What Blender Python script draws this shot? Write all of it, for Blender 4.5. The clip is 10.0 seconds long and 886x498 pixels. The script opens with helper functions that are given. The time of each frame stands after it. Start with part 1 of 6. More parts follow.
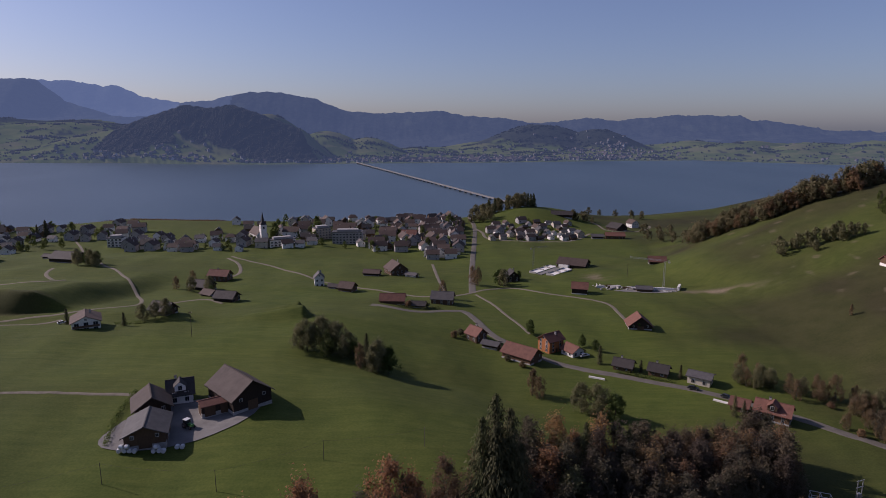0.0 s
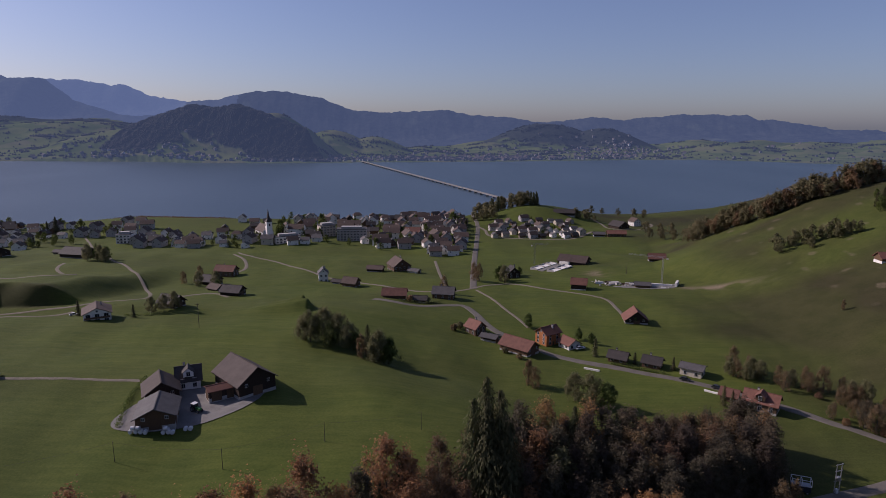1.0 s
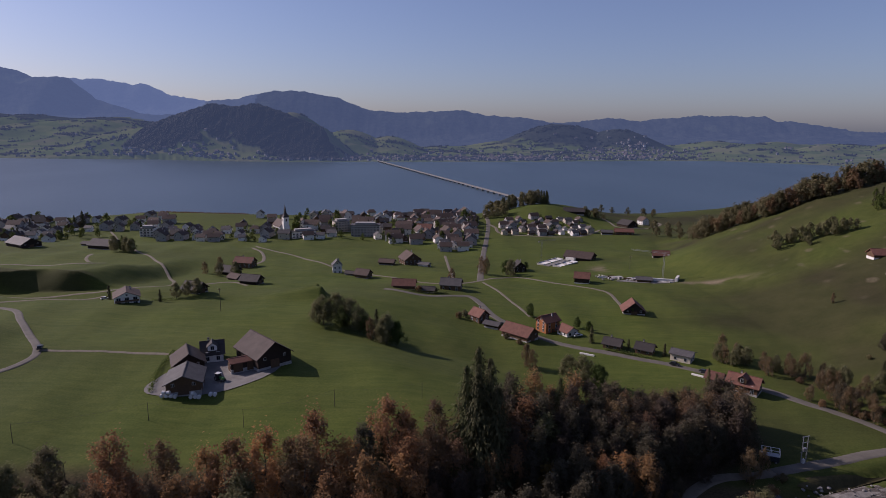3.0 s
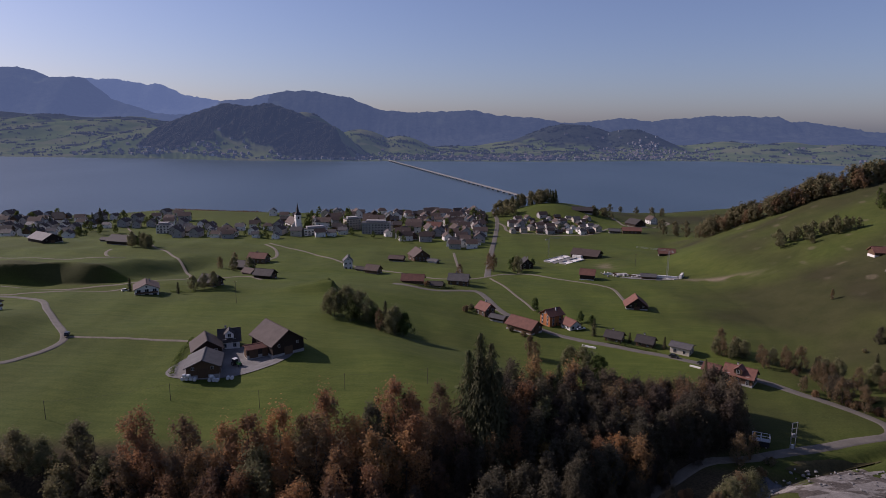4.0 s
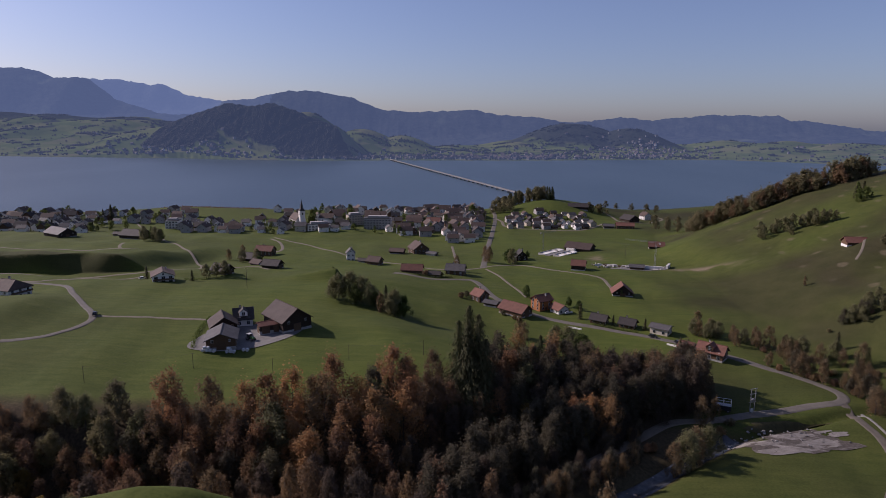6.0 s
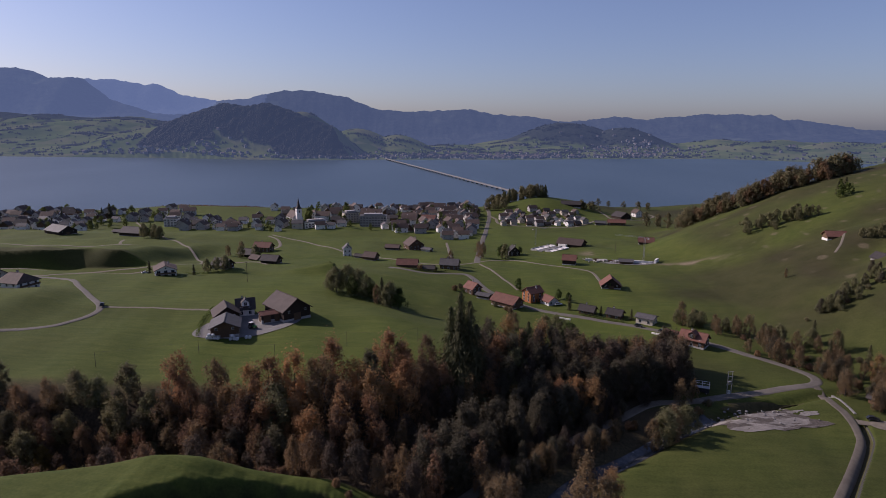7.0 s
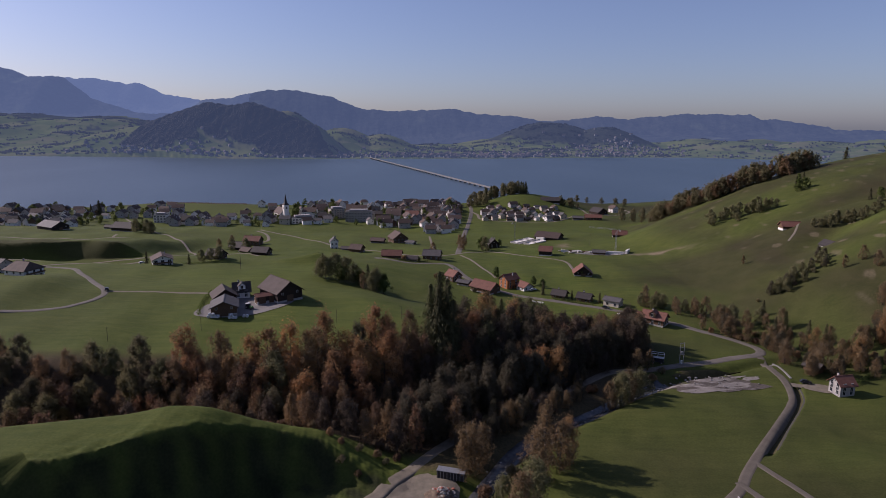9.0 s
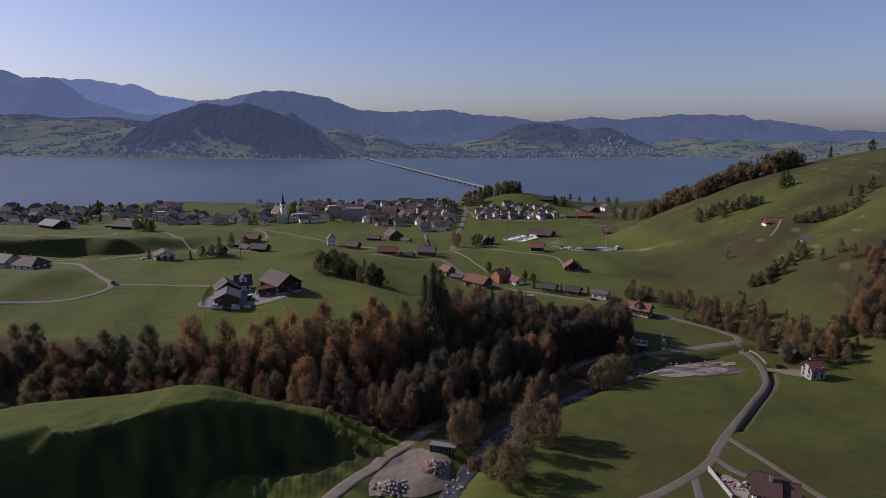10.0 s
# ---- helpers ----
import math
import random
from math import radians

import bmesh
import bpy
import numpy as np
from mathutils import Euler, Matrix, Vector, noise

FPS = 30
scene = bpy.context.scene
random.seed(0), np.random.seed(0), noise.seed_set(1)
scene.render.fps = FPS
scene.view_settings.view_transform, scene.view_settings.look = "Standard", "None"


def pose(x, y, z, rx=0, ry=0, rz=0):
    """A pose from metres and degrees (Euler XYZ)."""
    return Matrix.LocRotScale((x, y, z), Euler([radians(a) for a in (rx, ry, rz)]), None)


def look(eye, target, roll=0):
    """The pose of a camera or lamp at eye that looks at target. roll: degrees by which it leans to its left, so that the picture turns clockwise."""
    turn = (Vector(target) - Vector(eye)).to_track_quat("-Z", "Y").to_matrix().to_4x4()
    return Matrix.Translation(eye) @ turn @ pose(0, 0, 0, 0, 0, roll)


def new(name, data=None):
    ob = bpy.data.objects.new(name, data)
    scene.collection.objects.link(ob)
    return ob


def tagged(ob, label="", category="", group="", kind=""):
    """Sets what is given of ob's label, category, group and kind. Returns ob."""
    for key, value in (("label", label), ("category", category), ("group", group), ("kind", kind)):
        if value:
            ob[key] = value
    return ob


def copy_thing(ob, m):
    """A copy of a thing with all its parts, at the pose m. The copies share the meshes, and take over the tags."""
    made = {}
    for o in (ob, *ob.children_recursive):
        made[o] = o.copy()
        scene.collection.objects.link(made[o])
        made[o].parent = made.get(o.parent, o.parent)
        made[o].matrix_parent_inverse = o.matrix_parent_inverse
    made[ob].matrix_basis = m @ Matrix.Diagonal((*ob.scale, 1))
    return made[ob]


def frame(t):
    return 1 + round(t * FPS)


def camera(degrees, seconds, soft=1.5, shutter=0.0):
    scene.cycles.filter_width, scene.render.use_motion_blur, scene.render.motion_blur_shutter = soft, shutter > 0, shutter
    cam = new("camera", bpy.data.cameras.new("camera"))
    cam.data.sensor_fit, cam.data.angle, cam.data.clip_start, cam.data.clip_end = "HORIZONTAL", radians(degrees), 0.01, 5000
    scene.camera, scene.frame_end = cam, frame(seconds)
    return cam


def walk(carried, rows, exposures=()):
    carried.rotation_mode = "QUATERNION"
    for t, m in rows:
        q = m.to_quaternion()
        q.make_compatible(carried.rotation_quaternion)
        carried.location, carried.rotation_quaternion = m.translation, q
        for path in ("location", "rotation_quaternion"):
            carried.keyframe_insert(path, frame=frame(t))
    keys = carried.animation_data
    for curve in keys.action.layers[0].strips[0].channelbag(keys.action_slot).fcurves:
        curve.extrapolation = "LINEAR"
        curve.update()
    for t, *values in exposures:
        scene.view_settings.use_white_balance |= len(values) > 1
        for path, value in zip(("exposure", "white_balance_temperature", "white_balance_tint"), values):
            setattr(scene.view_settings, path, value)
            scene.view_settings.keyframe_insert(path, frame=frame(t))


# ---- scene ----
cam = camera(71.50, 10.0, soft=0.8)
# seconds, x, y, z in metres above the lake, yaw, pitch, roll in degrees
ROWS = [
    (0.0, 0.00, 0.00, 127.09, -0.000, -11.123, -0.162),
    (0.5, 1.39, -3.95, 126.86, 0.242, -11.164, -0.196),
    (1.0, 2.80, -8.25, 126.58, 0.528, -11.197, -0.210),
    (1.5, 4.09, -12.64, 126.28, 0.691, -11.205, -0.259),
    (2.0, 5.40, -17.36, 126.05, 0.930, -11.190, -0.366),
    (2.5, 6.62, -22.17, 125.89, 1.396, -11.181, -0.433),
    (4.0, 10.20, -37.92, 125.27, 2.995, -11.192, -0.564),
    (4.5, 11.31, -43.55, 125.06, 3.242, -11.200, -0.574),
    (5.0, 12.46, -49.61, 124.76, 3.244, -11.219, -0.561),
    (5.5, 13.44, -55.47, 124.42, 3.228, -11.208, -0.492),
    (7.0, 16.10, -73.88, 123.20, 2.754, -11.250, -0.374),
    (7.5, 16.78, -79.89, 122.82, 2.327, -11.248, -0.297),
    (8.0, 17.56, -86.02, 122.44, 1.926, -11.255, -0.365),
    (8.5, 18.36, -92.41, 122.16, 1.621, -11.278, -0.412),
    (9.0, 19.09, -99.13, 121.83, 1.324, -11.271, -0.394),
    (9.5, 19.82, -105.68, 121.47, 1.105, -11.243, -0.347),
    (10.0, 20.67, -112.49, 120.99, 0.941, -11.201, -0.317),
]
walk(cam, [(t, pose(x, y, z, 90 + pitch, 0, yaw) @ pose(0, 0, 0, 0, 0, -roll)) for t, x, y, z, yaw, pitch, roll in ROWS], [(0.0, -0.04, 6330, 31), (5.0, 0.08, 6330, 31), (10.0, 0.17, 6330, 31)])


# ---- daylight ----
SUN_FROM = Vector((-0.96, 0.28, 0.0)).normalized()
SUN_HEIGHT = 32.0
world = bpy.data.worlds.new("world")
scene.world = world
world.use_nodes = True
nt = world.node_tree
nt.nodes.clear()
sky = nt.nodes.new("ShaderNodeTexSky")
sky.sky_type, sky.sun_disc = "NISHITA", False
sky.sun_elevation, sky.sun_rotation = radians(SUN_HEIGHT), math.atan2(SUN_FROM.x, SUN_FROM.y)
sky.altitude, sky.air_density, sky.dust_density, sky.ozone_density = 600, 1.0, 2.0, 4.6
back = nt.nodes.new("ShaderNodeBackground")
back.inputs[1].default_value = 0.090
out = nt.nodes.new("ShaderNodeOutputWorld")
haze = nt.nodes.new("ShaderNodeMix")
haze.data_type, haze.blend_type = "RGBA", "MIX"
haze.inputs[0].default_value, haze.inputs[7].default_value = 0.14, (2.6, 2.75, 3.8, 1)
nt.links.new(sky.outputs[0], haze.inputs[6])
nt.links.new(haze.outputs[2], back.inputs[0])
nt.links.new(back.outputs[0], out.inputs[0])
sun = new("sun", bpy.data.lights.new("sun", "SUN"))
sun.data.energy, sun.data.angle, sun.data.color = 4.1, radians(0.5), (1.0, 0.93, 0.82)
sun.matrix_world = look((0, 0, 0), -(SUN_FROM * math.cos(radians(SUN_HEIGHT)) + Vector((0, 0, math.sin(radians(SUN_HEIGHT))))))


# ---- materials ----
def material(name, rough=0.8, metal=0.0):
    m = bpy.data.materials.new(name)
    m.use_nodes = True
    b = m.node_tree.nodes["Principled BSDF"]
    b.inputs["Roughness"].default_value, b.inputs["Metallic"].default_value = rough, metal
    b.inputs["Specular IOR Level"].default_value = 0.3
    return m, m.node_tree, b


def node(tree, kind, **inputs):
    n = tree.nodes.new("ShaderNode" + kind)
    for key, value in inputs.items():
        n.inputs[key.replace("_", " ")].default_value = value
    return n


def ramp(tree, source, stops):
    n = tree.nodes.new("ShaderNodeValToRGB")
    while len(n.color_ramp.elements) < len(stops):
        n.color_ramp.elements.new(0.5)
    for e, (at, c) in zip(n.color_ramp.elements, stops):
        e.position, e.color = at, (*c, 1) if len(c) == 3 else c
    tree.links.new(source, n.inputs[0])
    return n.outputs[0]


def mix(tree, factor, a, b, how="MIX"):
    n = tree.nodes.new("ShaderNodeMix")
    n.data_type, n.blend_type = "RGBA", how
    for socket, value in ((n.inputs[0], factor), (n.inputs[6], a), (n.inputs[7], b)):
        if isinstance(value, (int, float)):
            socket.default_value = value
        elif isinstance(value, tuple):
            socket.default_value = (*value, 1)
        else:
            tree.links.new(value, socket)
    return n.outputs[2]


def noise_of(tree, scale, detail=4.0, space="Object", stretch=None, rough=0.55):
    co = tree.nodes.new("ShaderNodeTexCoord").outputs[space]
    if stretch:
        mp = tree.nodes.new("ShaderNodeMapping")
        mp.inputs["Scale"].default_value = stretch
        tree.links.new(co, mp.inputs[0])
        co = mp.outputs[0]
    n = node(tree, "TexNoise", Scale=scale, Detail=detail, Roughness=rough)
    tree.links.new(co, n.inputs["Vector"])
    return n.outputs["Fac"]


def relief(tree, bsdf, height, strength=0.4, distance=0.05):
    n = node(tree, "Bump", Strength=strength, Distance=distance)
    tree.links.new(height, n.inputs["Height"])
    tree.links.new(n.outputs[0], bsdf.inputs["Normal"])


def surface(name, dark, light, scale=3.0, rough=0.85, fine=30.0, bump=0.3, stretch=None, vary=0.0, metal=0.0):
    """A surface of two tones: broad stains and fine grain; vary: how far single objects differ."""
    m, t, b = material(name, rough, metal)
    big = ramp(t, noise_of(t, scale, 5, stretch=stretch), [(0.3, dark), (0.7, light)])
    grain = noise_of(t, fine, 3, stretch=stretch)
    col = mix(t, 0.35, big, ramp(t, grain, [(0.3, tuple(c * 0.75 for c in dark)), (0.75, light)]))
    if vary:
        info = t.nodes.new("ShaderNodeObjectInfo")
        shade = ramp(t, info.outputs["Random"], [(0.0, (1 - vary,) * 3), (0.5, (1.0, 1.0 - 0.06 * vary, 1.0 - 0.2 * vary)), (1.0, (1 + vary * 0.6, 1 + vary * 0.55, 1 + vary * 0.5))])
        col = mix(t, 1.0, col, shade, "MULTIPLY")
    t.links.new(col, b.inputs["Base Color"])
    relief(t, b, grain, bump, 0.03)
    return m


def leafy(name, tones, vary=0.25, through_light=0.5):
    """Foliage: each tuft takes its own tone, each tree a slightly different one, and some light passes through."""
    m, t, b = material(name, 0.75)
    b.inputs["Specular IOR Level"].default_value = 0.1
    geo = t.nodes.new("ShaderNodeNewGeometry")
    n = len(tones)
    col = ramp(t, geo.outputs["Random Per Island"], [(i / max(n - 1, 1), c) for i, c in enumerate(tones)])
    info = t.nodes.new("ShaderNodeObjectInfo")
    shade = ramp(t, info.outputs["Random"], [(0.0, (1 - vary, 1 - vary, 1 - vary)), (0.4, (1.0, 0.92, 0.9)), (0.7, (0.95, 1.05, 0.9)), (1.0, (1 + vary, 1 + vary * 0.7, 1.0))])
    col = mix(t, 1.0, col, shade, "MULTIPLY")
    t.links.new(col, b.inputs["Base Color"])
    glow = t.nodes.new("ShaderNodeBsdfTranslucent")
    t.links.new(col, glow.inputs["Color"])
    both = t.nodes.new("ShaderNodeMixShader")
    both.inputs[0].default_value = through_light
    t.links.new(b.outputs[0], both.inputs[1])
    t.links.new(glow.outputs[0], both.inputs[2])
    t.links.new(both.outputs[0], t.nodes["Material Output"].inputs["Surface"])
    return m


def ground_material():
    m, t, b = material("meadow_and_woods", 0.9)
    b.inputs["Specular IOR Level"].default_value = 0.1
    broad = noise_of(t, 0.012, 5)
    mid = noise_of(t, 0.09, 5)
    fine = noise_of(t, 1.4, 5)
    tuft = noise_of(t, 5.0, 3)
    streak = noise_of(t, 0.5, 4, stretch=(0.12, 1, 1))
    grass = ramp(t, broad, [(0.32, (0.041, 0.069, 0.009)), (0.5, (0.058, 0.088, 0.013)), (0.68, (0.084, 0.107, 0.017))])
    grass = mix(t, 0.45, grass, ramp(t, mid, [(0.3, (0.033, 0.055, 0.009)), (0.7, (0.098, 0.117, 0.020))]))
    grass = mix(t, 0.36, grass, ramp(t, fine, [(0.3, (0.022, 0.037, 0.007)), (0.7, (0.108, 0.119, 0.028))]))
    grass = mix(t, 0.20, grass, ramp(t, streak, [(0.35, (0.026, 0.047, 0.008)), (0.65, (0.111, 0.121, 0.029))]))
    dry = ramp(t, mid, [(0.3, (0.026, 0.027, 0.010)), (0.7, (0.046, 0.041, 0.019))])
    dry = mix(t, 0.35, dry, ramp(t, fine, [(0.3, (0.017, 0.018, 0.007)), (0.7, (0.054, 0.048, 0.024))]))
    woods = ramp(t, fine, [(0.3, (0.032, 0.026, 0.016)), (0.7, (0.084, 0.061, 0.037))])
    forest = ramp(t, mid, [(0.3, (0.016, 0.024, 0.014)), (0.7, (0.036, 0.040, 0.021))])
    # dark growth that also paints in the shade of the mound's steep bank
    rank_shade = ramp(t, mix(t, 0.5, mid, fine), [(0.35, (0.013, 0.017, 0.007)), (0.65, (0.034, 0.038, 0.015))])
    soil = ramp(t, fine, [(0.3, (0.112, 0.084, 0.056)), (0.7, (0.240, 0.192, 0.136))])
    col = grass
    for name, tone in (("dry", dry), ("rank_shade", rank_shade), ("woods", woods), ("forest", forest), ("soil", soil)):
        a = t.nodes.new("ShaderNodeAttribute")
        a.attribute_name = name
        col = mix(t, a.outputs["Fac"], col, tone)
    t.links.new(col, b.inputs["Base Color"])
    relief(t, b, tuft, 0.35, 0.15)
    return m


def water_material():
    m, t, b = material("lake_water", 0.42)
    b.inputs["IOR"].default_value = 1.33
    b.inputs["Specular IOR Level"].default_value = 0.5
    co = noise_of(t, 0.004, 4, stretch=(1, 0.35, 1))
    t.links.new(ramp(t, co, [(0.35, (0.042, 0.072, 0.102)), (0.65, (0.056, 0.090, 0.124))]), b.inputs["Base Color"])
    relief(t, b, noise_of(t, 0.35, 5, stretch=(1, 0.6, 1)), 0.5, 0.5)
    return m


HAZE_BLUE = (0.275, 0.41, 0.73, 1)


def paint_haze(m, haze_glow):
    """Paints kilometres of haze onto the backdrop across the lake as faint blue emission."""
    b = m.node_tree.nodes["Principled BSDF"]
    b.inputs["Emission Color"].default_value, b.inputs["Emission Strength"].default_value = HAZE_BLUE, haze_glow
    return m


def ranges_material(haze_glow):
    """The distant backdrop: wooded ranges with the haze of ten kilometres painted as emission."""
    m, t, b = material("hazed_ranges", 1.0)
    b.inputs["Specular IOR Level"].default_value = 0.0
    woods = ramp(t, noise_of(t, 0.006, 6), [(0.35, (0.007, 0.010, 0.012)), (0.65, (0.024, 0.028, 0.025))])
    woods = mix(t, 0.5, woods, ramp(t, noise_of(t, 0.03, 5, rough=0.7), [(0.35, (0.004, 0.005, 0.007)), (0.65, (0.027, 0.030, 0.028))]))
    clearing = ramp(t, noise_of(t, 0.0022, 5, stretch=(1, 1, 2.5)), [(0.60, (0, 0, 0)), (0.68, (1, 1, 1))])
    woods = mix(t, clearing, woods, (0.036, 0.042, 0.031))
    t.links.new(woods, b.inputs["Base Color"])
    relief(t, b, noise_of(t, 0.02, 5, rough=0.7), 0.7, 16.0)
    return paint_haze(m, haze_glow)


def far_land_material(haze_glow):
    """Fields and woods of the other shore, with haze added as blue emission."""
    m, t, b = material("hazed_fields_and_woods", 1.0)
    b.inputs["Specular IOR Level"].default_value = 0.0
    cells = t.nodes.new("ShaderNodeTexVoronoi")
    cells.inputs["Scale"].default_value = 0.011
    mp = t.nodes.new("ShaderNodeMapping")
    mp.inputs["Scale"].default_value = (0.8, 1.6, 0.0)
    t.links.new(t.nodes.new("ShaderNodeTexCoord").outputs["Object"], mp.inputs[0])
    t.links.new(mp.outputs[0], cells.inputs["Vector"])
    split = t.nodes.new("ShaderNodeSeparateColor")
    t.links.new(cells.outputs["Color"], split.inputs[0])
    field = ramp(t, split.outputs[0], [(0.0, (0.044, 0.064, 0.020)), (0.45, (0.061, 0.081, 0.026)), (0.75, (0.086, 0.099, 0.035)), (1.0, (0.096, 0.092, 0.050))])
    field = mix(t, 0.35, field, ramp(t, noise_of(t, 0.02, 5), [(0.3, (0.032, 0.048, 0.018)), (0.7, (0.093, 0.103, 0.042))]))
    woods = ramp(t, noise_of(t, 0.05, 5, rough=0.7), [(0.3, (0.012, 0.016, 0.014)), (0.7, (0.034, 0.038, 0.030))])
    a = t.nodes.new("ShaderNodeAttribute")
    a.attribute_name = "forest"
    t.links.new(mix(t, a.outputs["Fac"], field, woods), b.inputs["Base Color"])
    return paint_haze(m, haze_glow)


# haze emission, stronger with distance and towards the sun at left
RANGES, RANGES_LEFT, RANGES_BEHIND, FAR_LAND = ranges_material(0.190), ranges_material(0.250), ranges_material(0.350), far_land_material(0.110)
GROUND, WATER = ground_material(), water_material()
ASPHALT = surface("pale_asphalt", (0.089, 0.079, 0.065), (0.139, 0.125, 0.104), 0.3, 0.85, 20, 0.2)
LANE = surface("worn_tan_asphalt", (0.084, 0.071, 0.055), (0.131, 0.114, 0.089), 0.3, 0.9, 14, 0.3)
TRACK = surface("gravel_track", (0.112, 0.097, 0.072), (0.194, 0.166, 0.126), 0.5, 0.95, 12, 0.5)
GRAVEL = surface("river_gravel", (0.128, 0.115, 0.102), (0.243, 0.224, 0.198), 0.5, 0.95, 2.0, 0.8)
def gravel_bed():
    """Washed gravel: wet brown ground with pale stony bars drawn out along the flow."""
    m, t, b = material("wet_brown_gravel", 0.85)
    wet = ramp(t, noise_of(t, 1.6, 5), [(0.3, (0.045, 0.038, 0.032)), (0.7, (0.105, 0.088, 0.072))])
    pale = ramp(t, noise_of(t, 2.5, 5), [(0.3, (0.15, 0.135, 0.118)), (0.7, (0.30, 0.275, 0.245))])
    bars = ramp(t, noise_of(t, 0.20, 6, stretch=(0.45, 1.2, 1), rough=0.62), [(0.51, (0, 0, 0)), (0.60, (1, 1, 1))])
    t.links.new(mix(t, bars, wet, pale), b.inputs["Base Color"])
    relief(t, b, noise_of(t, 1.6, 5), 0.8, 0.06)
    return m


WETGRAVEL = gravel_bed()
YARD = surface("yard_concrete", (0.128, 0.120, 0.112), (0.208, 0.200, 0.184), 0.3, 0.9, 10, 0.2)
CONCRETE = surface("concrete", (0.256, 0.248, 0.232), (0.400, 0.384, 0.360), 0.8, 0.85, 10, 0.2)
WHITE = surface("white_render", (0.591, 0.569, 0.526), (0.794, 0.773, 0.730), 0.6, 0.85, 20, 0.15, vary=0.12)
CREAM = surface("cream_render", (0.403, 0.355, 0.278), (0.538, 0.480, 0.384), 0.6, 0.85, 20, 0.15, vary=0.12)
GREYWALL = surface("grey_render", (0.260, 0.250, 0.239), (0.395, 0.374, 0.354), 0.6, 0.85, 20, 0.15, vary=0.12)
ORANGE = surface("orange_painted_boards", (0.272, 0.096, 0.032), (0.384, 0.144, 0.048), 1.0, 0.75, 12, 0.3, (1, 1, 6))
TIMBER = surface("dark_weathered_timber", (0.022, 0.014, 0.010), (0.048, 0.030, 0.021), 1.2, 0.85, 14, 0.5, (6, 6, 0.6), 0.2)
BROWNWOOD = surface("brown_timber", (0.072, 0.040, 0.022), (0.128, 0.076, 0.044), 1.2, 0.8, 14, 0.4, (6, 6, 0.6), 0.2)
ROOF_BROWN = surface("brown_roof_tiles", (0.055, 0.038, 0.031), (0.101, 0.071, 0.058), 0.5, 0.8, 5, 0.6, vary=0.25)
ROOF_OLD = surface("old_weathered_roof_tiles", (0.042, 0.031, 0.026), (0.077, 0.058, 0.050), 0.4, 0.8, 5, 0.6, vary=0.15)
ROOF_RED = surface("red_roof_tiles", (0.106, 0.047, 0.035), (0.180, 0.083, 0.059), 0.5, 0.8, 5, 0.6, vary=0.2)
ROOF_PLUM = surface("dark_red_roof_tiles", (0.050, 0.026, 0.024), (0.085, 0.046, 0.040), 0.5, 0.8, 5, 0.6)
ROOF_GREY = surface("grey_roof_slates", (0.054, 0.051, 0.051), (0.100, 0.094, 0.093), 0.5, 0.7, 5, 0.4, vary=0.2)
ROOF_DARK = surface("dark_roof_tiles", (0.029, 0.025, 0.024), (0.058, 0.050, 0.046), 0.5, 0.75, 5, 0.4, vary=0.2)
GLASS_DARK = surface("dark_window_glass", (0.012, 0.014, 0.018), (0.024, 0.028, 0.032), 1.0, 0.12, 3, 0.0)
FRAME = surface("white_painted_wood", (0.440, 0.432, 0.416), (0.560, 0.552, 0.536), 3, 0.6, 20, 0.1)
BARK = surface("grey_brown_bark", (0.044, 0.036, 0.029), (0.096, 0.080, 0.068), 2.0, 0.95, 12, 0.8, (3, 3, 0.7))
METAL = surface("galvanised_steel", (0.240, 0.248, 0.256), (0.360, 0.368, 0.376), 2.0, 0.45, 12, 0.1, metal=0.6)
WHITEMETAL = surface("white_painted_metal", (0.480, 0.480, 0.480), (0.624, 0.624, 0.616), 1.0, 0.5, 12, 0.1)
STONE = surface("grey_boulders", (0.128, 0.124, 0.120), (0.272, 0.264, 0.248), 1.5, 0.9, 9, 0.6, vary=0.2)
FOIL = surface("white_bale_film", (0.496, 0.504, 0.512), (0.640, 0.640, 0.640), 2.0, 0.35, 8, 0.3)
L_SPRUCE = leafy("spruce_needles", [(0.057, 0.061, 0.031), (0.074, 0.076, 0.038), (0.098, 0.091, 0.046)], through_light=0.2)
L_OLIVE = leafy("olive_autumn_leaves", [(0.133, 0.126, 0.069), (0.165, 0.151, 0.084), (0.202, 0.178, 0.100), (0.147, 0.140, 0.078), (0.216, 0.178, 0.108)])
L_BROWN = leafy("brown_autumn_leaves", [(0.166, 0.105, 0.065), (0.202, 0.128, 0.078), (0.242, 0.156, 0.096), (0.178, 0.119, 0.070), (0.214, 0.128, 0.073)])
L_ORANGE = leafy("orange_autumn_leaves", [(0.268, 0.141, 0.072), (0.321, 0.169, 0.085), (0.353, 0.202, 0.102), (0.278, 0.169, 0.090), (0.239, 0.143, 0.083)])
# darkened leaf tones, partly standing in for shade on the wood's lower slope
L_DARK_SHADE = leafy("dark_brown_leaves", [(0.080, 0.066, 0.051), (0.097, 0.078, 0.059), (0.123, 0.097, 0.074), (0.072, 0.066, 0.048)])
L_GREEN = leafy("green_leaves", [(0.069, 0.095, 0.031), (0.088, 0.115, 0.038), (0.113, 0.134, 0.046)])
L_YELLOW = leafy("yellow_autumn_leaves", [(0.163, 0.115, 0.030), (0.237, 0.163, 0.044), (0.141, 0.104, 0.037)])
L_TWIG = leafy("bare_twigs", [(0.120, 0.103, 0.086), (0.144, 0.123, 0.101), (0.169, 0.144, 0.121)], through_light=0.0)
REED = leafy("dry_reeds", [(0.133, 0.081, 0.044), (0.185, 0.118, 0.063), (0.104, 0.074, 0.041)])


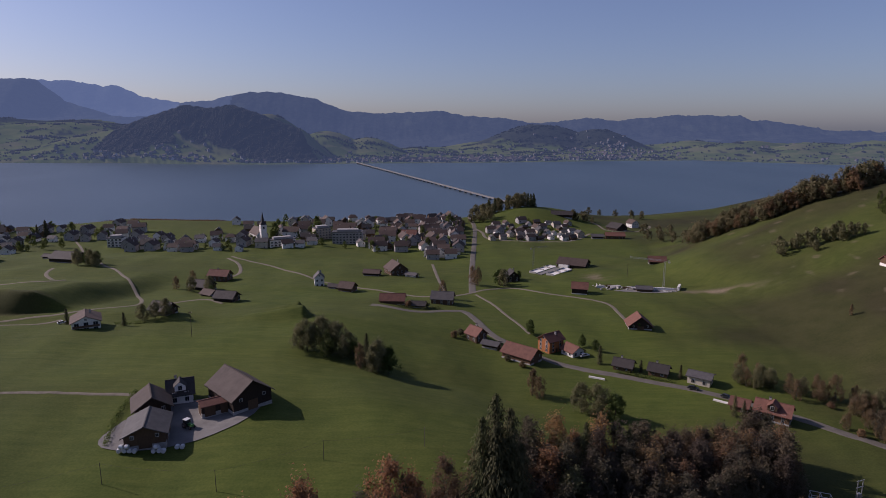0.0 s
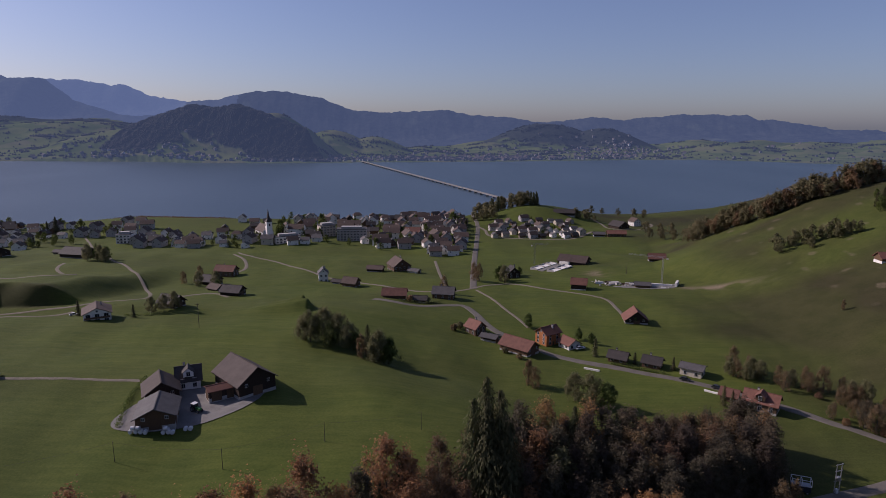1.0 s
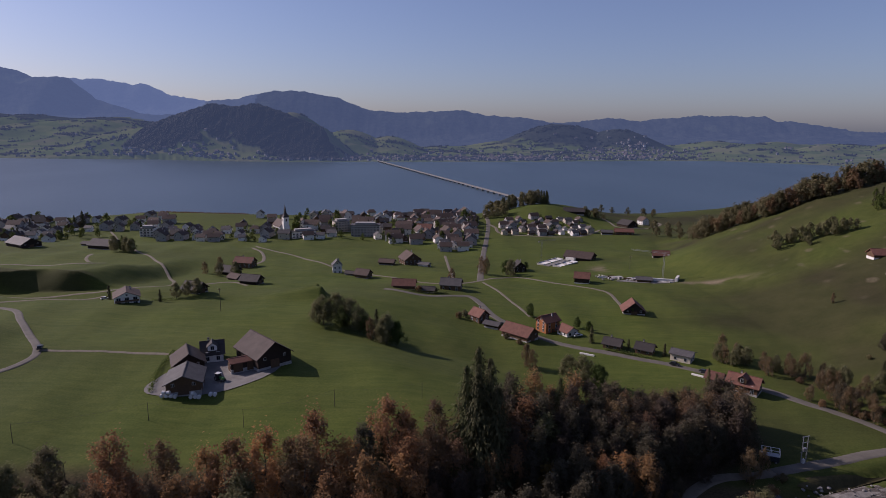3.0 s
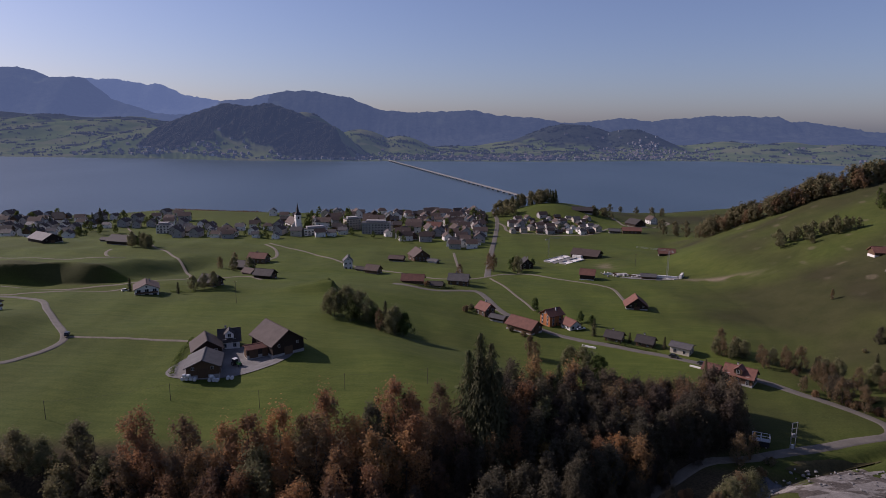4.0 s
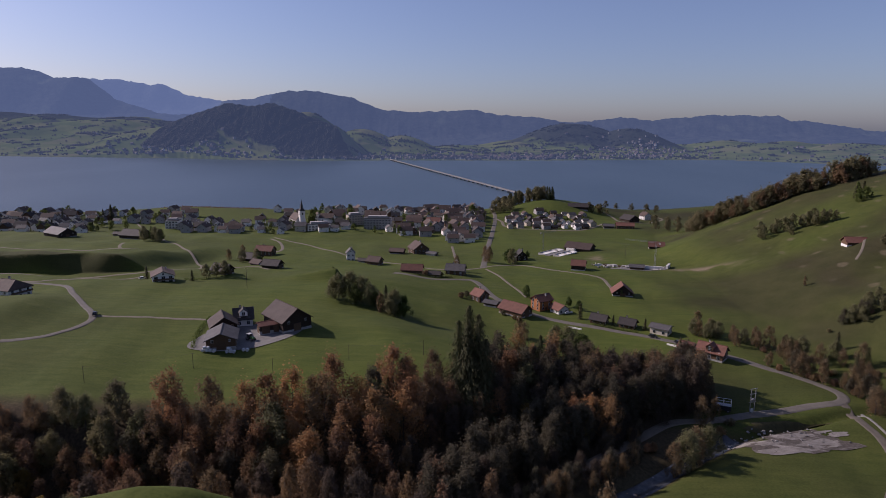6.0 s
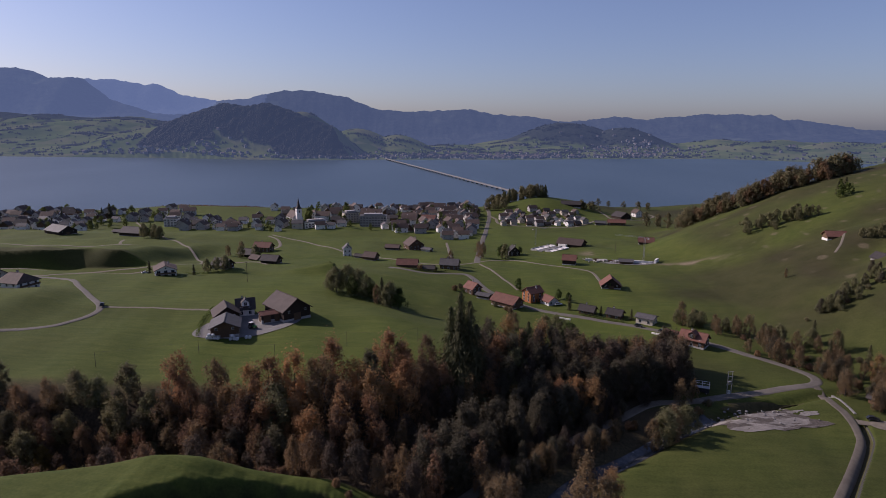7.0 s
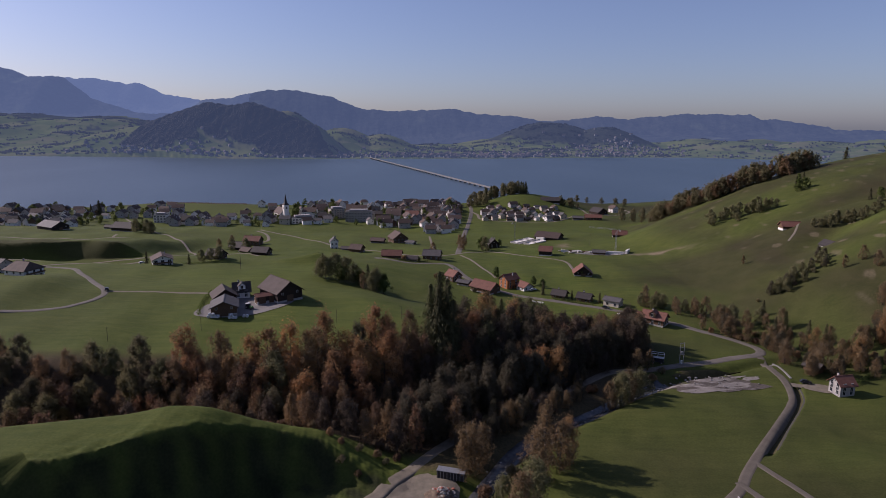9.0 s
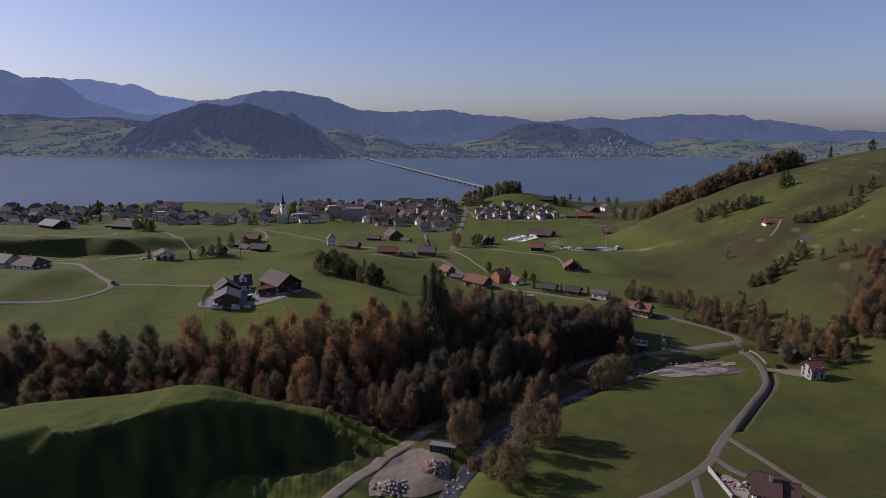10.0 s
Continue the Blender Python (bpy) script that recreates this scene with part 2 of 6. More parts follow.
# ---- the lie of the land: heights in metres above the lake ----
def ss(a, b, v):
    """Smooth step from 0 at a to 1 at b."""
    k = np.clip((np.asarray(v, float) - a) / (b - a), 0.0, 1.0)
    return k * k * (3 - 2 * k)


def bell(x, y, cx, cy, rx, ry, turn=0.0):
    """A round hill of height 1 at (cx, cy)."""
    c, s = math.cos(radians(turn)), math.sin(radians(turn))
    u, v = (x - cx) * c + (y - cy) * s, -(x - cx) * s + (y - cy) * c
    return np.exp(-((u / rx) ** 2 + (v / ry) ** 2))


def waves(x, y, size, seed):
    """Cheap smooth noise, about -1 to 1."""
    rnd = np.random.RandomState(seed)
    out = 0.0
    for _ in range(7):
        a, k, p = rnd.uniform(0, 2 * math.pi), rnd.uniform(0.6, 1.9) / size, rnd.uniform(0, 6.28)
        out = out + np.sin((x * math.cos(a) + y * math.sin(a)) * k * 2 * math.pi + p)
    return out / 3.2


def ridge(x, y, y0, width, xs, hs):
    """A long range with its crest along y0 and crest heights hs at xs."""
    crest = np.interp(x, xs, hs)
    d = (y - y0) / width
    return crest * np.exp(-d * d)


def shore(x):
    """The near shore of the lake."""
    return np.interp(x, [-1500, -900, -640, -545, -480, -415, -294, -172, 13, 50, 90, 160, 205, 240, 300, 430, 700, 1500],
                     [560, 660, 752, 750, 785, 838, 828, 826, 852, 880, 960, 985, 930, 905, 912, 985, 1150, 1500])


def far_shore(x):
    return np.interp(x, [-3000, -1579, -1128, -900, -636, -311, 246, 714, 1033, 1446, 3000],
                     [2260, 2225, 2240, 2175, 2165, 2240, 2345, 2490, 2540, 2230, 2000])


def stream(y):
    """Where the brook runs, in x."""
    return np.interp(y, [-100, 0, 40, 70, 95, 120, 140, 150, 165], [8, 14, 20, 32, 52, 82, 105, 130, 175])


def plateau_edge(x):
    """The near rim of the farm's meadow, above the wooded slope."""
    return np.interp(x, [-700, -300, -180, -120, -60, -25, 0, 25, 60, 100, 130], [40, 96, 112, 112, 118, 126, 140, 152, 166, 184, 200])


DITCH = ([112, 119.2, 132.7, 147.6, 152.8, 156.7, 158], [72, 81.5, 99.5, 118.8, 127, 136.8, 141])


def mound_lip(x):
    """Where the flat top of the mound breaks into its steep near bank."""
    return np.interp(x, [-260, -200, -120, -90, -73, -60, -51, -40, -33, -20, -7, 2], [-110, -65, 2, 24.5, 30.5, 41, 48, 56.5, 60, 63, 60, 56])


def land(x, y):
    x, y = np.asarray(x, float), np.asarray(y, float)
    # valley floor, falling to the lake
    valley = np.interp(y, [-600, -200, 0, 60, 150, 330, 400, 480, 560, 650, 740, 900], [60, 34, 25, 22.5, 21, 20.5, 17.5, 12, 8.5, 6.5, 4, 3])
    valley = valley - 1.8 * ss(120, 160, x) * (1 - ss(120, 170, y))
    # the farm's meadow
    top = np.interp(y, [0, 120, 190, 240, 300, 345, 400, 470, 560], [44, 40, 42.5, 38, 34.5, 27, 19, 14, 8.5])
    side = ss(30, -75, x - 0.1 * (y - 200) - np.interp(y, [145, 235], [82, 0])) * 0.88 + 0.12 * ss(-60, -200, x)
    meadow = np.maximum(top - valley, 0) * side
    rim = plateau_edge(x)
    meadow = meadow * ss(rim - 34, rim + 4, y)
    z = valley + meadow
    # the shelf beyond the gully on the far side of the meadow
    z = z + 11.0 * ss(-192, -218, x) * np.clip((y - 309 - 4 * np.sin(x / 34.0)) / (3.0 + 9 * np.exp(-((x + 239) / 13) ** 2)), 0, 1) * (1 - ss(350, 470, y)) 
    # ditch before it
    z = z - 5.0 * bell(x, y, -270, 300, 110, 12, -5)
    # a dug bank beside the copse
    for y0, far_end in ((301, -68), (317, -74)):
        z = z + 5.6 * np.clip((x + 102) / 26, 0, 1) * np.clip((far_end - x) / 2.5, 0, 1) * np.exp(-((y - y0) / 5.5) ** 2)
    z = z + 6 * ss(-150, -260, x) * ss(400, 450, y) * (1 - ss(500, 600, y)) + 3 * ss(-165, -190, x) * (1 - ss(200, 240, y)) * ss(120, 160, y)
    z = z + 5.5 * bell(x, y, 175, 475, 42, 80) + 3 * bell(x, y, 200, 670, 50, 60)
    # the hillside
    foot = np.interp(y, [-200, 60, 150, 230, 330, 420, 470, 600, 720, 900], [215, 205, 188, 168, 170, 164, 164, 205, 232, 280])
    up = np.maximum(x - foot, 0)
    slope = np.interp(y, [-200, 100, 270, 350, 440, 520, 580, 650, 740, 800], [0.50, 0.50, 0.54, 0.45, 0.53, 0.57, 0.42, 0.16, 0.05, 0.03])
    hill = slope * up * up / (up + 14)
    hill = 100 * np.tanh(hill / 100) + 0.06 * np.maximum(x - 400, 0)
    z = z + hill
    z = z - 6 * bell(x, y, 262, 300, 60, 14, 35) * ss(190, 230, x)
    # the knoll by the shore
    z = z + 21 * bell(x, y, 112, 800, 60, 70, 0) + 7 * bell(x, y, 165, 850, 45, 50)
    # the mound in front, with its steep near side
    lip = mound_lip(x)
    back = np.interp(x, [-200, -100, -60, -41, -22], [36, 44, 56, 60, 65])
    crown = np.interp(x, [-300, -120, -90, -60, -50, -40, -30, -20, -10, 0, 6], [45, 44.0, 44.4, 45.4, 43.9, 40.0, 36.2, 32.8, 28.5, 24.6, 23])
    mound = np.maximum(crown - valley, 0) * np.clip((y - lip) / np.clip(np.interp(x, [-80, -55], [0.52, 0.62]) * (crown - valley), 4, 16) + 1, 0, 1) * (1 - ss(back, back + 26, y))
    z = z + mound
    z = z + (5.4 + 0.5 * waves(x, y, 6, 37)) * bell(x, y, -36, 36, 14, 6, 12) + 1.5 * bell(x, y, -20, 40, 6, 5, 20) + 1.8 * np.exp(-((x + 80 - 0.2 * (y - 10)) / 2.2) ** 2) * ss(-12, 4, y) * (1 - ss(lip - 5, lip + 1, y)) + (0.55 * waves(x, y, 5, 8) + 0.3 * waves(x, y, 2.4, 18)) * bell(x, y, -50, 32, 48, 14, 34)
    # the wooded gorge between mound and meadow, and the brook
    z = z - 9 * ss(-25, -80, x) * bell(0, y, 0, np.interp(x, [-200, -60], [70, 92]), 1, 16)
    z = z - 3.2 * np.exp(-((x - stream(y)) / 6.5) ** 2) * (1 - ss(150, 170, y))
    # the walled ditch beside the lane
    z = z - 1.6 * np.exp(-((x - np.interp(y, DITCH[1], DITCH[0])) / 1.5) ** 4) * ss(76, 82, y) * (1 - ss(137, 141, y))
    # gentle unevenness
    z = z + 0.7 * waves(x, y, 60, 3) * ss(0, 60, np.abs(x - 60) + np.abs(y - 120) * 0.3) * (1 - ss(600, 700, y)) + 0.07 * waves(x, y, 13, 4)
    # the lake's bed
    d = shore(x) - y
    z = np.where(d > 0, 0.25 + (z - 0.25) * ss(0, 45, d), z)
    z = np.where(d <= 0, np.maximum(-3.0, 0.08 * d), z)
    # the other shore
    e = y - far_shore(x)
    far = 1.5 + 0.022 * e + 3 * ss(300, 500, e)
    far = far + 128 * ss(-1050, -1750, x) * ss(60, 1000, e) + 30 * ss(-300, 300, x) * ss(200, 900, e) + 12 * waves(x, y, 420, 11) * ss(150, 600, e)
    for part in (
        ridge(x, y, 2500, 165, [-1900, -1600, -1460, -1292, -1170, -1025, -931, -837, -745, -653, -560, -492, -446, -400], [0, 50, 90, 118, 160, 206, 195, 207, 179, 143, 118, 54, 12, 0]),
        185 * bell(x, y, -780, 2800, 190, 170), 108 * bell(x, y, -520, 2800, 170, 190), 80 * bell(x, y, -330, 2800, 150, 150),
        140 * bell(x, y, 480, 3200, 300, 200), 118 * bell(x, y, 780, 3150, 230, 180), 56 * bell(x, y, 1320, 2900, 280, 230),
        44 * bell(x, y, 1800, 2950, 600, 260), 120 * bell(x, y, -2050, 3080, 420, 260), 140 * bell(x, y, -2700, 3050, 500, 300),
        ridge(x, y, 3900, 420, [-5200, -3660, -3007, -2858, -2732, -2525, -2388, -2132, -1900, -1500], [418, 438, 462, 443, 394, 396, 272, 196, 96, 0]),
        ridge(x, y, 4780, 260, [-5200, -3046, -2863, -2615, -2572, -2479, -2283, -1970, -1700, -1500], [388, 449, 450, 421, 392, 419, 320, 262, 196, 0]),
        ridge(x, y, 4600, 330, [-2600, -2207, -1896, -1678, -1418, -1226, -951, -699, -467, -8, 180, 386, 676, 879, 1040, 1244, 1682, 2000, 2158, 2261, 2338, 2717, 2802, 3000, 4000],
              [0, 191, 277, 299, 363, 372, 329, 237, 223, 239, 200, 194, 152, 166, 196, 173, 210, 208, 206, 167, 180, 124, 73, 55, 40]),
    ):
        far = np.maximum(far, part) + 0.12 * np.minimum(far, part) * ss(0, 60, part)
    far = far + (5 * waves(x, y, 150, 12) + 2.6 * waves(x, y, 42, 14) + 1.6 * waves(x, y, 23, 15)) * ss(900, 1500, e)
    z = np.where(e > 0, far, z)
    return z


# ---- the ground: one sheet from the camera's feet to the far mountains ----
def wooded(x, y):
    """1 on the slope and in the gorge where the near wood grows."""
    rim = plateau_edge(x)
    near = np.interp(x, [-320, -120, -60, -41, -22, 4, 15, 40, 60, 85, 110, 140], [40, 58, 66, 72, 76, 74, 74, 92, 112, 146, 165, 190])
    return ss(near - 4, near + 4, y) * (1 - ss(rim - 4, rim + 5, y)) * (1 - ss(95, 118, x)) * ss(-420, -380, x)


def hill_wood(x, y):
    """1 where forest covers the hill across the lake."""
    edge = np.interp(x, [-1700, -1350, -1150, -1000, -880, -760, -640, -540, -470], [2470, 2350, 2282, 2350, 2352, 2285, 2225, 2225, 2260]) + 22 * waves(x, y, 70, 41)
    top = np.interp(x, [-1700, -1200, -900, -700, -560, -470], [2530, 2640, 2640, 2560, 2470, 2330])
    return ss(edge - 6, edge + 6, y) * (1 - ss(top - 15, top + 15, y)) * ss(-1330, -1250, x - 0.25 * (y - 2450)) * (1 - ss(-480, -460, x))


def ground_sheet():
    cx, cy = 12.0, -60.0
    front = np.radians(np.linspace(-46, 46, 721))
    rear = np.radians(np.linspace(47, 313, 60)[1:-1])
    ang = np.concatenate([front, rear])
    rad = np.concatenate([np.linspace(0.5, 60, 14)[:-1], 60 * (6300 / 60) ** np.linspace(0, 1, 560)])
    rad = np.sort(np.concatenate([rad, np.linspace(395.3, 545.7, 130)]))
    A, R = np.meshgrid(ang, rad)
    X, Y = cx + R * np.sin(A), cy + R * np.cos(A)
    Z = land(X, Y)
    na, nr = len(ang), len(rad)
    i = np.arange(nr - 1)[:, None] * na
    j = np.arange(na)[None, :]
    k = (j + 1) % na
    quads = np.stack([i + j, i + k, i + na + k, i + na + j], -1).reshape(-1, 4)[:, ::-1]
    me = bpy.data.meshes.new("ground")
    me.vertices.add(X.size)
    me.vertices.foreach_set("co", np.stack([X, Y, Z], -1).astype(np.float32).ravel())
    me.loops.add(quads.size)
    me.loops.foreach_set("vertex_index", quads.astype(np.int32).ravel())
    me.polygons.add(len(quads))
    me.polygons.foreach_set("loop_start", np.arange(0, quads.size, 4, dtype=np.int32))
    me.polygons.foreach_set("use_smooth", np.ones(len(quads), dtype=bool))
    me.update(calc_edges=True)
    e = Y - far_shore(X)
    patch = waves(X, Y, 170, 21) + 0.6 * waves(X, Y, 60, 22)
    # what grows where, with painted shade on mound bank and brookside
    forest = np.where(e > 0, np.clip(ss(1150, 1500, e), 0, 1), 0)
    forest = np.maximum(forest, ss(0.4, 0.6, hill_wood(X, Y)))
    forest = np.maximum(forest, np.where(e > 60, ss(1.1, 1.4, patch), 0))
    forest = np.maximum(forest, ss(0.25, 0.4, bell(X, Y, 480, 3180, 300, 170) + bell(X, Y, 800, 3130, 220, 150) + 0.12 * patch) * (e > 0))
    forest = np.maximum(forest, ss(0.3, 0.5, bell(X, Y, -2000, 3150, 520, 120) + bell(X, Y, -2900, 3100, 520, 140) + 0.15 * patch) * (e > 0))
    dry = np.where(e < 0, np.clip(ss(60, 190, X - 0.10 * (Y - 250)) * (1 - ss(300, 470, Y)) * (0.25 + 0.75 * ss(165, 230, Y)) * (0.75 + 0.3 * patch), 0, 0.85), 0)
    dry = np.maximum(dry, np.where(e < 0, 0.80 * ss(165, 225, X) * (0.85 + 0.35 * patch), 0))
    dry = np.maximum(dry, np.where(e < 0, 0.16 + 0.10 * patch, 0.12))
    dry = np.maximum(dry, np.where(e < 0, (0.50 + 0.16 * patch) * ss(30, 62, X) * (1 - ss(165, 215, Y - 0.25 * X)), 0))
    bank = ss(-192, -218, X) * ss(303, 308, Y) * (1 - ss(314, 322, Y))
    dry = np.maximum(dry, 0.75 * bank)
    woods = wooded(X, Y)
    # leaf litter that also paints in shade between track and brook
    track = np.interp(Y, [35, 47, 58, 72, 85, 100, 115, 131, 146], [-11, -5, 2, 10, 20, 33, 50, 68, 86])
    woods = np.maximum(woods, 0.85 * ss(0, 3, X - track) * (1 - ss(3, 8, X - stream(Y))) * ss(60, 68, Y) * (1 - ss(138, 146, Y)))
    # growth and painted shade on the steep near bank of the mound
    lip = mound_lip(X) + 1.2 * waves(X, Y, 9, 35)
    rank_shade = ss(0.8, -1.5, Y - lip) * ss(-30, -18, Y - lip) * ss(-150, -120, X) * ss(8, -2, X) * np.clip(0.75 + 0.4 * waves(X, Y, 12, 36), 0, 1)
    soil = 0.9 * np.maximum(bell(X, Y, 178, 392, 26, 4.0, -32), 0.8 * bell(X, Y, 119, 465, 9, 10)) * ss(-0.7, 0.3, waves(X, Y, 14, 31))
    soil = np.maximum(soil, 0.35 * ss(205, 240, X) * (Y < 600) * ss(0.9, 1.3, waves(X, Y, 22, 33)))
    for name, values in (("forest", forest), ("rank_shade", rank_shade), ("dry", np.clip(dry, 0, 1)), ("woods", woods), ("soil", np.clip(soil, 0, 1))):
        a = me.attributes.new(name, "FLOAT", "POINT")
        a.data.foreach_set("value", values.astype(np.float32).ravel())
    me.materials.append(GROUND)
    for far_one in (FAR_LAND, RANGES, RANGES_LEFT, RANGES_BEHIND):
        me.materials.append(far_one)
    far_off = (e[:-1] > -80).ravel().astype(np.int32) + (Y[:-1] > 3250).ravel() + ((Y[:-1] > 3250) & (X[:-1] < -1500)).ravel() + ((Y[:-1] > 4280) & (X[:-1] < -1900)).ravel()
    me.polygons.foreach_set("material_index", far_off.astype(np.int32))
    return tagged(new("ground", me), "rolling green meadows, wooded slopes and distant mountains in painted blue haze", "ground", kind="structure")


def height(x, y):
    return float(land(x, y))


def sheet(name, label, category, xy, quads, lift, mat):
    """A draped sheet of ground cover."""
    bm = bmesh.new()
    a = np.array(xy)
    vs = [bm.verts.new((x, y, h + lift)) for (x, y), h in zip(xy, land(a[:, 0], a[:, 1]))]
    for q in quads:
        bm.faces.new([vs[i] for i in q])
    me = bpy.data.meshes.new(name)
    bm.normal_update()
    bm.to_mesh(me)
    bm.free()
    me.materials.append(mat)
    return tagged(new(name, me), label, category, kind="structure")


def smooth_line(points, step):
    """Catmull-Rom through points, resampled about every step metres."""
    p = [Vector((*a, 0)) for a in points]
    p = [2 * p[0] - p[1]] + p + [2 * p[-1] - p[-2]]
    out = []
    for i in range(1, len(p) - 2):
        n = max(2, int((p[i + 1] - p[i]).length / step))
        for k in range(n):
            t = k / n
            a, b, c, d = p[i - 1], p[i], p[i + 1], p[i + 2]
            out.append(0.5 * ((2 * b) + (c - a) * t + (2 * a - 5 * b + 4 * c - d) * t * t + (3 * b - a - 3 * c + d) * t ** 3))
    return out + [p[-2]]


def road(name, label, points, width, mat, lift=0.12, step=3.0, verge=0.35):
    line = smooth_line(points, step)
    xy, quads = [], []
    across = (-0.5 - verge / width, -0.5, -0.25, 0, 0.25, 0.5, 0.5 + verge / width)
    for i, p in enumerate(line):
        d = (line[min(i + 1, len(line) - 1)] - line[max(i - 1, 0)]).normalized()
        side = Vector((d.y, -d.x, 0))
        for k in across:
            q = p + side * (k * width)
            xy.append((q.x, q.y))
    n = len(across)
    bm = bmesh.new()
    vs = []
    a = np.array(xy)
    every = land(a[:, 0], a[:, 1])
    for i, p in enumerate(line):
        hs = every[i * n:i * n + n]
        crown = max(hs[1:-1])
        for j in range(n):
            edge = j in (0, n - 1)
            vs.append(bm.verts.new((*xy[i * n + j], (hs[j] - 0.1) if edge else 0.5 * (crown + hs[j]) + lift)))
    for i in range(len(line) - 1):
        for j in range(n - 1):
            bm.faces.new((vs[i * n + j], vs[i * n + j + 1], vs[(i + 1) * n + j + 1], vs[(i + 1) * n + j]))
    me = bpy.data.meshes.new(name)
    bmesh.ops.recalc_face_normals(bm, faces=bm.faces)
    bm.to_mesh(me)
    bm.free()
    for f in me.polygons:
        f.use_smooth = True
    me.materials.append(mat)
    return tagged(new(name, me), label, "road", kind="structure")


ground_sheet()
bm = bmesh.new()
ring = [(-5200, 300), (5200, 300), (5200, 3200), (-5200, 3200)]
bm.faces.new([bm.verts.new((x, y, 0.0)) for x, y in ring])
me = bpy.data.meshes.new("water")
bm.to_mesh(me)
bm.free()
me.materials.append(WATER)
tagged(new("water", me), "wide calm blue lake with fine ripples", "lake", kind="structure")


# ---- builders ----
def mesh_of(name, bm, mats):
    bmesh.ops.recalc_face_normals(bm, faces=bm.faces)
    me = bpy.data.meshes.new(name)
    bm.to_mesh(me)
    bm.free()
    for m in mats if isinstance(mats, (list, tuple)) else [mats]:
        me.materials.append(m)
    return me


def part(name, bm, mat, parent, label=""):
    """Links a bmesh (or a ready mesh) as one part under a thing or a part."""
    me = bm if isinstance(bm, bpy.types.Mesh) else mesh_of(name, bm, mat)
    ob = new(name, me)
    ob.parent = parent
    return tagged(ob, label) if label else ob


def thing(name, label, category, m=None, group=""):
    ob = new(name)
    ob.empty_display_size = 0.5
    if m is not None:
        ob.matrix_basis = m
    return tagged(ob, label, category, group)


def box(bm, x0, x1, y0, y1, z0, z1, slot=0, m=None):
    vs = [bm.verts.new((x, y, z)) for x in (x0, x1) for y in (y0, y1) for z in (z0, z1)]
    for q in ((0, 1, 3, 2), (4, 6, 7, 5), (0, 4, 5, 1), (2, 3, 7, 6), (0, 2, 6, 4), (1, 5, 7, 3)):
        bm.faces.new([vs[i] for i in q]).material_index = slot
    if m is not None:
        bmesh.ops.transform(bm, matrix=m, verts=vs)
    return vs


def boxes(*rows, bevel=0.0):
    bm = bmesh.new()
    for r in rows:
        box(bm, *r)
    if bevel:
        bmesh.ops.bevel(bm, geom=bm.edges[:], offset=bevel, segments=1, affect="EDGES")
    return bm


def prism(profile, y0, y1):
    """A profile in x and z drawn out along y."""
    bm = bmesh.new()
    a = [bm.verts.new((x, y0, z)) for x, z in profile]
    b = [bm.verts.new((x, y1, z)) for x, z in profile]
    bm.faces.new(a)
    bm.faces.new(b[::-1])
    for i in range(len(a)):
        j = (i + 1) % len(a)
        bm.faces.new((a[i], a[j], b[j], b[i]))
    return bm


def tube(bm, p0, p1, r0, r1, sides=6, slot=0):
    p0, p1 = Vector(p0), Vector(p1)
    q = (p1 - p0).to_track_quat("Z", "Y")
    rings = []
    for p, r in ((p0, r0), (p1, r1)):
        rings.append([bm.verts.new(p + q @ Vector((r * math.cos(a), r * math.sin(a), 0))) for a in (2 * math.pi * i / sides for i in range(sides))])
    for i in range(sides):
        j = (i + 1) % sides
        bm.faces.new((rings[0][i], rings[0][j], rings[1][j], rings[1][i])).material_index = slot
    bm.faces.new(rings[0][::-1])
    bm.faces.new(rings[1])


def low(x, y, r=5.0):
    a, b = np.meshgrid((x - r, x, x + r), (y - r, y, y + r))
    return float(land(a, b).min())


def roof_slabs(w, l, eave, rise, over, thick=0.28, hip=0.0):
    """A pitched roof with thickness and overhang, ridge along y; hip: how far the ends lean in."""
    bm = bmesh.new()
    k = rise / (w / 2)
    hw, hl = w / 2 + over, l / 2 + over
    ze, zr = eave - k * over, eave + rise
    outer = []
    for z in (0.0, thick):
        outer.append([bm.verts.new(v) for v in ((-hw, -hl, ze + z), (hw, -hl, ze + z), (hw, hl, ze + z), (-hw, hl, ze + z), (0, -hl + hip, zr + z), (0, hl - hip, zr + z))])
    for r, flip in ((outer[0], True), (outer[1], False)):
        for q in ((0, 4, 5, 3), (1, 2, 5, 4), (0, 1, 4), (2, 3, 5)):
            if len(q) == 3 and not hip:
                continue
            bm.faces.new([r[i] for i in (q[::-1] if flip else q)])
    ring = (0, 1, 2, 3) if hip else (0, 4, 1, 2, 5, 3)
    for i in range(len(ring)):
        a, b = ring[i], ring[(i + 1) % len(ring)]
        bm.faces.new((outer[0][a], outer[0][b], outer[1][b], outer[1][a]))
    return bm


def window_mesh(w=1.1, h=1.4):
    bm = boxes((-w / 2 - 0.1, w / 2 + 0.1, -0.05, 0.05, -0.1, h + 0.1))
    return mesh_of("window", bm, FRAME), mesh_of("pane", boxes((-w / 2, -0.04, -0.065, 0.03, 0, h), (0.04, w / 2, -0.065, 0.03, 0, h)), GLASS_DARK)


def plain_window(w=1.2, h=1.5):
    bm = bmesh.new()
    box(bm, -w / 2 - 0.12, w / 2 + 0.12, -0.05, 0.05, -0.12, h + 0.12, 0)
    box(bm, -w / 2, w / 2, -0.065, 0.03, 0, h, 1)
    return mesh_of("window", bm, [FRAME, GLASS_DARK])


LITE_WINDOW = plain_window()
WINDOWS = {"plain": window_mesh(), "wide": window_mesh(1.8, 1.5), "small": window_mesh(0.8, 0.9)}


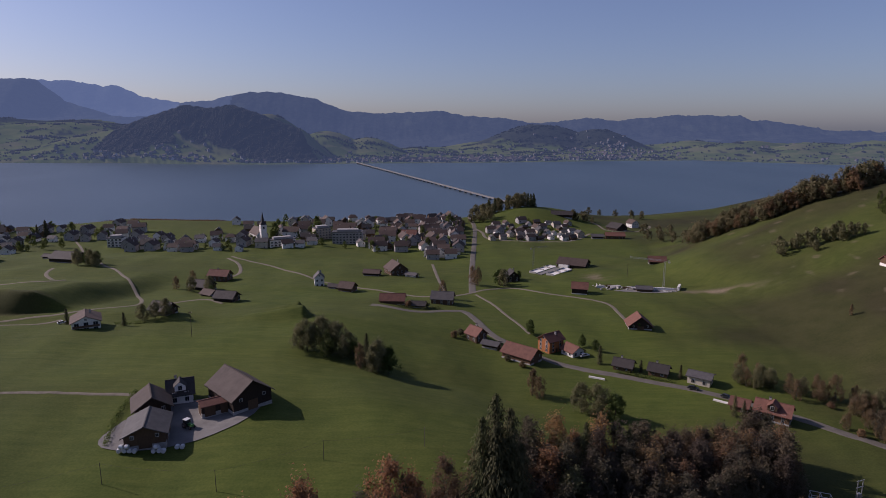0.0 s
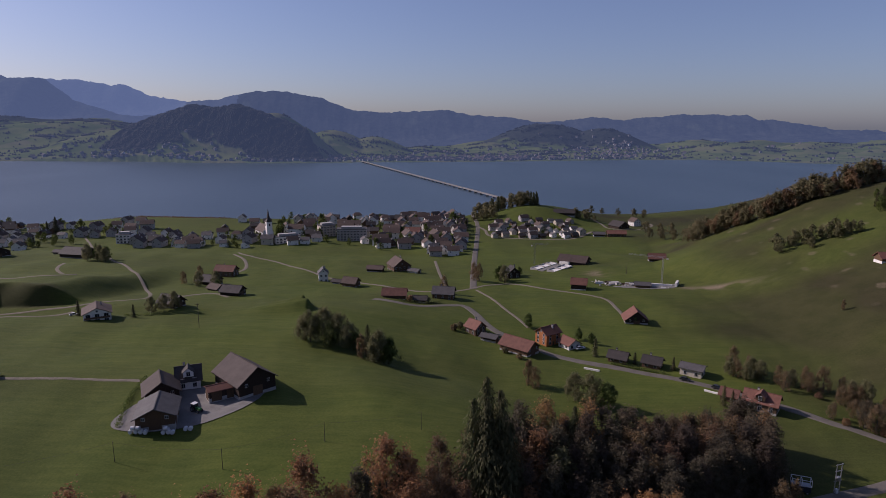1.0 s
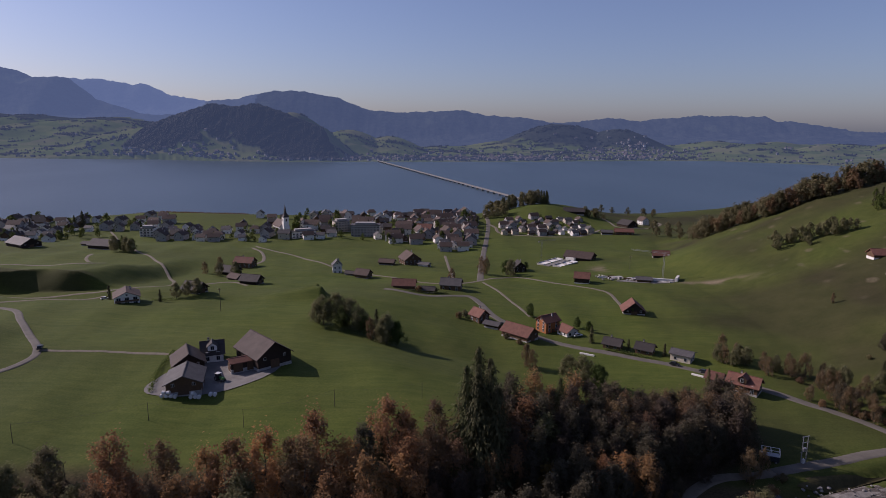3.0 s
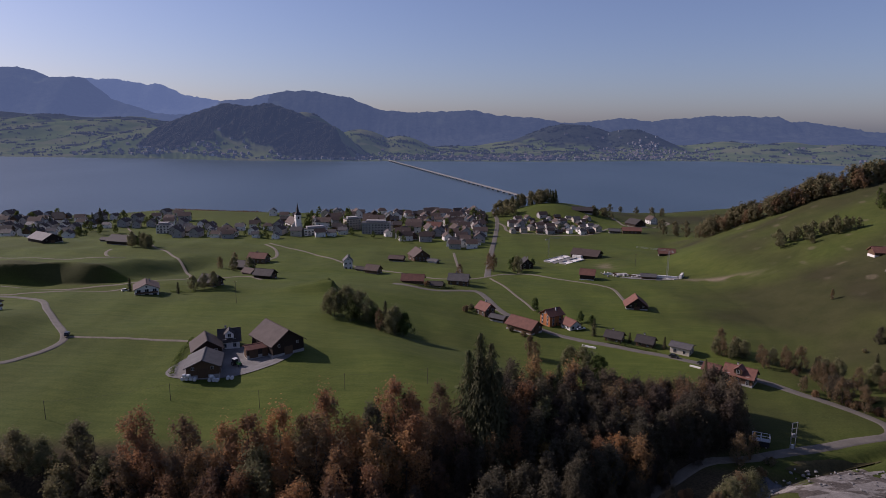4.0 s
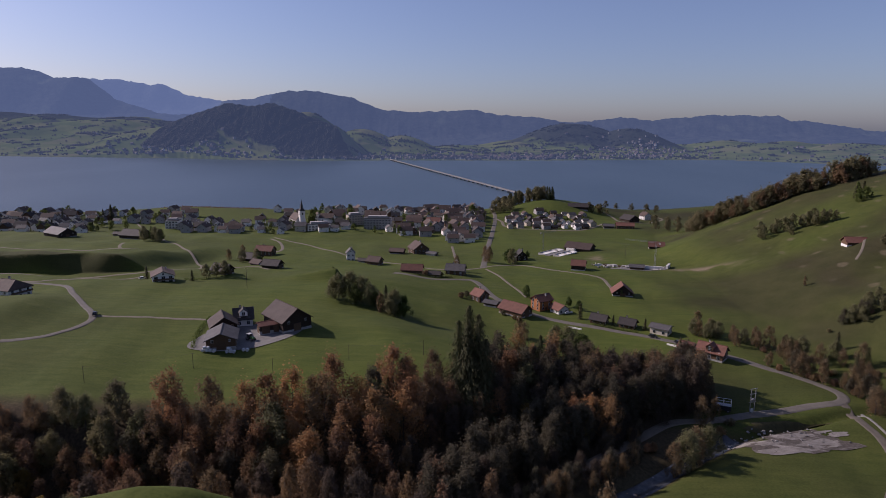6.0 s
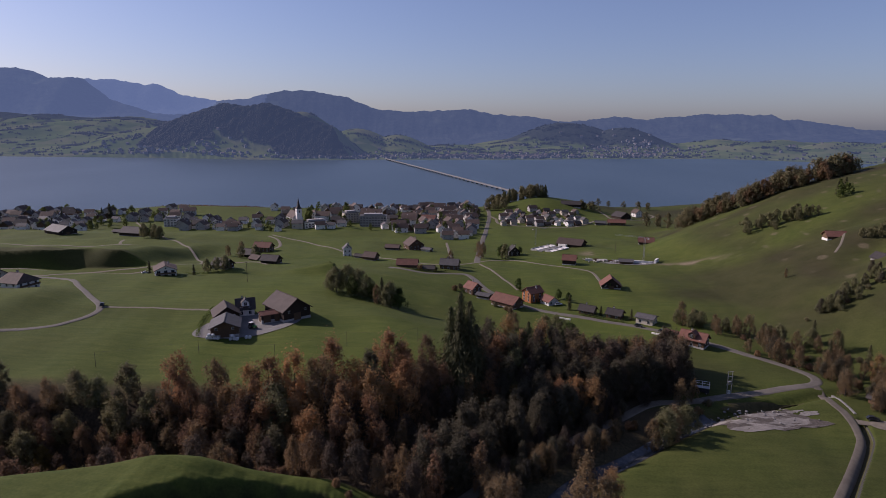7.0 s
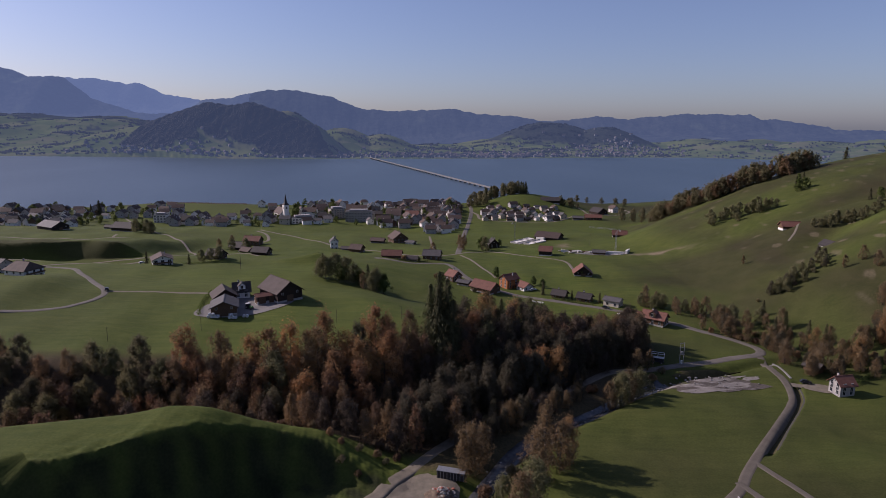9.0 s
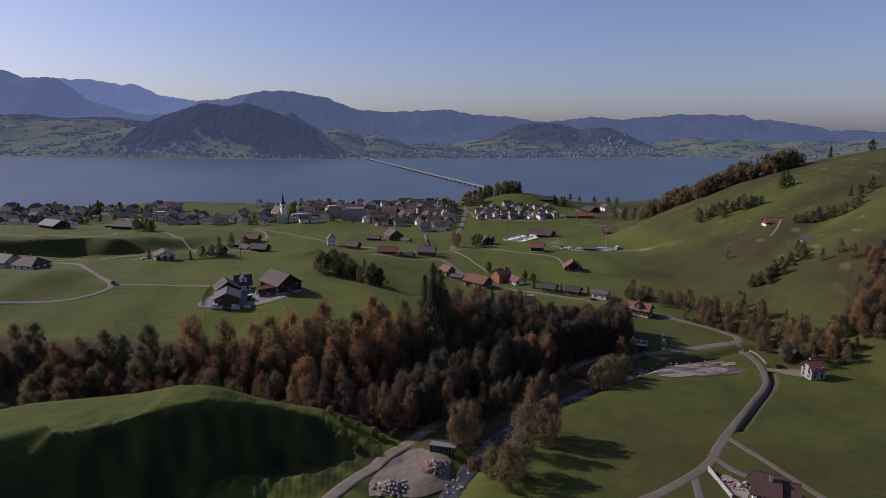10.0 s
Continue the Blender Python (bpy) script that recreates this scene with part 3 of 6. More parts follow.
def add_window(parent, kind, m):
    frame_mesh, pane_mesh = WINDOWS[kind]
    a = part("window", frame_mesh, None, parent)
    a.matrix_basis = m
    part("pane", pane_mesh, None, a)
    return a


def house(name, label, x, y, turn, w, l, eave, rise, wall, roof, category="house", over=0.8, hip=0.0, storeys=2, windows=True, chimney=True,
          gable=None, base=None, kind="plain", balcony=False, door=True, solar=False, dormer=0.0, group="", sink=1.5, at_z=None, lite=False):
    """A house with its ridge along its own y axis, turned by turn degrees; its front gable looks to -y."""
    z = (low(x, y, min(w, l) / 2) if at_z is None else at_z)
    h = thing(name, label, category, pose(x, y, z, 0, 0, turn), group)
    pts = [(-w / 2, -sink), (w / 2, -sink), (w / 2, eave), (0, eave + (rise if not hip else 0)), (-w / 2, eave)]
    if hip:
        pts = [(-w / 2, -sink), (w / 2, -sink), (w / 2, eave), (-w / 2, eave)]
    part("wall", prism(pts, -l / 2, l / 2), wall, h)
    if gable is not None and not hip:
        s = 0.62
        g = prism([(-w / 2 - 0.04, eave * s), (w / 2 + 0.04, eave * s), (w / 2 + 0.04, eave), (0, eave + rise), (-w / 2 - 0.04, eave)], -l / 2 - 0.05, l / 2 + 0.05)
        part("upper_wall", g, gable, h, "dark timber boards")
    if base is not None:
        part("plinth", boxes((-w / 2 - 0.06, w / 2 + 0.06, -l / 2 - 0.06, l / 2 + 0.06, -sink, 0.9)), base, h)
    part("roof", roof_slabs(w, l, eave, rise, over, hip=hip), roof, h)
    if lite:
        for i in range(storeys):
            zz = 0.9 + i * (eave - 0.3) / storeys
            for k in (-0.27, 0.27):
                for spot in (pose(w * k, -l / 2 - 0.07, zz), pose(w * k, l / 2 + 0.07, zz, 0, 0, 180), pose(w / 2 + 0.07, l * k, zz, 0, 0, 90), pose(-w / 2 - 0.07, l * k, zz, 0, 0, -90)):
                    if (i + (k > 0)) % 2 == 0:
                        part("window", LITE_WINDOW, None, h).matrix_basis = spot
        part("chimney", boxes((w * 0.14, w * 0.14 + 0.8, l * 0.12, l * 0.12 + 0.8, eave + rise * 0.4, eave + rise + 0.9)), GREYWALL, h)
        return h
    part("ridge_cap", boxes((-0.16, 0.16, -l / 2 - over + hip, l / 2 + over - hip, eave + rise + 0.16, eave + rise + 0.36)), roof, h)
    if chimney:
        c = part("chimney", boxes((w * 0.14, w * 0.14 + 0.7, l * 0.12, l * 0.12 + 0.7, eave + rise * 0.4, eave + rise + 0.9)), GREYWALL, h)
        part("chimney_cap", boxes((w * 0.14 - 0.1, w * 0.14 + 0.8, l * 0.12 - 0.1, l * 0.12 + 0.8, eave + rise + 0.9, eave + rise + 1.05)), ROOF_DARK, c)
    if windows:
        gap = 0.07
        for s in range(storeys):
            zz = 0.9 + s * (eave - 0.3) / storeys
            n = max(2, int(w / 3.2))
            for i in range(n):
                xx = (i + 0.5) * w / n - w / 2
                add_window(h, kind, pose(xx, -l / 2 - gap, zz))
                add_window(h, kind, pose(xx, l / 2 + gap, zz, 0, 0, 180))
            n = max(2, int(l / 3.6))
            for i in range(n):
                yy = (i + 0.5) * l / n - l / 2
                add_window(h, kind, pose(w / 2 + gap, yy, zz, 0, 0, 90))
                add_window(h, kind, pose(-w / 2 - gap, yy, zz, 0, 0, -90))
        if rise > 2.2 and not hip:
            add_window(h, "small", pose(0, -l / 2 - gap, eave + rise * 0.25))
            add_window(h, "small", pose(0, l / 2 + gap, eave + rise * 0.25, 0, 0, 180))
    if door:
        part("door", boxes((w / 2 - 0.02, w / 2 + 0.09, -0.55, 0.55, -0.2, 2.0)), BROWNWOOD, h, "brown wooden door")
    if balcony:
        b = part("balcony", boxes((-w / 2 + 0.3, w / 2 - 0.3, -l / 2 - 1.3, -l / 2, eave * 0.55 - 0.15, eave * 0.55)), CONCRETE, h)
        part("balustrade", boxes((-w / 2 + 0.3, w / 2 - 0.3, -l / 2 - 1.3, -l / 2 - 1.2, eave * 0.55, eave * 0.55 + 0.95)), BROWNWOOD, b)
    if dormer:
        d = part("dormer", prism([(-1.6, 0), (1.6, 0), (1.6, 1.7), (0, 3.0), (-1.6, 1.7)], -2.2, 2.2), wall, h)
        d.matrix_basis = pose(dormer * w * 0.27, 0, eave + rise * 0.30, 0, 0, 90 if dormer > 0 else -90)
        part("dormer_roof", roof_slabs(3.2, 4.4, 1.7, 1.3, 0.4, 0.15), roof, d)
        add_window(d, "plain", pose(0, -2.28, 0.3))
    if solar:
        k = math.atan2(rise, w / 2)
        s = part("solar_panel", boxes((-w * 0.36, -w * 0.1, -l * 0.35, l * 0.35, 0.0, 0.08)), GLASS_DARK, h)
        s.matrix_basis = Matrix.Translation((0, 0, eave + rise + 0.34)) @ Matrix.Rotation(-k, 4, "Y")
    return h


def barn(name, label, x, y, turn, w, l, eave, rise, roof, wall=None, base=CONCRETE, over=0.9, doors=2, at_z=None):
    h = house(name, label, x, y, turn, w, l, eave, rise, wall or TIMBER, roof, "barn", over, windows=False, chimney=False, door=False, at_z=at_z)
    part("plinth", boxes((-w / 2 - 0.07, w / 2 + 0.07, -l / 2 - 0.07, l / 2 + 0.07, -1.5, 1.0)), base, h)
    for i in range(doors):
        yy = (i + 0.5) * l / doors - l / 2
        part("barn_door", boxes((w / 2 + 0.01, w / 2 + 0.12, yy - 1.6, yy + 1.6, -0.1, min(3.2, eave - 0.3))), BROWNWOOD, h, "brown plank barn door")
    part("barn_door", boxes((-1.7, 1.7, -l / 2 - 0.13, -l / 2 - 0.01, -0.1, min(3.3, eave - 0.3))), BROWNWOOD, h, "brown plank barn door")
    for k in (-0.3, 0.3):
        add_window(h, "small", pose(w * k, -l / 2 - 0.08, eave * 0.75))
    return h


# ---- trees ----
def tufts_mesh(name, centres, ups, sides, mat):
    """One mesh of many small pointed leaf tufts with half extents ups and sides."""
    n = len(centres)
    co = np.stack([centres - ups - sides, centres - 0.6 * ups + sides, centres + ups + 0.1 * sides], 1).reshape(-1, 3)
    me = bpy.data.meshes.new(name)
    me.vertices.add(3 * n)
    me.vertices.foreach_set("co", co.astype(np.float32).ravel())
    me.loops.add(3 * n)
    me.loops.foreach_set("vertex_index", np.arange(3 * n, dtype=np.int32))
    me.polygons.add(n)
    me.polygons.foreach_set("loop_start", np.arange(0, 3 * n, 3, dtype=np.int32))
    me.update(calc_edges=True)
    me.materials.append(mat)
    return me


def unit(v):
    return v / np.maximum(np.linalg.norm(v, axis=-1, keepdims=True), 1e-6)


def trunk_mesh(rnd, tall, radius, limbs, spread, start=0.3):
    bm = bmesh.new()
    p, r = Vector((0, 0, -0.6)), radius
    tips = []
    for i in range(5):
        q = Vector((rnd.uniform(-0.12, 0.12) * i, rnd.uniform(-0.12, 0.12) * i, tall * (i + 1) / 5))
        tube(bm, p, q, r, r * 0.74, 6)
        p, r = q, r * 0.74
    for i in range(limbs):
        z = tall * rnd.uniform(start, 0.92)
        a = rnd.uniform(0, 6.283)
        out = spread * rnd.uniform(0.5, 1.0) * (1.15 - 0.5 * z / tall)
        tip = Vector((math.cos(a) * out, math.sin(a) * out, z + out * rnd.uniform(0.35, 0.9)))
        mid = Vector((math.cos(a) * out * 0.45, math.sin(a) * out * 0.45, z + out * 0.22))
        tube(bm, (0, 0, z - 0.2), mid, radius * 0.32, radius * 0.2, 4)
        tube(bm, mid, tip, radius * 0.2, radius * 0.06, 4)
        tips.append(tip)
    return mesh_of("trunk", bm, BARK), tips


def leaf_cloud(nr, tall, wide, low, tufts, size, stretch, lobes=20):
    """Leaf tufts in lobes that fill an egg-shaped crown: centres and half extents."""
    lobes = lobes * 3
    k = nr.uniform(0.0, 1.0, lobes) ** 0.85
    a = nr.uniform(0, 6.283, lobes)
    lean = 1 + 0.28 * np.sin(a * 2 + nr.uniform(0, 6)) + 0.2 * np.sin(a * 3 + k * 5 + nr.uniform(0, 6))
    prof = np.sin(np.pi * np.clip(0.20 + 0.77 * k, 0, 1)) ** 0.7 * lean
    r = wide * 0.5 * prof * nr.uniform(0.15, 1.0, lobes) ** 0.5
    lob = np.stack([np.cos(a) * r, np.sin(a) * r, tall * (low + (0.97 - low) * k)], 1)
    rad = wide * nr.uniform(0.05, 0.115, lobes)
    pick = nr.randint(0, lobes, tufts)
    d = unit(nr.normal(size=(tufts, 3)))
    c = lob[pick] + nr.normal(size=(tufts, 3)) * rad[pick][:, None] * np.array([0.8, 0.8, stretch])
    d = unit(0.6 * d + 1.2 * unit(c - np.array([0, 0, tall * 0.5])))
    n = unit(d + 0.5 * nr.normal(size=(tufts, 3)) + np.array([0, 0, 0.2]))
    side = unit(np.cross(n, nr.normal(size=(tufts, 3))))
    s = size * nr.uniform(0.5, 1.4, tufts)[:, None]
    return lob, c, np.cross(n, side) * s, side * s


def twig_cloud(nr, lob, wide, n):
    base = lob[nr.randint(0, len(lob), n)]
    d = unit(nr.normal(size=(n, 3)) + np.array([0, 0, 0.7]))
    ln = wide * 0.13 * nr.uniform(0.6, 1.7, n)[:, None]
    return base + d * ln * 0.6, d * ln, unit(np.cross(d, nr.normal(size=(n, 3)))) * 0.03


def two_clouds(a, b, mat_a, mat_b):
    """A crown of leaf tufts and fine twigs in one mesh."""
    me = tufts_mesh("crown", *(np.concatenate([p, q]) for p, q in zip(a, b)), mat_a)
    me.materials.append(mat_b)
    me.polygons.foreach_set("material_index", np.concatenate([np.zeros(len(a[0]), np.int32), np.ones(len(b[0]), np.int32)]))
    return me


def broadleaf(name, label, seed, tall, wide, leaf, tufts=2000, size=0.30, bare=0.0, stretch=1.1, low=0.2):
    """A broad-leaved tree: lobes of leaf tufts and twigs round the limbs."""
    rnd, nr = random.Random(seed), np.random.RandomState(seed)
    t = thing(name, label, "tree" if name != "bush" else "bush")
    trunk, tips = trunk_mesh(rnd, tall * 0.82, 0.014 * tall + 0.06, 12, wide * 0.42, 0.2)
    part("trunk", trunk, None, t)
    lob, *cloud = leaf_cloud(nr, tall, wide, low, int(tufts * 2.0), size * 0.88, stretch)
    part("crown", two_clouds(cloud, twig_cloud(nr, lob, wide, int(160 + 900 * bare)), leaf, L_TWIG), None, t)
    return t


def spruce_cloud(seed, tall, wide):
    """Whorls of drooping boughs, each a fan of small needle sprays."""
    rnd = random.Random(seed)
    c, u, s = [], [], []
    levels = int(tall * 2.3)
    skew = rnd.uniform(0, 6.283)
    for i in range(levels):
        k = i / levels
        z = tall * (0.06 + 0.94 * k)
        reach = wide * 0.5 * min(1.0, (1 - k) ** 0.52 * 1.05) * rnd.uniform(0.78, 1.15) + 0.15
        for b in range(14):
            a = rnd.uniform(0, 6.283)
            r = reach * rnd.uniform(0.5, 1.1) * (1 + 0.14 * math.sin(a * 2 + skew) + 0.1 * math.sin(a * 3 + z * 0.35))
            ca, sa = math.cos(a), math.sin(a)
            for j in range(4):
                f = (j + 0.9) / 4
                h = 0.13 + 0.040 * r * (1.2 - 0.5 * f)
                roll = rnd.uniform(-1.3, 1.3)
                off = rnd.uniform(-0.22, 0.22) * r * f
                c.append((ca * r * f - sa * off, sa * r * f + ca * off, z - r * 0.34 * f * f + rnd.uniform(-0.25, 0.25)))
                u.append((ca * r * 0.10, sa * r * 0.10, -r * 0.05 * f - rnd.uniform(0.10, 0.30)))
                s.append((-sa * h * math.cos(roll), ca * h * math.cos(roll), h * math.sin(roll)))
    return np.array(c), np.array(u), np.array(s)


def spruce(name, label, seed, tall, wide, leaf=None):
    rnd = random.Random(seed)
    t = thing(name, label, "tree")
    trunk, _ = trunk_mesh(rnd, tall * 0.97, 0.012 * tall + 0.06, 0, 0)
    part("trunk", trunk, None, t)
    part("crown", tufts_mesh("crown", *spruce_cloud(seed, tall, wide), leaf or L_SPRUCE), None, t)
    return t


def tree_mass(name, label, category, spots, leaf, seed, tall=12.0, wide=7.5, tufts=1000, size=0.44, conifer=False):
    """Far trees as one mass; spots: x, y, scale. Trunks are short stems under the crowns."""
    nr = np.random.RandomState(seed)
    C, U, S, n = [], [], [], 0
    for i, (x, y, k) in enumerate(spots):
        if conifer:
            c, u, s = spruce_cloud(seed + i % 3, tall, wide)
            u, s = u * 1.1, s * 1.2
        else:
            _, c, u, s = leaf_cloud(nr, tall, wide, 0.12, tufts, size, 1.1, 14)
        stem = np.array([[0, 0, tall * 0.2]] * 2)
        c = np.concatenate([c, stem])
        u = np.concatenate([u, np.array([[0, 0, tall * 0.25]] * 2)])
        s = np.concatenate([s, np.array([[0.25, 0, 0], [0, 0.25, 0]])])
        C.append(c * k + np.array([x, y, height(x, y)]))
        U.append(u * k)
        S.append(s * k)
    return tagged(new(name, tufts_mesh(name, np.concatenate(C), np.concatenate(U), np.concatenate(S), leaf)), label, category, kind="stuff")


def polytube(pts, r, sides=5):
    """One continuous thin tube through points."""
    bm = bmesh.new()
    rings = []
    for i, p in enumerate(pts):
        d = (pts[min(i + 1, len(pts) - 1)] - pts[max(i - 1, 0)]).to_track_quat("Z", "Y")
        rings.append([bm.verts.new(p + d @ Vector((r * math.cos(6.2832 * k / sides), r * math.sin(6.2832 * k / sides), 0))) for k in range(sides)])
    for a, b in zip(rings, rings[1:]):
        for k in range(sides):
            bm.faces.new((a[k], a[(k + 1) % sides], b[(k + 1) % sides], b[k]))
    return bm


# ---- roads and tracks ----
road("road", "pale asphalt road through the valley", [(-42, 347), (-19, 339), (4, 348), (14, 347), (24, 310), (33, 294), (47, 275), (63, 262), (83, 251), (102, 241), (119, 228), (133, 214), (142, 203), (151, 194), (158, 184), (160, 175), (154, 166), (138, 162), (120, 156), (106, 152)], 3.9, ASPHALT)
road("road", "straight asphalt road into the village", [(33, 930), (36, 800), (38, 727), (27, 546), (22, 451), (20, 402)], 4.6, ASPHALT)
road("road", "narrow pale lane across the meadow", [(-196, 560), (-182, 543), (-136, 502), (-93, 448), (-61, 420), (-32, 399), (-6, 386), (14, 398), (36, 420), (49, 426), (69, 406), (91, 390), (104, 374), (105, 353), (104, 336)], 2.1, TRACK)
road("road", "narrow lane to the village", [(-9, 520), (-3, 450), (2, 390)], 2.0, TRACK)
road("road", "straight dirt track along a field", [(22, 398), (33, 362), (46, 309)], 1.5, TRACK)
road("road", "asphalt farm lane on the meadow", [(-420, 200), (-330, 232), (-241, 258), (-229, 267), (-210, 281), (-192, 297)], 1.9, TRACK)
road("road", "curving asphalt lane on the meadow", [(-235, 128), (-190, 146), (-161, 159), (-154, 169), (-151, 180), (-154, 190), (-172, 210), (-190, 230), (-206, 248), (-225, 256), (-245, 253), (-300, 238)], 2.7, ASPHALT)
road("road", "pale track to the farm", [(-153, 189), (-138, 190), (-121, 190), (-105, 189), (-97, 187)], 1.3, TRACK)
road("road", "lane under the grassy bank", [(-420, 215), (-330, 262), (-256, 287), (-217, 301), (-194, 306), (-176, 322), (-180, 355), (-233, 433), (-292, 505), (-391, 644), (-428, 693)], 1.9, TRACK)
road("road", "short farm track", [(-345, 332), (-300, 336), (-273, 339), (-246, 346), (-233, 353), (-236, 372), (-258, 400), (-285, 430), (-300, 462)], 2.1, TRACK)
road("road", "lane past the farm cottages", [(-140, 298), (-157, 340), (-143, 356), (-128, 345)], 2.0, TRACK)
road("road", "curving lane by the cottages", [(-196, 549), (-173, 510), (-160, 470), (-163, 449)], 2.5, TRACK)
road("road", "asphalt lane along a stone wall", [(155, 166), (153.5, 152), (154.2, 145), (153.2, 136.8), (149.8, 126.5), (145.4, 119.4), (130.3, 99.2), (115.8, 81.2), (104.9, 67), (98, 57), (85.5, 46), (72, 37), (40, 22), (10, 8)], 2.7, LANE)
road("road", "branch lane past the house", [(110, 74), (113, 64), (117, 52), (121, 38), (126, 20)], 1.9, LANE)
road("road", "short drive to the house", [(100, 62), (103, 54), (106, 50)], 2.1, LANE)
road("road", "narrow side lane", [(91, 51), (88, 39), (84, 20)], 2.0, LANE)
road("road", "gravel forest road beside the brook", [(106, 152), (86, 146), (68, 131), (50, 115), (33, 100), (20, 85), (10, 72), (2, 58), (-5, 47), (-11, 35), (-24, 10)], 3.6, TRACK)
road("road", "short drive to a white house", [(155, 138), (162, 136), (168, 132)], 2.5, TRACK)
road("road", "pale drive round a farm", [(190, 800), (196, 770), (198, 735), (215, 728), (234, 734), (262, 770), (262, 798)], 2.9, TRACK)
road("road", "lane round the new houses", [(38, 735), (46, 712), (52, 672), (95, 655), (140, 658), (170, 700)], 3.3, TRACK)
road("road", "faint path on the hillside", [(262, 340), (250, 322), (240, 310)], 1.0, TRACK)


def patch(name, label, category, cx, cy, rx, ry, turn, mat, lift=0.1, rough=0.12, seed=1):
    """A ground patch with an uneven rim, draped over the land."""
    rnd = random.Random(seed)
    n, rings = 36, 5
    wob = [1 + rnd.uniform(-rough, rough) for _ in range(n)]
    wob = [(wob[i - 1] + wob[i] + wob[(i + 1) % n]) / 3 for i in range(n)]
    c, s = math.cos(radians(turn)), math.sin(radians(turn))
    xy = [(cx, cy)]
    for k in range(1, rings + 1):
        for i in range(n):
            a = 2 * math.pi * i / n
            u, v = rx * math.cos(a) * wob[i] * k / rings, ry * math.sin(a) * wob[i] * k / rings
            xy.append((cx + u * c - v * s, cy + u * s + v * c))
    quads = [(0, 1 + i, 1 + (i + 1) % n) for i in range(n)]
    for k in range(rings - 1):
        for i in range(n):
            j = (i + 1) % n
            quads.append((1 + k * n + i, 1 + (k + 1) * n + i, 1 + (k + 1) * n + j, 1 + k * n + j))
    return sheet(name, label, category, xy, quads, lift, mat)


patch("pavement", "pale concrete farmyard between the barns", "yard", -78, 173, 23, 13, 38, YARD, 0.22, 0.05, 3)
patch("ground_gravel", "washed grey gravel bed of the brook", "gravel bed", 124, 137, 21, 8.0, 10, WETGRAVEL, 0.13, 0.4, 4)
patch("ground_yard", "pale gravel storage yard beside the forest road", "yard", 10.5, 49, 9.0, 14, -30, TRACK, 0.22, 0.12, 6)
patch("ground_yard", "pale gravel apron beside the forest road", "yard", 5.5, 50, 5.0, 15, -24, TRACK, 0.2, 0.12, 9)
patch("pavement", "gravel forecourt of a white house", "yard", 165, 134, 7, 4, -20, TRACK, 0.2, 0.1, 7)
patch("ground_site", "bare earth building site", "building site", 140, 408, 22, 6, -6, YARD, 0.2, 0.2, 8)

BROOK = surface("shallow_brook_water", (0.022, 0.026, 0.030), (0.077, 0.079, 0.079), 0.5, 0.25, 2.5, 0.6)
road("water_brook", "shallow stony brook through the gorge", [(104, 140), (92, 129), (78, 117), (64, 105), (50, 94), (40, 82), (33, 70), (26, 55), (20, 40), (16, 15), (12, -20)], 4.5, BROOK, 0.35, 3.0, 0.6)
REEDBED = surface("rough_bank_grass", (0.040, 0.036, 0.014), (0.080, 0.068, 0.028), 0.8, 0.95, 5, 0.8)
for k, (x, y, rx, ry) in enumerate(((125, 141, 6.5, 1.6), (131.5, 136.8, 8.0, 2.9), (117, 129.5, 9, 2.0), (136.4, 145, 3.2, 0.8), (141.5, 143.5, 3.6, 1.5), (113.5, 134.2, 4.5, 1.3))):
    patch("ground_bar", "pale washed gravel bar in the stream bed", "gravel bar", x, y, rx, ry, 14, GRAVEL, 0.16, 0.45, 20 + k)
patch("ground_bank", "rough grassy bank above the gravel bed", "bank", 128, 150, 17, 2.2, 12, REEDBED, 0.5, 0.3, 13)


# ---- the farm on the meadow ----
barn("barn", "large dark timber barn with a brown tiled roof", -66, 187.3, 45, 13, 17.5, 5.0, 4.6, ROOF_OLD, doors=3, at_z=39.8)
barn("barn_annex", "low annex with a faded red roof beside the barn", -71.0, 179.6, -56, 5.2, 9.5, 3.2, 1.0, ROOF_RED, over=0.4, doors=2, at_z=40.0)
barn("shed", "grey-roofed machine shed in the farmyard", -84.2, 162.5, 18, 10.6, 12, 4.0, 2.4, ROOF_GREY, wall=BROWNWOOD, at_z=39.8)
barn("barn", "old brown timber barn with a dull roof", -90, 177.5, 28, 10, 10.5, 4.0, 3.4, ROOF_OLD, at_z=40.0)
house("farmhouse", "small white farmhouse with a dark roof and gabled dormer", -85, 187, 113, 6.6, 7.2, 3.8, 3.4, WHITE, ROOF_DARK, "farmhouse", dormer=-1, at_z=40.0)
# wrapped bales, a tractor and a trailer in the yard


def bale(seed):
    bm = bmesh.new()
    bmesh.ops.create_cone(bm, cap_ends=True, segments=18, radius1=0.62, radius2=0.62, depth=1.2)
    bmesh.ops.bevel(bm, geom=[e for e in bm.edges if e.calc_face_angle(0) > 1], offset=0.12, segments=2, affect="EDGES")
    return mesh_of("silage_bale", bm, FOIL)


BALE = bale(1)
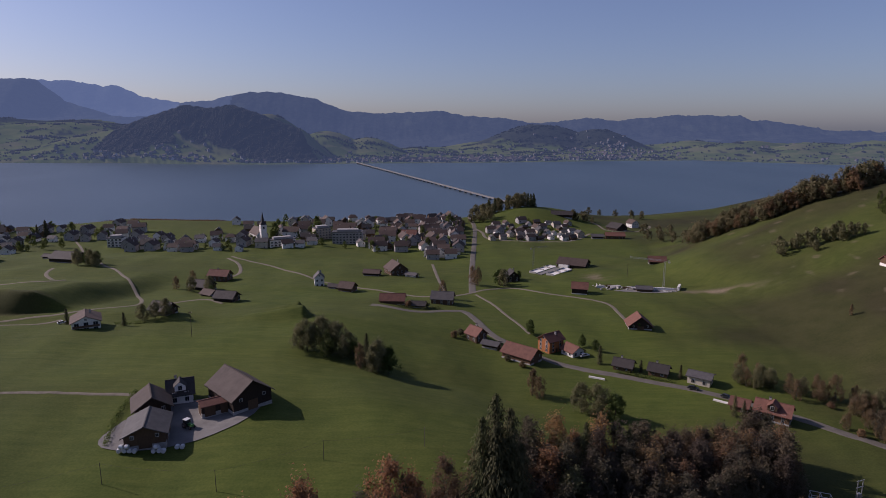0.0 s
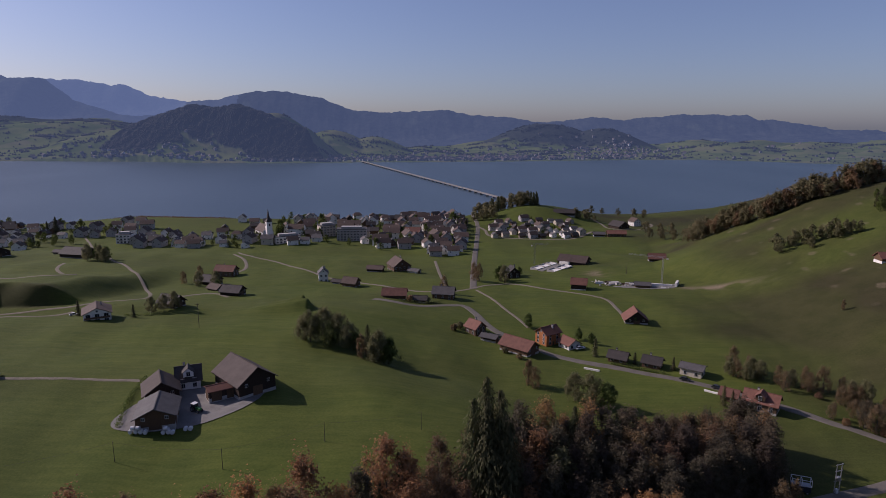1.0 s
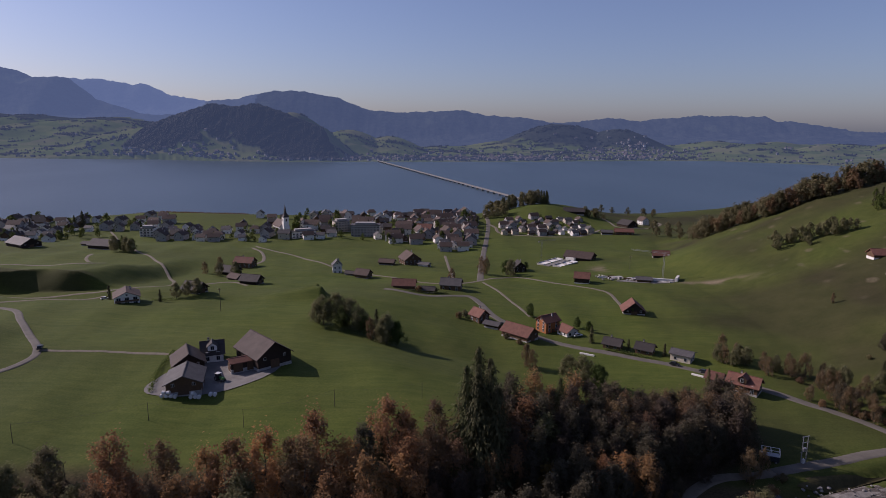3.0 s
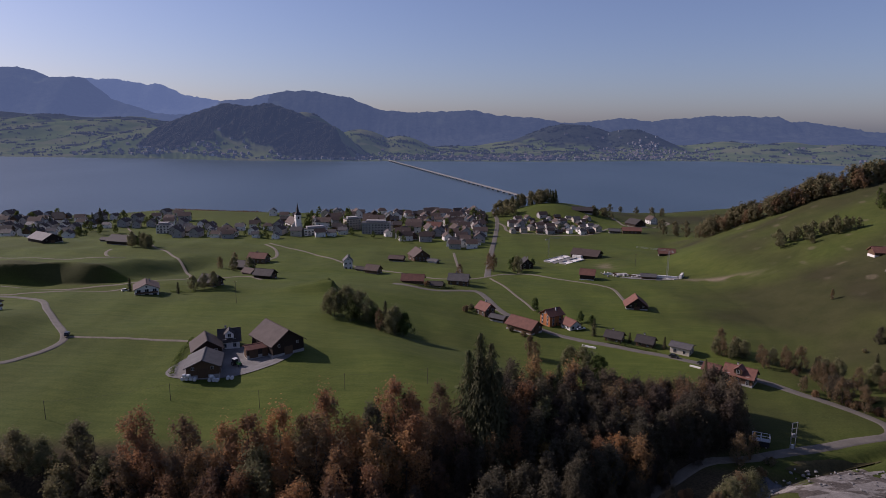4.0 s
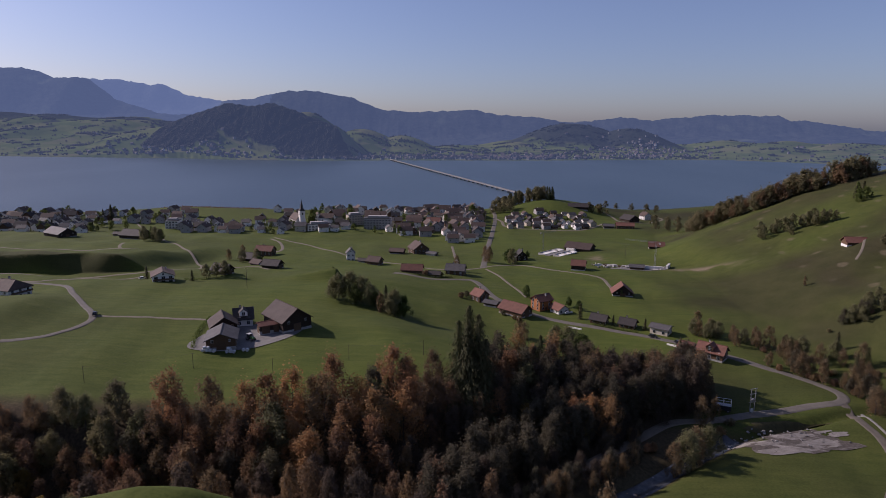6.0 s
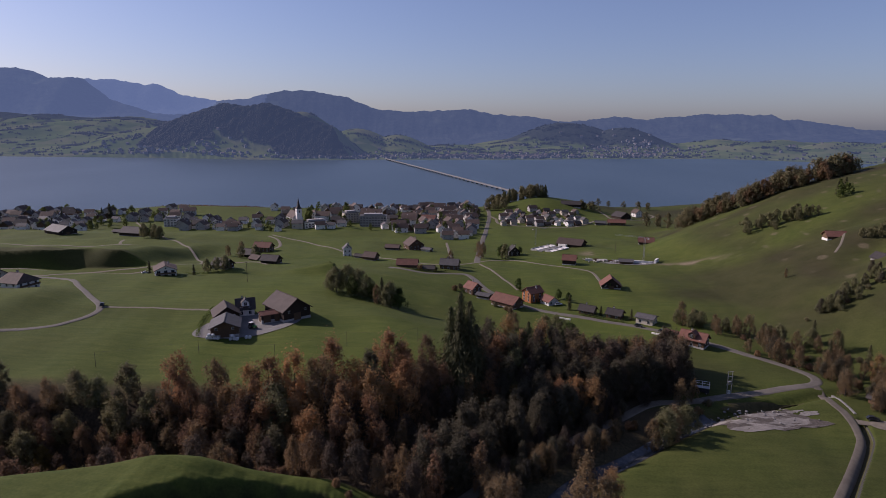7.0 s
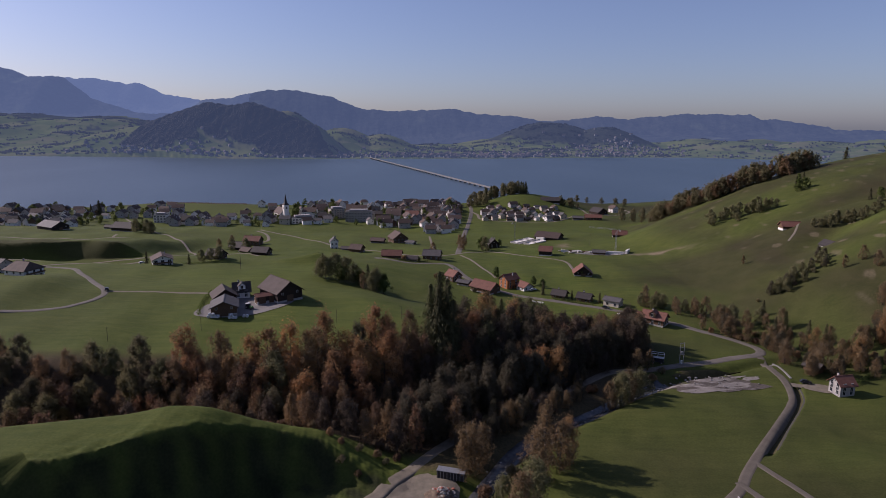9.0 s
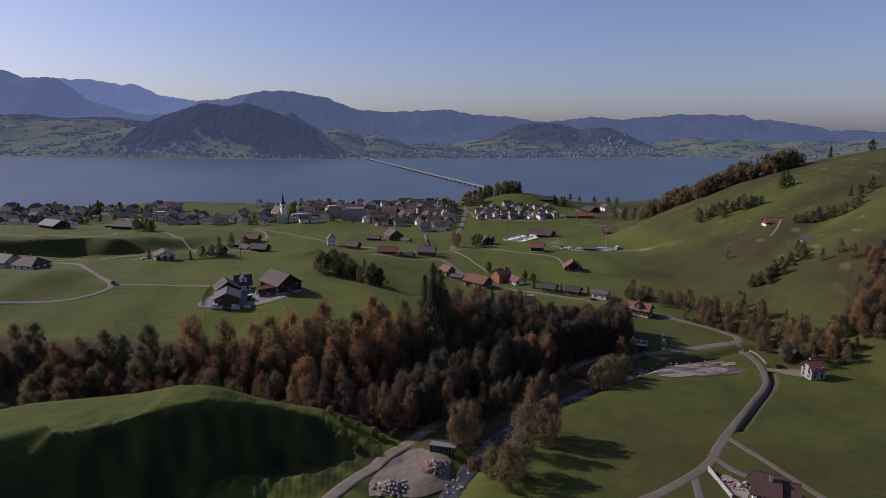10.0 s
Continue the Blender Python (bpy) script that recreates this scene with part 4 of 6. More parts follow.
for cx, cy, rows in ((-88.5, 154.5, ((0, 0, 0), (1.4, 0.2, 0), (2.8, 0.3, 0), (4.2, 0.2, 0), (0.7, 0.1, 1), (2.1, 0.2, 1))), (-79.5, 155.5, ((0, 0, 0), (1.35, 0.3, 0), (2.6, 0.2, 0), (0.7, 0.2, 1), (0.5, 1.4, 0))), (-74.0, 157.8, ((0, 0, 0), (1.4, 0.1, 0)))):
    for dx, dy, up in rows:
        b = tagged(new("silage_bale", BALE), "white film-wrapped round silage bale", "bale", "silage bales")
        b.matrix_basis = pose(cx + dx, cy + dy, height(cx + dx, cy + dy) + 0.85 + 1.1 * up, 90, 0, 90 if up else 8)


def wheel(parent, x, y, r, width):
    bm = bmesh.new()
    bmesh.ops.create_cone(bm, cap_ends=True, segments=20, radius1=r, radius2=r, depth=width)
    w = part("wheel", bm, ROOF_DARK, parent, "black rubber tyre")
    w.matrix_basis = pose(x, y, r, 0, 90, 0)
    bm = bmesh.new()
    bmesh.ops.create_cone(bm, cap_ends=True, segments=16, radius1=r * 0.55, radius2=r * 0.55, depth=width + 0.04)
    part("rim", bm, METAL, w)
    return w


def tractor(x, y, turn, colour, label):
    t = thing("tractor", label, "tractor", pose(x, y, height(x, y) + 0.25, 0, 0, turn))
    part("bonnet", boxes((-0.45, 0.45, -2.0, 0.0, 0.8, 1.6), bevel=0.08), colour, t)
    part("chassis", boxes((-0.5, 0.5, -1.6, 1.5, 0.5, 0.85)), ROOF_DARK, t)
    c = part("cab", boxes((-0.75, 0.75, 0.0, 1.5, 1.0, 2.5), bevel=0.06), GLASS_DARK, t)
    part("cab_roof", boxes((-0.85, 0.85, -0.1, 1.6, 2.5, 2.68), bevel=0.05), WHITEMETAL, c)
    for s in (-1, 1):
        wheel(t, 0.85 * s, 1.0, 0.8, 0.5)
        wheel(t, 0.75 * s, -1.4, 0.5, 0.35)
    return t


PAINT_GREEN = surface("green_machine_paint", (0.040, 0.144, 0.040), (0.064, 0.208, 0.064), 2, 0.45, 9, 0.1)
PAINT_RED = surface("red_car_paint", (0.240, 0.024, 0.020), (0.336, 0.040, 0.032), 2, 0.35, 9, 0.05)
PAINT_DARK = surface("dark_car_paint", (0.016, 0.018, 0.021), (0.032, 0.034, 0.040), 2, 0.3, 9, 0.05)
PAINT_WHITE = surface("white_car_paint", (0.496, 0.496, 0.496), (0.592, 0.592, 0.592), 2, 0.35, 9, 0.05)
tractor(-75.5, 169.5, 60, PAINT_GREEN, "green tractor parked in the farmyard")


def car(x, y, turn, paint, label, long=4.3, lift=0.3):
    c = thing("car", label, "car", pose(x, y, height(x, y) + lift, 0, 0, turn))
    bm = prism([(-long / 2, 0.35), (long / 2, 0.35), (long / 2, 0.8), (long * 0.28, 0.92), (-long * 0.46, 0.95), (-long / 2, 0.8)], -0.86, 0.86)
    bmesh.ops.bevel(bm, geom=bm.edges[:], offset=0.06, segments=2, affect="EDGES")
    part("body", bm, paint, c)
    bm = prism([(-long * 0.42, 0.93), (long * 0.26, 0.91), (long * 0.10, 1.42), (-long * 0.32, 1.45)], -0.74, 0.74)
    g = part("cabin", bm, GLASS_DARK, c, "dark car windows")
    part("car_roof", prism([(-long * 0.33, 1.44), (long * 0.11, 1.41), (long * 0.09, 1.48), (-long * 0.31, 1.5)], -0.72, 0.72), paint, g)
    for sx in (-0.31, 0.31):
        for sy in (-0.82, 0.82):
            bm = bmesh.new()
            bmesh.ops.create_cone(bm, cap_ends=True, segments=18, radius1=0.33, radius2=0.33, depth=0.22)
            w = part("wheel", bm, ROOF_DARK, c, "black rubber tyre")
            w.matrix_basis = pose(long * sx, sy, 0.33, 90, 0, 0)
            bm = bmesh.new()
            bmesh.ops.create_cone(bm, cap_ends=True, segments=14, radius1=0.19, radius2=0.19, depth=0.24)
            part("rim", bm, METAL, w)
    return c


car(-96, 186, 20, PAINT_WHITE, "small white car parked beside the old barn", 3.8)


# ---- single houses and barns of the valley ----
house("chalet", "white chalet with brown timber balconies and a low roof", -167, 276, 30, 11.5, 13, 4.9, 2.6, WHITE, ROOF_BROWN, storeys=2, balcony=True, kind="wide")
barn("barn", "small dark barn behind garden trees", -143, 303, 70, 8, 11, 3.4, 3.2, ROOF_DARK)
barn("barn", "dark timber barn among cottages", -165, 410, 75, 10, 14, 4.0, 3.5, ROOF_DARK)
house("house", "brown cottage with a red tiled roof", -166, 446, 80, 9, 15, 4.6, 3.4, BROWNWOOD, ROOF_RED)
barn("barn", "dark barn at the edge of the cottages", -129, 355, 78, 9, 12, 3.6, 3.0, ROOF_DARK)
barn("shed", "low dark shed between the cottages", -148, 378, 60, 7, 9, 2.8, 2.2, ROOF_BROWN)
house("house", "narrow tall white house beside the lane", -88, 425, 15, 6.5, 7.5, 7.2, 3.2, WHITE, ROOF_GREY)
barn("barn", "small brown barn beside the lane", -65, 407, 70, 8, 10, 3.6, 3.0, ROOF_BROWN, wall=BROWNWOOD)
barn("shed", "low dark shed between lane buildings", -76, 414, 70, 4, 6, 2.2, 1.2, ROOF_DARK)
house("farmhouse", "large brown farmhouse with a steep roof", -37, 474, 25, 14, 16, 6.0, 5.2, BROWNWOOD, ROOF_BROWN, "farmhouse", base=WHITE)
barn("shed", "low brown farm shed", -55, 466, 80, 7, 12, 3.0, 2.0, ROOF_BROWN)
barn("shed", "small white-fronted farm outbuilding", -24, 462, 60, 5, 9, 2.4, 1.2, ROOF_GREY, wall=WHITE)
barn("barn", "red-roofed wooden barn by the lane", -30, 356, 88, 8, 14, 3.6, 3.0, ROOF_RED, wall=BROWNWOOD)
house("house", "dark cottage with a grey roof at the crossroads", 0, 368, 80, 9, 13, 4.4, 3.4, BROWNWOOD, ROOF_GREY)
barn("shed", "low shed beside a hedge", -15, 352, 85, 5, 9, 2.4, 1.6, ROOF_DARK)
house("house", "brown wooden house with a reddish roof by the road", 17, 298, 40, 7.2, 8, 4.2, 3.0, BROWNWOOD, ROOF_RED)
barn("shed", "lean-to shed behind the wooden house", 24, 288, 60, 5, 8, 2.4, 1.0, ROOF_GREY)
barn("barn", "long barn with a faded red tiled roof", 37, 273, 48, 9.5, 16, 3.6, 3.2, ROOF_RED, wall=BROWNWOOD)
house("house", "orange wooden house with a brown roof", 53, 287.5, -55, 8, 9.5, 6.2, 2.6, ORANGE, ROOF_RED, storeys=3)
house("garage", "white garage with a red tiled roof", 62.5, 281, 30, 7, 8, 2.8, 2.2, WHITE, ROOF_RED, "garage", storeys=1, chimney=False)
house("house", "low dark cottage behind a hedge", 81.5, 261.5, 60, 6.5, 8, 2.6, 2.2, BROWNWOOD, ROOF_DARK, storeys=1)
house("house", "low cottage with a dark slate roof", 95.5, 256, 58, 6.5, 7.8, 2.6, 2.2, BROWNWOOD, ROOF_DARK, storeys=1)
house("house", "small cream house beside the road", 110, 247, 55, 7, 9, 3.6, 1.2, CREAM, ROOF_GREY, storeys=1, chimney=False)
house("inn", "dark timbered house with a bright red roof", 123.5, 213.5, 52, 7.5, 11.5, 4.0, 2.8, BROWNWOOD, ROOF_RED, "house", base=CONCRETE, dormer=-1)
house("shed", "small red-roofed annex of the house", 114.5, 220.5, 52, 6, 6, 3.0, 1.8, BROWNWOOD, ROOF_RED, "shed", storeys=1, chimney=False)
barn("barn", "black timber field barn with a broad gable", 107, 322, -6, 12, 10.5, 2.6, 4.8, ROOF_RED, doors=1)
house("barn", "red-roofed hay barn on a white base", 93, 405, 75, 8.5, 10, 4.4, 3.2, TIMBER, ROOF_RED, "barn", base=WHITE, windows=False, chimney=False)
house("house", "black gabled wooden house beside the lane", 52, 452, 10, 9.5, 10, 4.4, 4.4, TIMBER, ROOF_DARK)
barn("barn", "large brown-roofed barn at a building site", 112, 516, 62, 17, 24, 4.0, 4.0, ROOF_BROWN)
barn("barn", "small field barn with a rusty red roof", 180, 506, 80, 10, 13, 3.6, 3.4, ROOF_RED)
barn("barn", "dark barn beside a pale drive", 212, 742, 30, 17, 18, 4.5, 5.0, ROOF_DARK)
house("house", "long low farm building with a red roof", 188, 664, 85, 10, 20, 3.6, 3.0, BROWNWOOD, ROOF_RED, storeys=1)
barn("shed", "grey shed beside the long farm building", 170, 668, 85, 8, 12, 3.0, 2.0, ROOF_GREY)
house("house", "white house on the low rise by the lake", 240, 772, 20, 10, 12, 6.0, 4.0, WHITE, ROOF_BROWN)
barn("barn", "dark field shelter on the slope", 256, 340, 85, 8, 12, 3.0, 2.6, ROOF_RED, wall=BROWNWOOD, base=WHITE)
barn("hut", "small dark hay hut on the hillside", 252, 285, 10, 6.5, 8, 2.0, 2.6, ROOF_DARK)
barn("barn", "long dark barn on the knoll", 152, 782, 80, 12, 26, 4.5, 4.0, ROOF_DARK)
house("chalet", "white house with a brown hipped roof", -216, 221, 75, 12, 14, 5.4, 3.6, WHITE, ROOF_BROWN, hip=3.0, balcony=True)
house("house", "grey house with a dark roof beside the lane", -242, 236, 70, 11, 14, 5.2, 3.6, GREYWALL, ROOF_DARK)
house("house", "white three-storey house with a dark red roof", 170.0, 129.8, 101, 5.8, 6.4, 4.9, 2.5, GREYWALL, ROOF_RED, storeys=3)
house("house", "white house with a big dark red roof and stone yard", 104.7, 38.3, -112, 9, 6.0, 4.2, 3.6, WHITE, ROOF_PLUM)
house("house_annex", "low white annex with a dark red roof", 110.1, 36.1, -112, 7.5, 3.5, 3.0, 3.0, WHITE, ROOF_PLUM, "annex", storeys=1, chimney=False)
barn("barn", "long dark barn with a black roof", -308, 496, 78, 15, 25, 4.0, 4.4, ROOF_DARK)
barn("barn", "farm barn with solar panels and grey roof", -384, 498, 62, 17, 26, 4.4, 4.6, ROOF_GREY)
barn("shed", "small dark field shed", -335, 515, 80, 6, 12, 2.6, 1.6, ROOF_DARK)
house("shed", "brown tin-roofed shed by the brook", 171, 151, 30, 4, 6, 2.6, 1.4, BROWNWOOD, ROOF_DARK, "shed", windows=False, chimney=False)


# ---- the village by the lake ----
def village_kinds():
    k = []
    k.append(house("house", "white village house with a brown tiled roof", 0, 0, 0, 11, 14, 7.5, 4.2, WHITE, ROOF_BROWN, group="village houses", lite=True, at_z=0))
    k.append(house("house", "cream village house with a grey slate roof", 0, 0, 0, 12, 15, 8.5, 4.0, CREAM, ROOF_GREY, group="village houses", lite=True, storeys=3, at_z=0))
    k.append(house("house", "brown wooden village house with a dark roof", 0, 0, 0, 10, 13, 5.5, 4.2, BROWNWOOD, ROOF_DARK, group="village houses", lite=True, base=WHITE, at_z=0))
    k.append(house("house", "white house with a grey slate roof", 0, 0, 0, 10, 12, 6.5, 3.6, WHITE, ROOF_GREY, group="village houses", lite=True, at_z=0))
    k.append(house("house", "grey rendered house with a brown roof", 0, 0, 0, 12, 16, 8.0, 4.5, GREYWALL, ROOF_BROWN, group="village houses", lite=True, storeys=3, at_z=0))
    k.append(house("house", "white gabled house with timber upper storey", 0, 0, 0, 12, 13, 7.0, 5.0, WHITE, ROOF_DARK, group="village houses", lite=True, gable=BROWNWOOD, balcony=True, at_z=0))
    k.append(house("house", "white villa with a hipped brown roof", 0, 0, 0, 11, 13, 7.5, 3.5, WHITE, ROOF_BROWN, group="village houses", lite=True, hip=3.5, at_z=0))
    k.append(house("house", "brown-roofed house with white walls", 0, 0, 0, 11, 17, 7.5, 4.4, WHITE, ROOF_BROWN, group="village houses", lite=True, storeys=3, at_z=0))
    return k


VILLAGE = village_kinds()
taken = []
used = set()


def settle(count, inside, seed, kinds, gap=14.0, turns=(0, 90), scale=(0.78, 1.02), jitter=14, axis=8):
    """Scatters village houses where inside(x, y) holds."""
    rnd = random.Random(seed)
    done = tries = 0
    x0, x1, y0, y1 = inside
    while done < count and tries < 6000:
        tries += 1
        x, y = rnd.uniform(x0, x1), rnd.uniform(y0, y1)
        if shore(x) - y < 24 or any((x - a) ** 2 + (y - b) ** 2 < gap * gap for a, b in taken) or abs(x - (27 + (y - 546) * 0.061)) < 12:
            continue
        k = rnd.choice(kinds)
        m = Matrix.LocRotScale((x, y, low(x, y, 6)), Euler((0, 0, radians(rnd.choice(turns) + axis + rnd.uniform(-jitter, jitter)))), Vector((1, 1, 1)) * rnd.uniform(*scale))
        if k in used:
            copy_thing(VILLAGE[k], m)
        else:
            VILLAGE[k].matrix_basis = m
            used.add(k)
        taken.append((x, y))
        done += 1


taken += [(-191, 643), (-176, 650), (-100, 637), (-85, 640), (-118, 634), (-60, 662), (-42, 660), (-76, 664)]
settle(62, (-68, 20, 592, 815), 5, (0, 4, 4, 7, 2, 5, 4, 7), 12)
settle(50, (-190, -66, 606, 800), 6, (0, 1, 2, 3, 4, 6, 7, 2), 12.5)
settle(30, (-330, -196, 585, 652), 7, (3, 5, 6, 0, 3, 4), 12)
settle(64, (-580, -398, 556, 700), 8, (0, 2, 3, 4, 5, 0), 12)
settle(10, (-398, -345, 640, 740), 9, (0, 2, 4), 14)
settle(46, (50, 156, 664, 746), 10, (4, 2, 4, 3, 1), 9.2, jitter=6, axis=18, scale=(0.6, 0.85))
settle(5, (-260, -200, 690, 760), 11, (2, 0, 3), 17)
settle(10, (-15, 18, 556, 600), 12, (0, 3, 4), 12)
for i, k in enumerate(VILLAGE):
    if i not in used:
        for o in (*k.children_recursive, k):
            bpy.data.objects.remove(o)


def apartment_block(x, y, turn, w, d, tall, wall, label):
    z = low(x, y, 6)
    h = thing("apartment_block", label, "apartment block", pose(x, y, z, 0, 0, turn))
    part("wall", boxes((-w / 2, w / 2, -d / 2, d / 2, -1.5, tall)), wall, h)
    part("roof", boxes((-w / 2 - 0.4, w / 2 + 0.4, -d / 2 - 0.4, d / 2 + 0.4, tall, tall + 0.5)), ROOF_GREY, h)
    part("roof_storey", boxes((-w * 0.35, w * 0.35, -d * 0.3, d * 0.3, tall + 0.5, tall + 2.6)), GREYWALL, h)
    floors, n = int(tall / 2.9), int(w / 3.4)
    for f in range(floors):
        for i in range(n):
            xx = (i + 0.5) * w / n - w / 2
            add_window(h, "wide", pose(xx, -d / 2 - 0.07, 0.9 + f * 2.9))
            if i % 3 == 1:
                b = part("balcony", boxes((xx - 1.6, xx + 1.6, -d / 2 - 1.5, -d / 2, f * 2.9 + 0.2, f * 2.9 + 0.4)), CONCRETE, h)
                part("balustrade", boxes((xx - 1.6, xx + 1.6, -d / 2 - 1.5, -d / 2 - 1.42, f * 2.9 + 0.4, f * 2.9 + 1.3)), GREYWALL, b)
    return h


apartment_block(-100, 637, 4, 31, 13, 12.5, GREYWALL, "grey four-storey apartment block with balconies")
apartment_block(-132, 660, 30, 17, 12, 12, CREAM, "cream apartment building behind the houses")
apartment_block(-165, 620, 28, 26, 10, 7, WHITE, "long white terraced apartment building")
house("house", "long apartment house with a red tiled roof", -60, 664, 86, 12, 18, 8.5, 4.0, CREAM, ROOF_BROWN, storeys=3, kind="wide")
house("house", "long house with a dull red roof", -36, 650, 84, 12, 16, 8, 4.0, GREYWALL, ROOF_RED, storeys=3, kind="wide")
apartment_block(-330, 612, 8, 14, 12, 9, WHITE, "white flat-roofed house with balconies")


def church(x, y, turn):
    z = low(x, y, 6)
    c = thing("church", "white village church with a pointed dark spire", "church", pose(x, y, z, 0, 0, turn))
    part("nave", prism([(-6, -1.5), (6, -1.5), (6, 8), (0, 14.5), (-6, 8)], 0, 24), WHITE, c)
    r = part("nave_roof", roof_slabs(12, 24, 8, 6.5, 0.5), ROOF_BROWN, c)
    r.matrix_basis = pose(0, 12, 0)
    t = part("tower", boxes((-3, 3, -6, 0, -1.5, 19)), WHITE, c)
    bm = bmesh.new()
    base = [bm.verts.new(v) for v in ((-3.3, -6.3, 19), (3.3, -6.3, 19), (3.3, 0.3, 19), (-3.3, 0.3, 19))]
    waist = [bm.verts.new(v) for v in ((-1.5, -4.5, 22), (1.5, -4.5, 22), (1.5, -1.5, 22), (-1.5, -1.5, 22))]
    tip = bm.verts.new((0, -3, 33))
    for i in range(4):
        j = (i + 1) % 4
        bm.faces.new((base[i], base[j], waist[j], waist[i]))
        bm.faces.new((waist[i], waist[j], tip))
    part("spire", bm, ROOF_DARK, t, "slender dark slate spire")
    for a in range(4):
        bm = boxes((-0.7, 0.7, -3.12, -2.98, 14.5, 17.2))
        w = part("belfry_opening", bm, GLASS_DARK, t)
        w.matrix_basis = pose(0, -3, 0, 0, 0, a * 90)
    for i in range(4):
        for s in (-1, 1):
            add_window(c, "plain", pose(s * 6.08, 4 + i * 5.2, 3.2, 0, 0, 90 * s) @ Matrix.Diagonal((1, 1, 2.2, 1)))
    return c


church(-191, 641, 35)


# ---- the viaduct, poles, building sites and small works ----
WEATHERED = surface("weathered_grey_concrete", (0.136, 0.136, 0.136), (0.216, 0.212, 0.208), 0.2, 0.85, 4, 0.2)


def viaduct(x0, y0, x1, y1):
    v = thing("viaduct", "long pale concrete road viaduct over the lake", "bridge", pose(x0, y0, 0, 0, 0, math.degrees(math.atan2(y1 - y0, x1 - x0))))
    n = math.hypot(x1 - x0, y1 - y0)
    part("deck", boxes((0, n, -2.8, 2.8, 3.4, 4.4)), WEATHERED, v)
    for s in (-1, 1):
        part("parapet", boxes((0, n, 2.7 * s - 0.15, 2.7 * s + 0.15, 4.4, 5.2)), WEATHERED, v)
    k = int(n / 30)
    pier = mesh_of("pier", boxes((-0.6, 0.6, -2.6, 2.6, -4, 3.4)), WEATHERED)
    for i in range(k):
        part("pier", pier, None, v).matrix_basis = pose((i + 0.5) * n / k, 0, 0)
    return v


viaduct(120, 1010, -312, 2240)


def pole(x, y, tall, label="tall wooden power pole", arm=True, r=0.14):
    p = thing("power_pole", label, "pole", pose(x, y, height(x, y), 0, 0, random.uniform(-20, 20)), "power poles")
    bm = bmesh.new()
    tube(bm, (0, 0, -0.5), (0, 0, tall), r, r * 0.7, 8)
    part("mast", bm, BARK, p)
    if arm:
        a = part("crossarm", boxes((-0.9, 0.9, -0.06, 0.06, tall - 0.8, tall - 0.66)), BROWNWOOD, p)
        for s in (-0.8, 0, 0.8):
            bm = bmesh.new()
            tube(bm, (s, 0, tall - 0.66), (s, 0, tall - 0.4), 0.05, 0.04, 6)
            part("insulator", bm, WHITEMETAL, a)
    return p


POLES = [pole(*p, 6, arm=False, r=0.09) for p in ((-86, 141), (-116, 125), (-56, 138), (-32, 152), (-5, 160))]
pole(-112, 262, 12), pole(66, 215, 7), pole(140, 455, 11)


def line_between(za, zb, sag=0.8):
    p0, p1 = Vector(za), Vector(zb)
    pts = [p0.lerp(p1, k / 8) - Vector((0, 0, sag * 4 * (k / 8) * (1 - k / 8))) for k in range(9)]
    tagged(new("power_line", mesh_of("power_line", polytube(pts, 0.02), ROOF_DARK)), "thin sagging black power line between poles", "cable")


chain = [POLES[1], POLES[0], POLES[2], POLES[3], POLES[4]]
for a, b in zip(chain, chain[1:]):
    line_between(a.matrix_basis.translation + Vector((0, 0, 5.7)), b.matrix_basis.translation + Vector((0, 0, 5.7)))


def transformer_tower(x, y):
    t = thing("pylon", "twin-post grey transformer pylon on the field", "pylon", pose(x, y, height(x, y), 0, 0, 20))
    for s in (-1, 1):
        bm = bmesh.new()
        tube(bm, (s, 0, -0.5), (s, 0, 9.5), 0.16, 0.12, 8)
        part("post", bm, METAL, t)
    for z in (4.0, 7.2, 9.2):
        part("crossbar", boxes((-1.5, 1.5, -0.09, 0.09, z, z + 0.16)), METAL, t)
    part("transformer", boxes((-0.55, 0.55, -0.45, 0.45, 4.2, 5.4), bevel=0.06), METAL, t)
    part("switch_cabinet", boxes((-0.4, 0.4, -0.3, 0.3, 0.0, 1.5), bevel=0.03), WHITEMETAL, t)
    return t


transformer_tower(117.5, 157)


def site_trailer(x, y, turn):
    t = thing("trailer", "dark trailer with a white roof rail", "trailer", pose(x, y, height(x, y) + 0.1, 0, 0, turn))
    part("body", boxes((-2.6, 2.6, -1.15, 1.15, 0.6, 2.4), bevel=0.05), PAINT_DARK, t)
    part("roof", boxes((-2.7, 2.7, -1.25, 1.25, 2.4, 2.52)), METAL, t)
    bm = bmesh.new()
    for y0 in (-1.2, 1.2):
        tube(bm, (-2.6, y0, 4.4), (2.6, y0, 4.4), 0.09, 0.09, 6)
    for xx in (-2.6, 0, 2.6):
        tube(bm, (xx, -1.2, 4.4), (xx, 1.2, 4.4), 0.09, 0.09, 6)
        for y0 in (-1.2, 1.2):
            tube(bm, (xx, y0, 2.5), (xx, y0, 4.4), 0.09, 0.09, 6)
    part("rail", bm, WHITEMETAL, t, "white tubular rail")
    for s in (-1.7, 1.7):
        for q in (-1, 1):
            wheel(t, 0, 0, 0.45, 0.3).matrix_basis = pose(s, q, 0.4, 90, 0, 0)
    return t


site_trailer(107.5, 158, -20)


